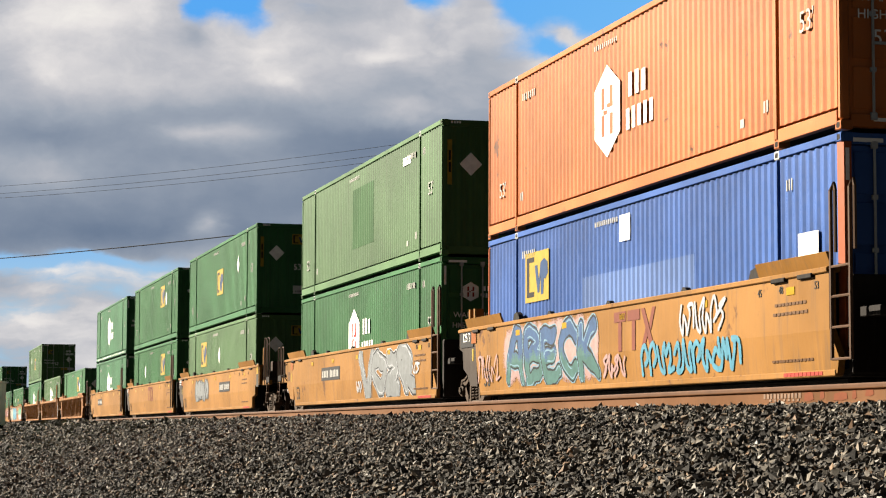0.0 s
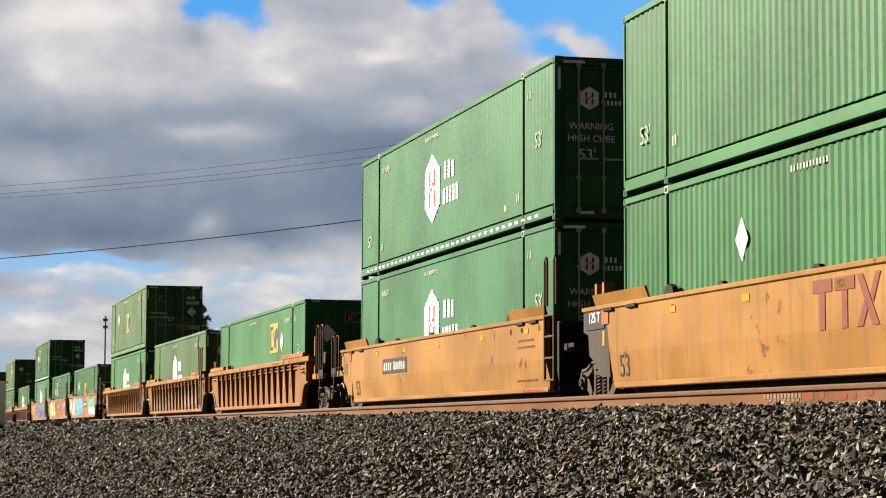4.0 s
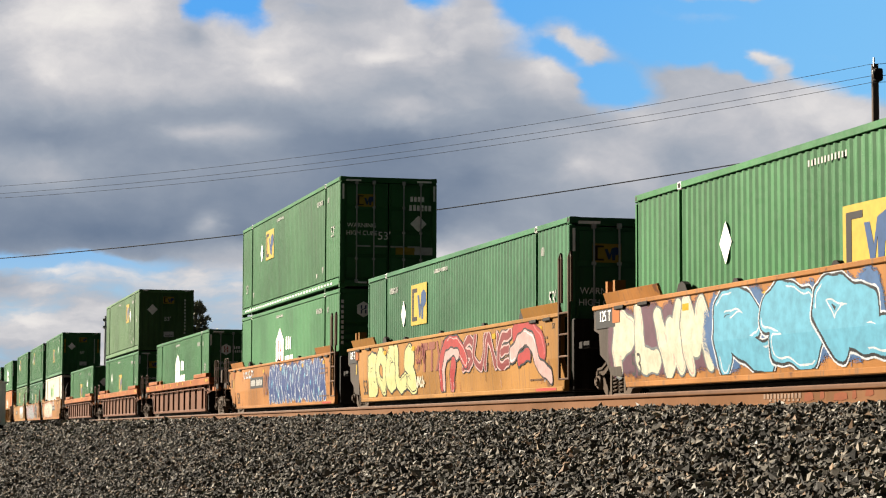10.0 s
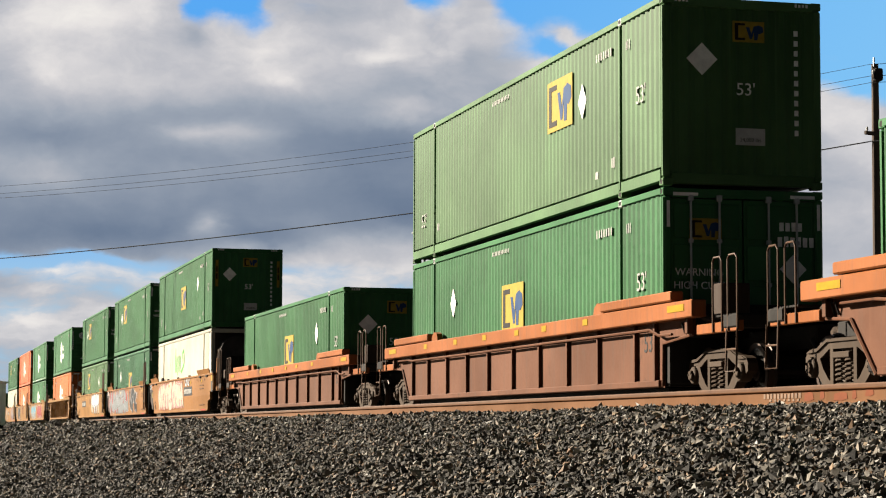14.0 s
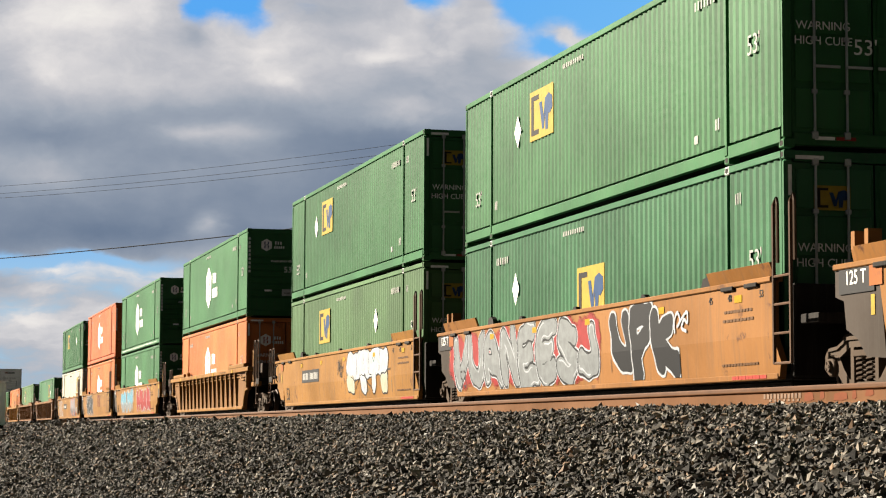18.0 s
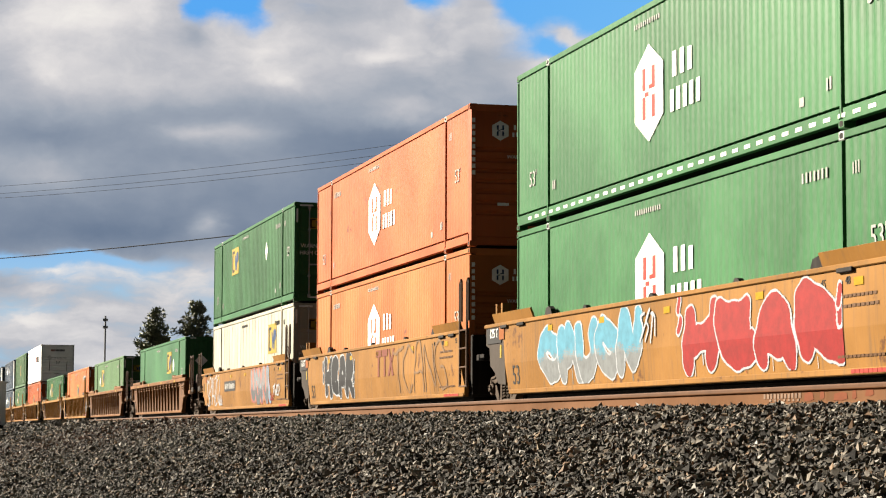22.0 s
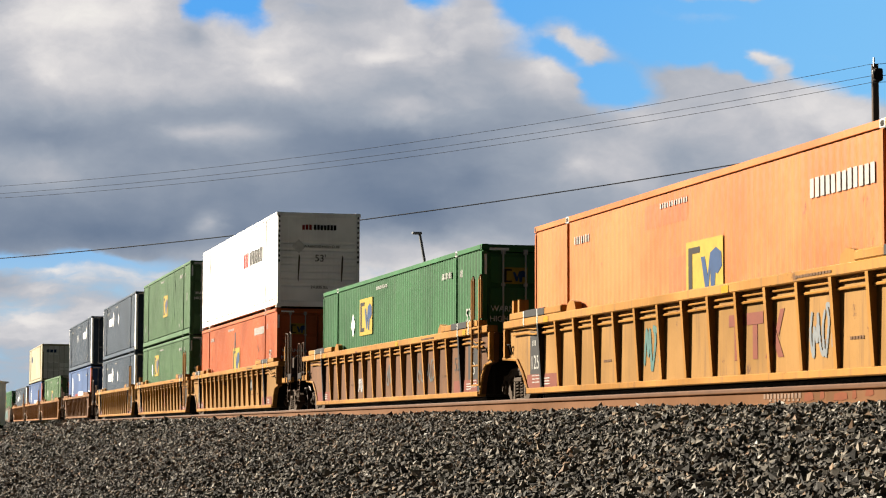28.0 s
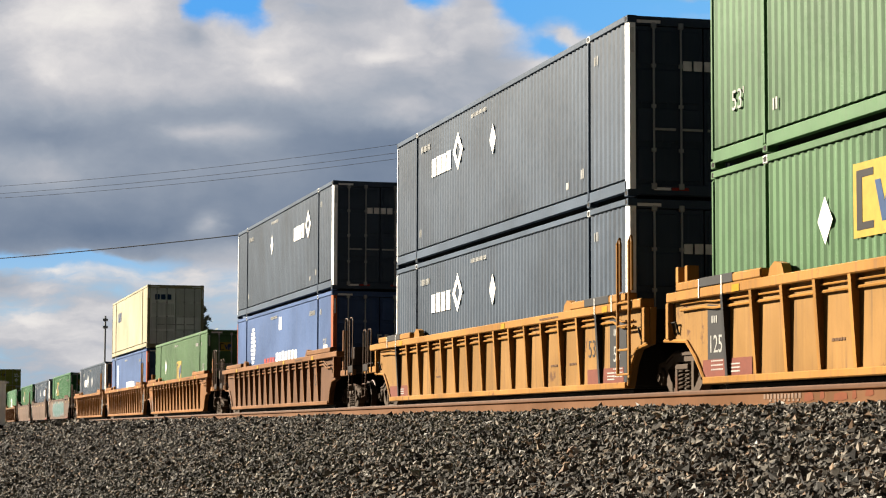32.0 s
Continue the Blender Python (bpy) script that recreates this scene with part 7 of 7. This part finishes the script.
unit(529.91, emp(False, -0.32, None, "door:emp", "orange", "soft", extra=(("repaint", 1.25, 2.50, 2.0, 0.36, ORANGE_RED), ("bars", -4.95, 2.3, 12, 1.9, 0.26, STENCIL), ("repaint", 0.8, 1.2, 0.9, 1.2, ORANGE_RED))), None, dict(kind="B", paint=CAR_YELLOW, black=True, label="yellow ribbed well car with black end panels", maker=-2.5, art=[("t", 1.9, 1.2, 0.5, 1.2, "teal", 2, 231, 0.08), ("t", -4.2, -4.9, 0.5, 1.2, "silver", 3, 232, 0.06)]))
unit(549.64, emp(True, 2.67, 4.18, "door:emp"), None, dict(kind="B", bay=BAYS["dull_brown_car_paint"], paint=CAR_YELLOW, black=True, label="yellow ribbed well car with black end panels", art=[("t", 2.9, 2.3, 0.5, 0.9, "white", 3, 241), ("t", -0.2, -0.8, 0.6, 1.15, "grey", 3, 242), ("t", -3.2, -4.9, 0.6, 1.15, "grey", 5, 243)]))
unit(573.15, emp(False, -0.31, None, "door:emp", "redorange", extra=(("bars", -4.98, 2.35, 12, 1.9, 0.24, STENCIL), ("patch", 0.0, 2.2, 0.22, 0.6, PLATE_GREY))), ("white", "flat", "hrib:xpo", (("bars", -2.2, 1.85, 3, 1.1, 0.5, SIGN_RED), ("bars", -4.2, 1.85, 8, 2.6, 0.48, PLATE_GREY)), "white smooth-sided container with red and grey lettering"), dict(kind="B", number=-4.55, paint=CAR_YELLOW, black=True, label="yellow ribbed well car with black end panels"))
unit(592.78, emp(True, 2.70, 4.24, "door:emp", "olive"), emp(False, -0.19, None, "door:emp", "olive"), dict(kind="B", paint=CAR_YELLOW, black=True, label="yellow ribbed well car with black end panels", maker=-2.0))
unit(612.48, UMAX, UMAX, dict(kind="B", paint=CAR_YELLOW, black=True, label="yellow ribbed well car with black end panels"))
unit(636.13, ("dusty", "flat", "door:53", (("stripes", 4.76, 1.9), ("bars", 1.6, 1.25, 4, 2.0, 0.42, SIGN_RED), ("bars", -1.3, 1.3, 7, 3.6, 0.55, SIGN_WHITE), ("patch", -0.2, 2.4, 0.45, 0.38, SIGN_WHITE), ("patch", -7.2, 1.3, 0.5, 0.4, SIGN_WHITE)), "blue smooth container with white striped globe and red ends"), UMAX_B, dict(kind="B", paint=CAR_DULL, label="brown ribbed well car with grimy bays"))
unit(659.40, emp(False, 0.0, 4.3, "door:emp", "faded"), None, dict(kind="B", paint=CAR_ORANGE, label="worn orange ribbed well car"))
unit(679.00, ("dusty", "flat", "door:53", (("stripes", 4.76, 1.9), ("bars", -1.3, 1.3, 7, 3.6, 0.55, SIGN_WHITE)), "pale blue smooth container with white lettering"), ("cream", "flat", "door:csx", (("bars", 4.2, 2.0, 3, 1.6, 0.5, SIGN_BLUE),), "cream container with blue lettering on its doors"), dict(kind="B", paint=CAR_ORANGE, label="worn orange ribbed well car"))
unit(698.80, UMAX, None, dict(kind="B", paint=CAR_ORANGE, label="worn orange ribbed well car"))
unit(722.50, emp(True, 2.8, 4.3, "door:emp"), None, dict(kind="A", paint=CAR_GREYED, label="brownish smooth-sided well car with pale teal graffiti", art=[("w", 5.0, -5.0, 0.40, 1.5, "MERONA", "teal", "silver", 0.4, 321, dict(cloud="silver"))]))
unit(742.20, UMAX_B, None, dict(kind="A", paint=CAR_GREYED, label="brownish orange smooth-sided well car"))
unit(761.90, emp(True, 2.8, 4.3, "door:emp"), None, dict(kind="A", paint=CAR_GREYED, label="brownish orange smooth-sided well car"))
unit(785.60, hub("door:hub", "green"), None, dict(kind="B", paint=CAR_DULL, label="brown ribbed well car"))
unit(805.30, emp(True, 2.8, 4.3, "door:emp"), None, dict(kind="B", paint=CAR_DULL, label="brown ribbed well car"))
unit(825.00, hub("door:hub", "green"), ("lime", "corr", "door:emp", (), "bright yellow-green corrugated steel container"), dict(kind="B", paint=CAR_DULL, label="brown ribbed well car"))
COUPLED = {2, 5, 8, 11, 12, 13, 14, 17, 18, 21, 22, 25, 28, 29, 32, 35, 38}
MOVING = []
for i, (centre, lower, upper, spec) in enumerate(TRAIN):
    front, rear = i in COUPLED, (i + 1) in COUPLED
    car = (car_smooth if spec["kind"] == "A" else car_ribbed)(spec, front, rear)
    truck(car, -9.6 if front else -9.87)
    if rear:
        truck(car, 9.65)
    MOVING.append((car, centre, 0.0))
    for spec_c, z in ((lower, 0.37), (upper, 3.30)):
        if spec_c:
            MOVING.append((container(spec_c, "containers on the train"), centre, z))

build_stones()


def motions():
    for ob, centre, z in MOVING:
        walk(ob, [(t, pose(TRACK_X, centre - SPEED * t, z)) for t in (0.0, 8.0, 16.0, 24.0, 32.0)])
    at = {car: centre for car, centre, _ in MOVING}
    for w, dy, car in WHEELSETS:
        # turning while the wheels pass within about 60 m of the bank; before and after they are too far to be seen
        t0 = max(0, math.floor((at[car] - 62) / SPEED * FPS))
        t1 = min(32 * FPS, math.ceil((at[car] - 12) / SPEED * FPS))
        rows = [(0.0, pose(0, dy, WHEEL_R))] if t0 > 0 else []
        for k in range(t0, t1 + 1):
            rows.append((k / FPS, pose(0, dy, WHEEL_R, math.degrees(SPEED / WHEEL_R / FPS) * (k - t0) % 360)))
        if t1 < t0:
            rows = [(0.0, pose(0, dy, WHEEL_R))]
        if rows[-1][0] < 32.0:
            rows.append((32.0, rows[-1][1]))
        walk(w, rows)


motions()
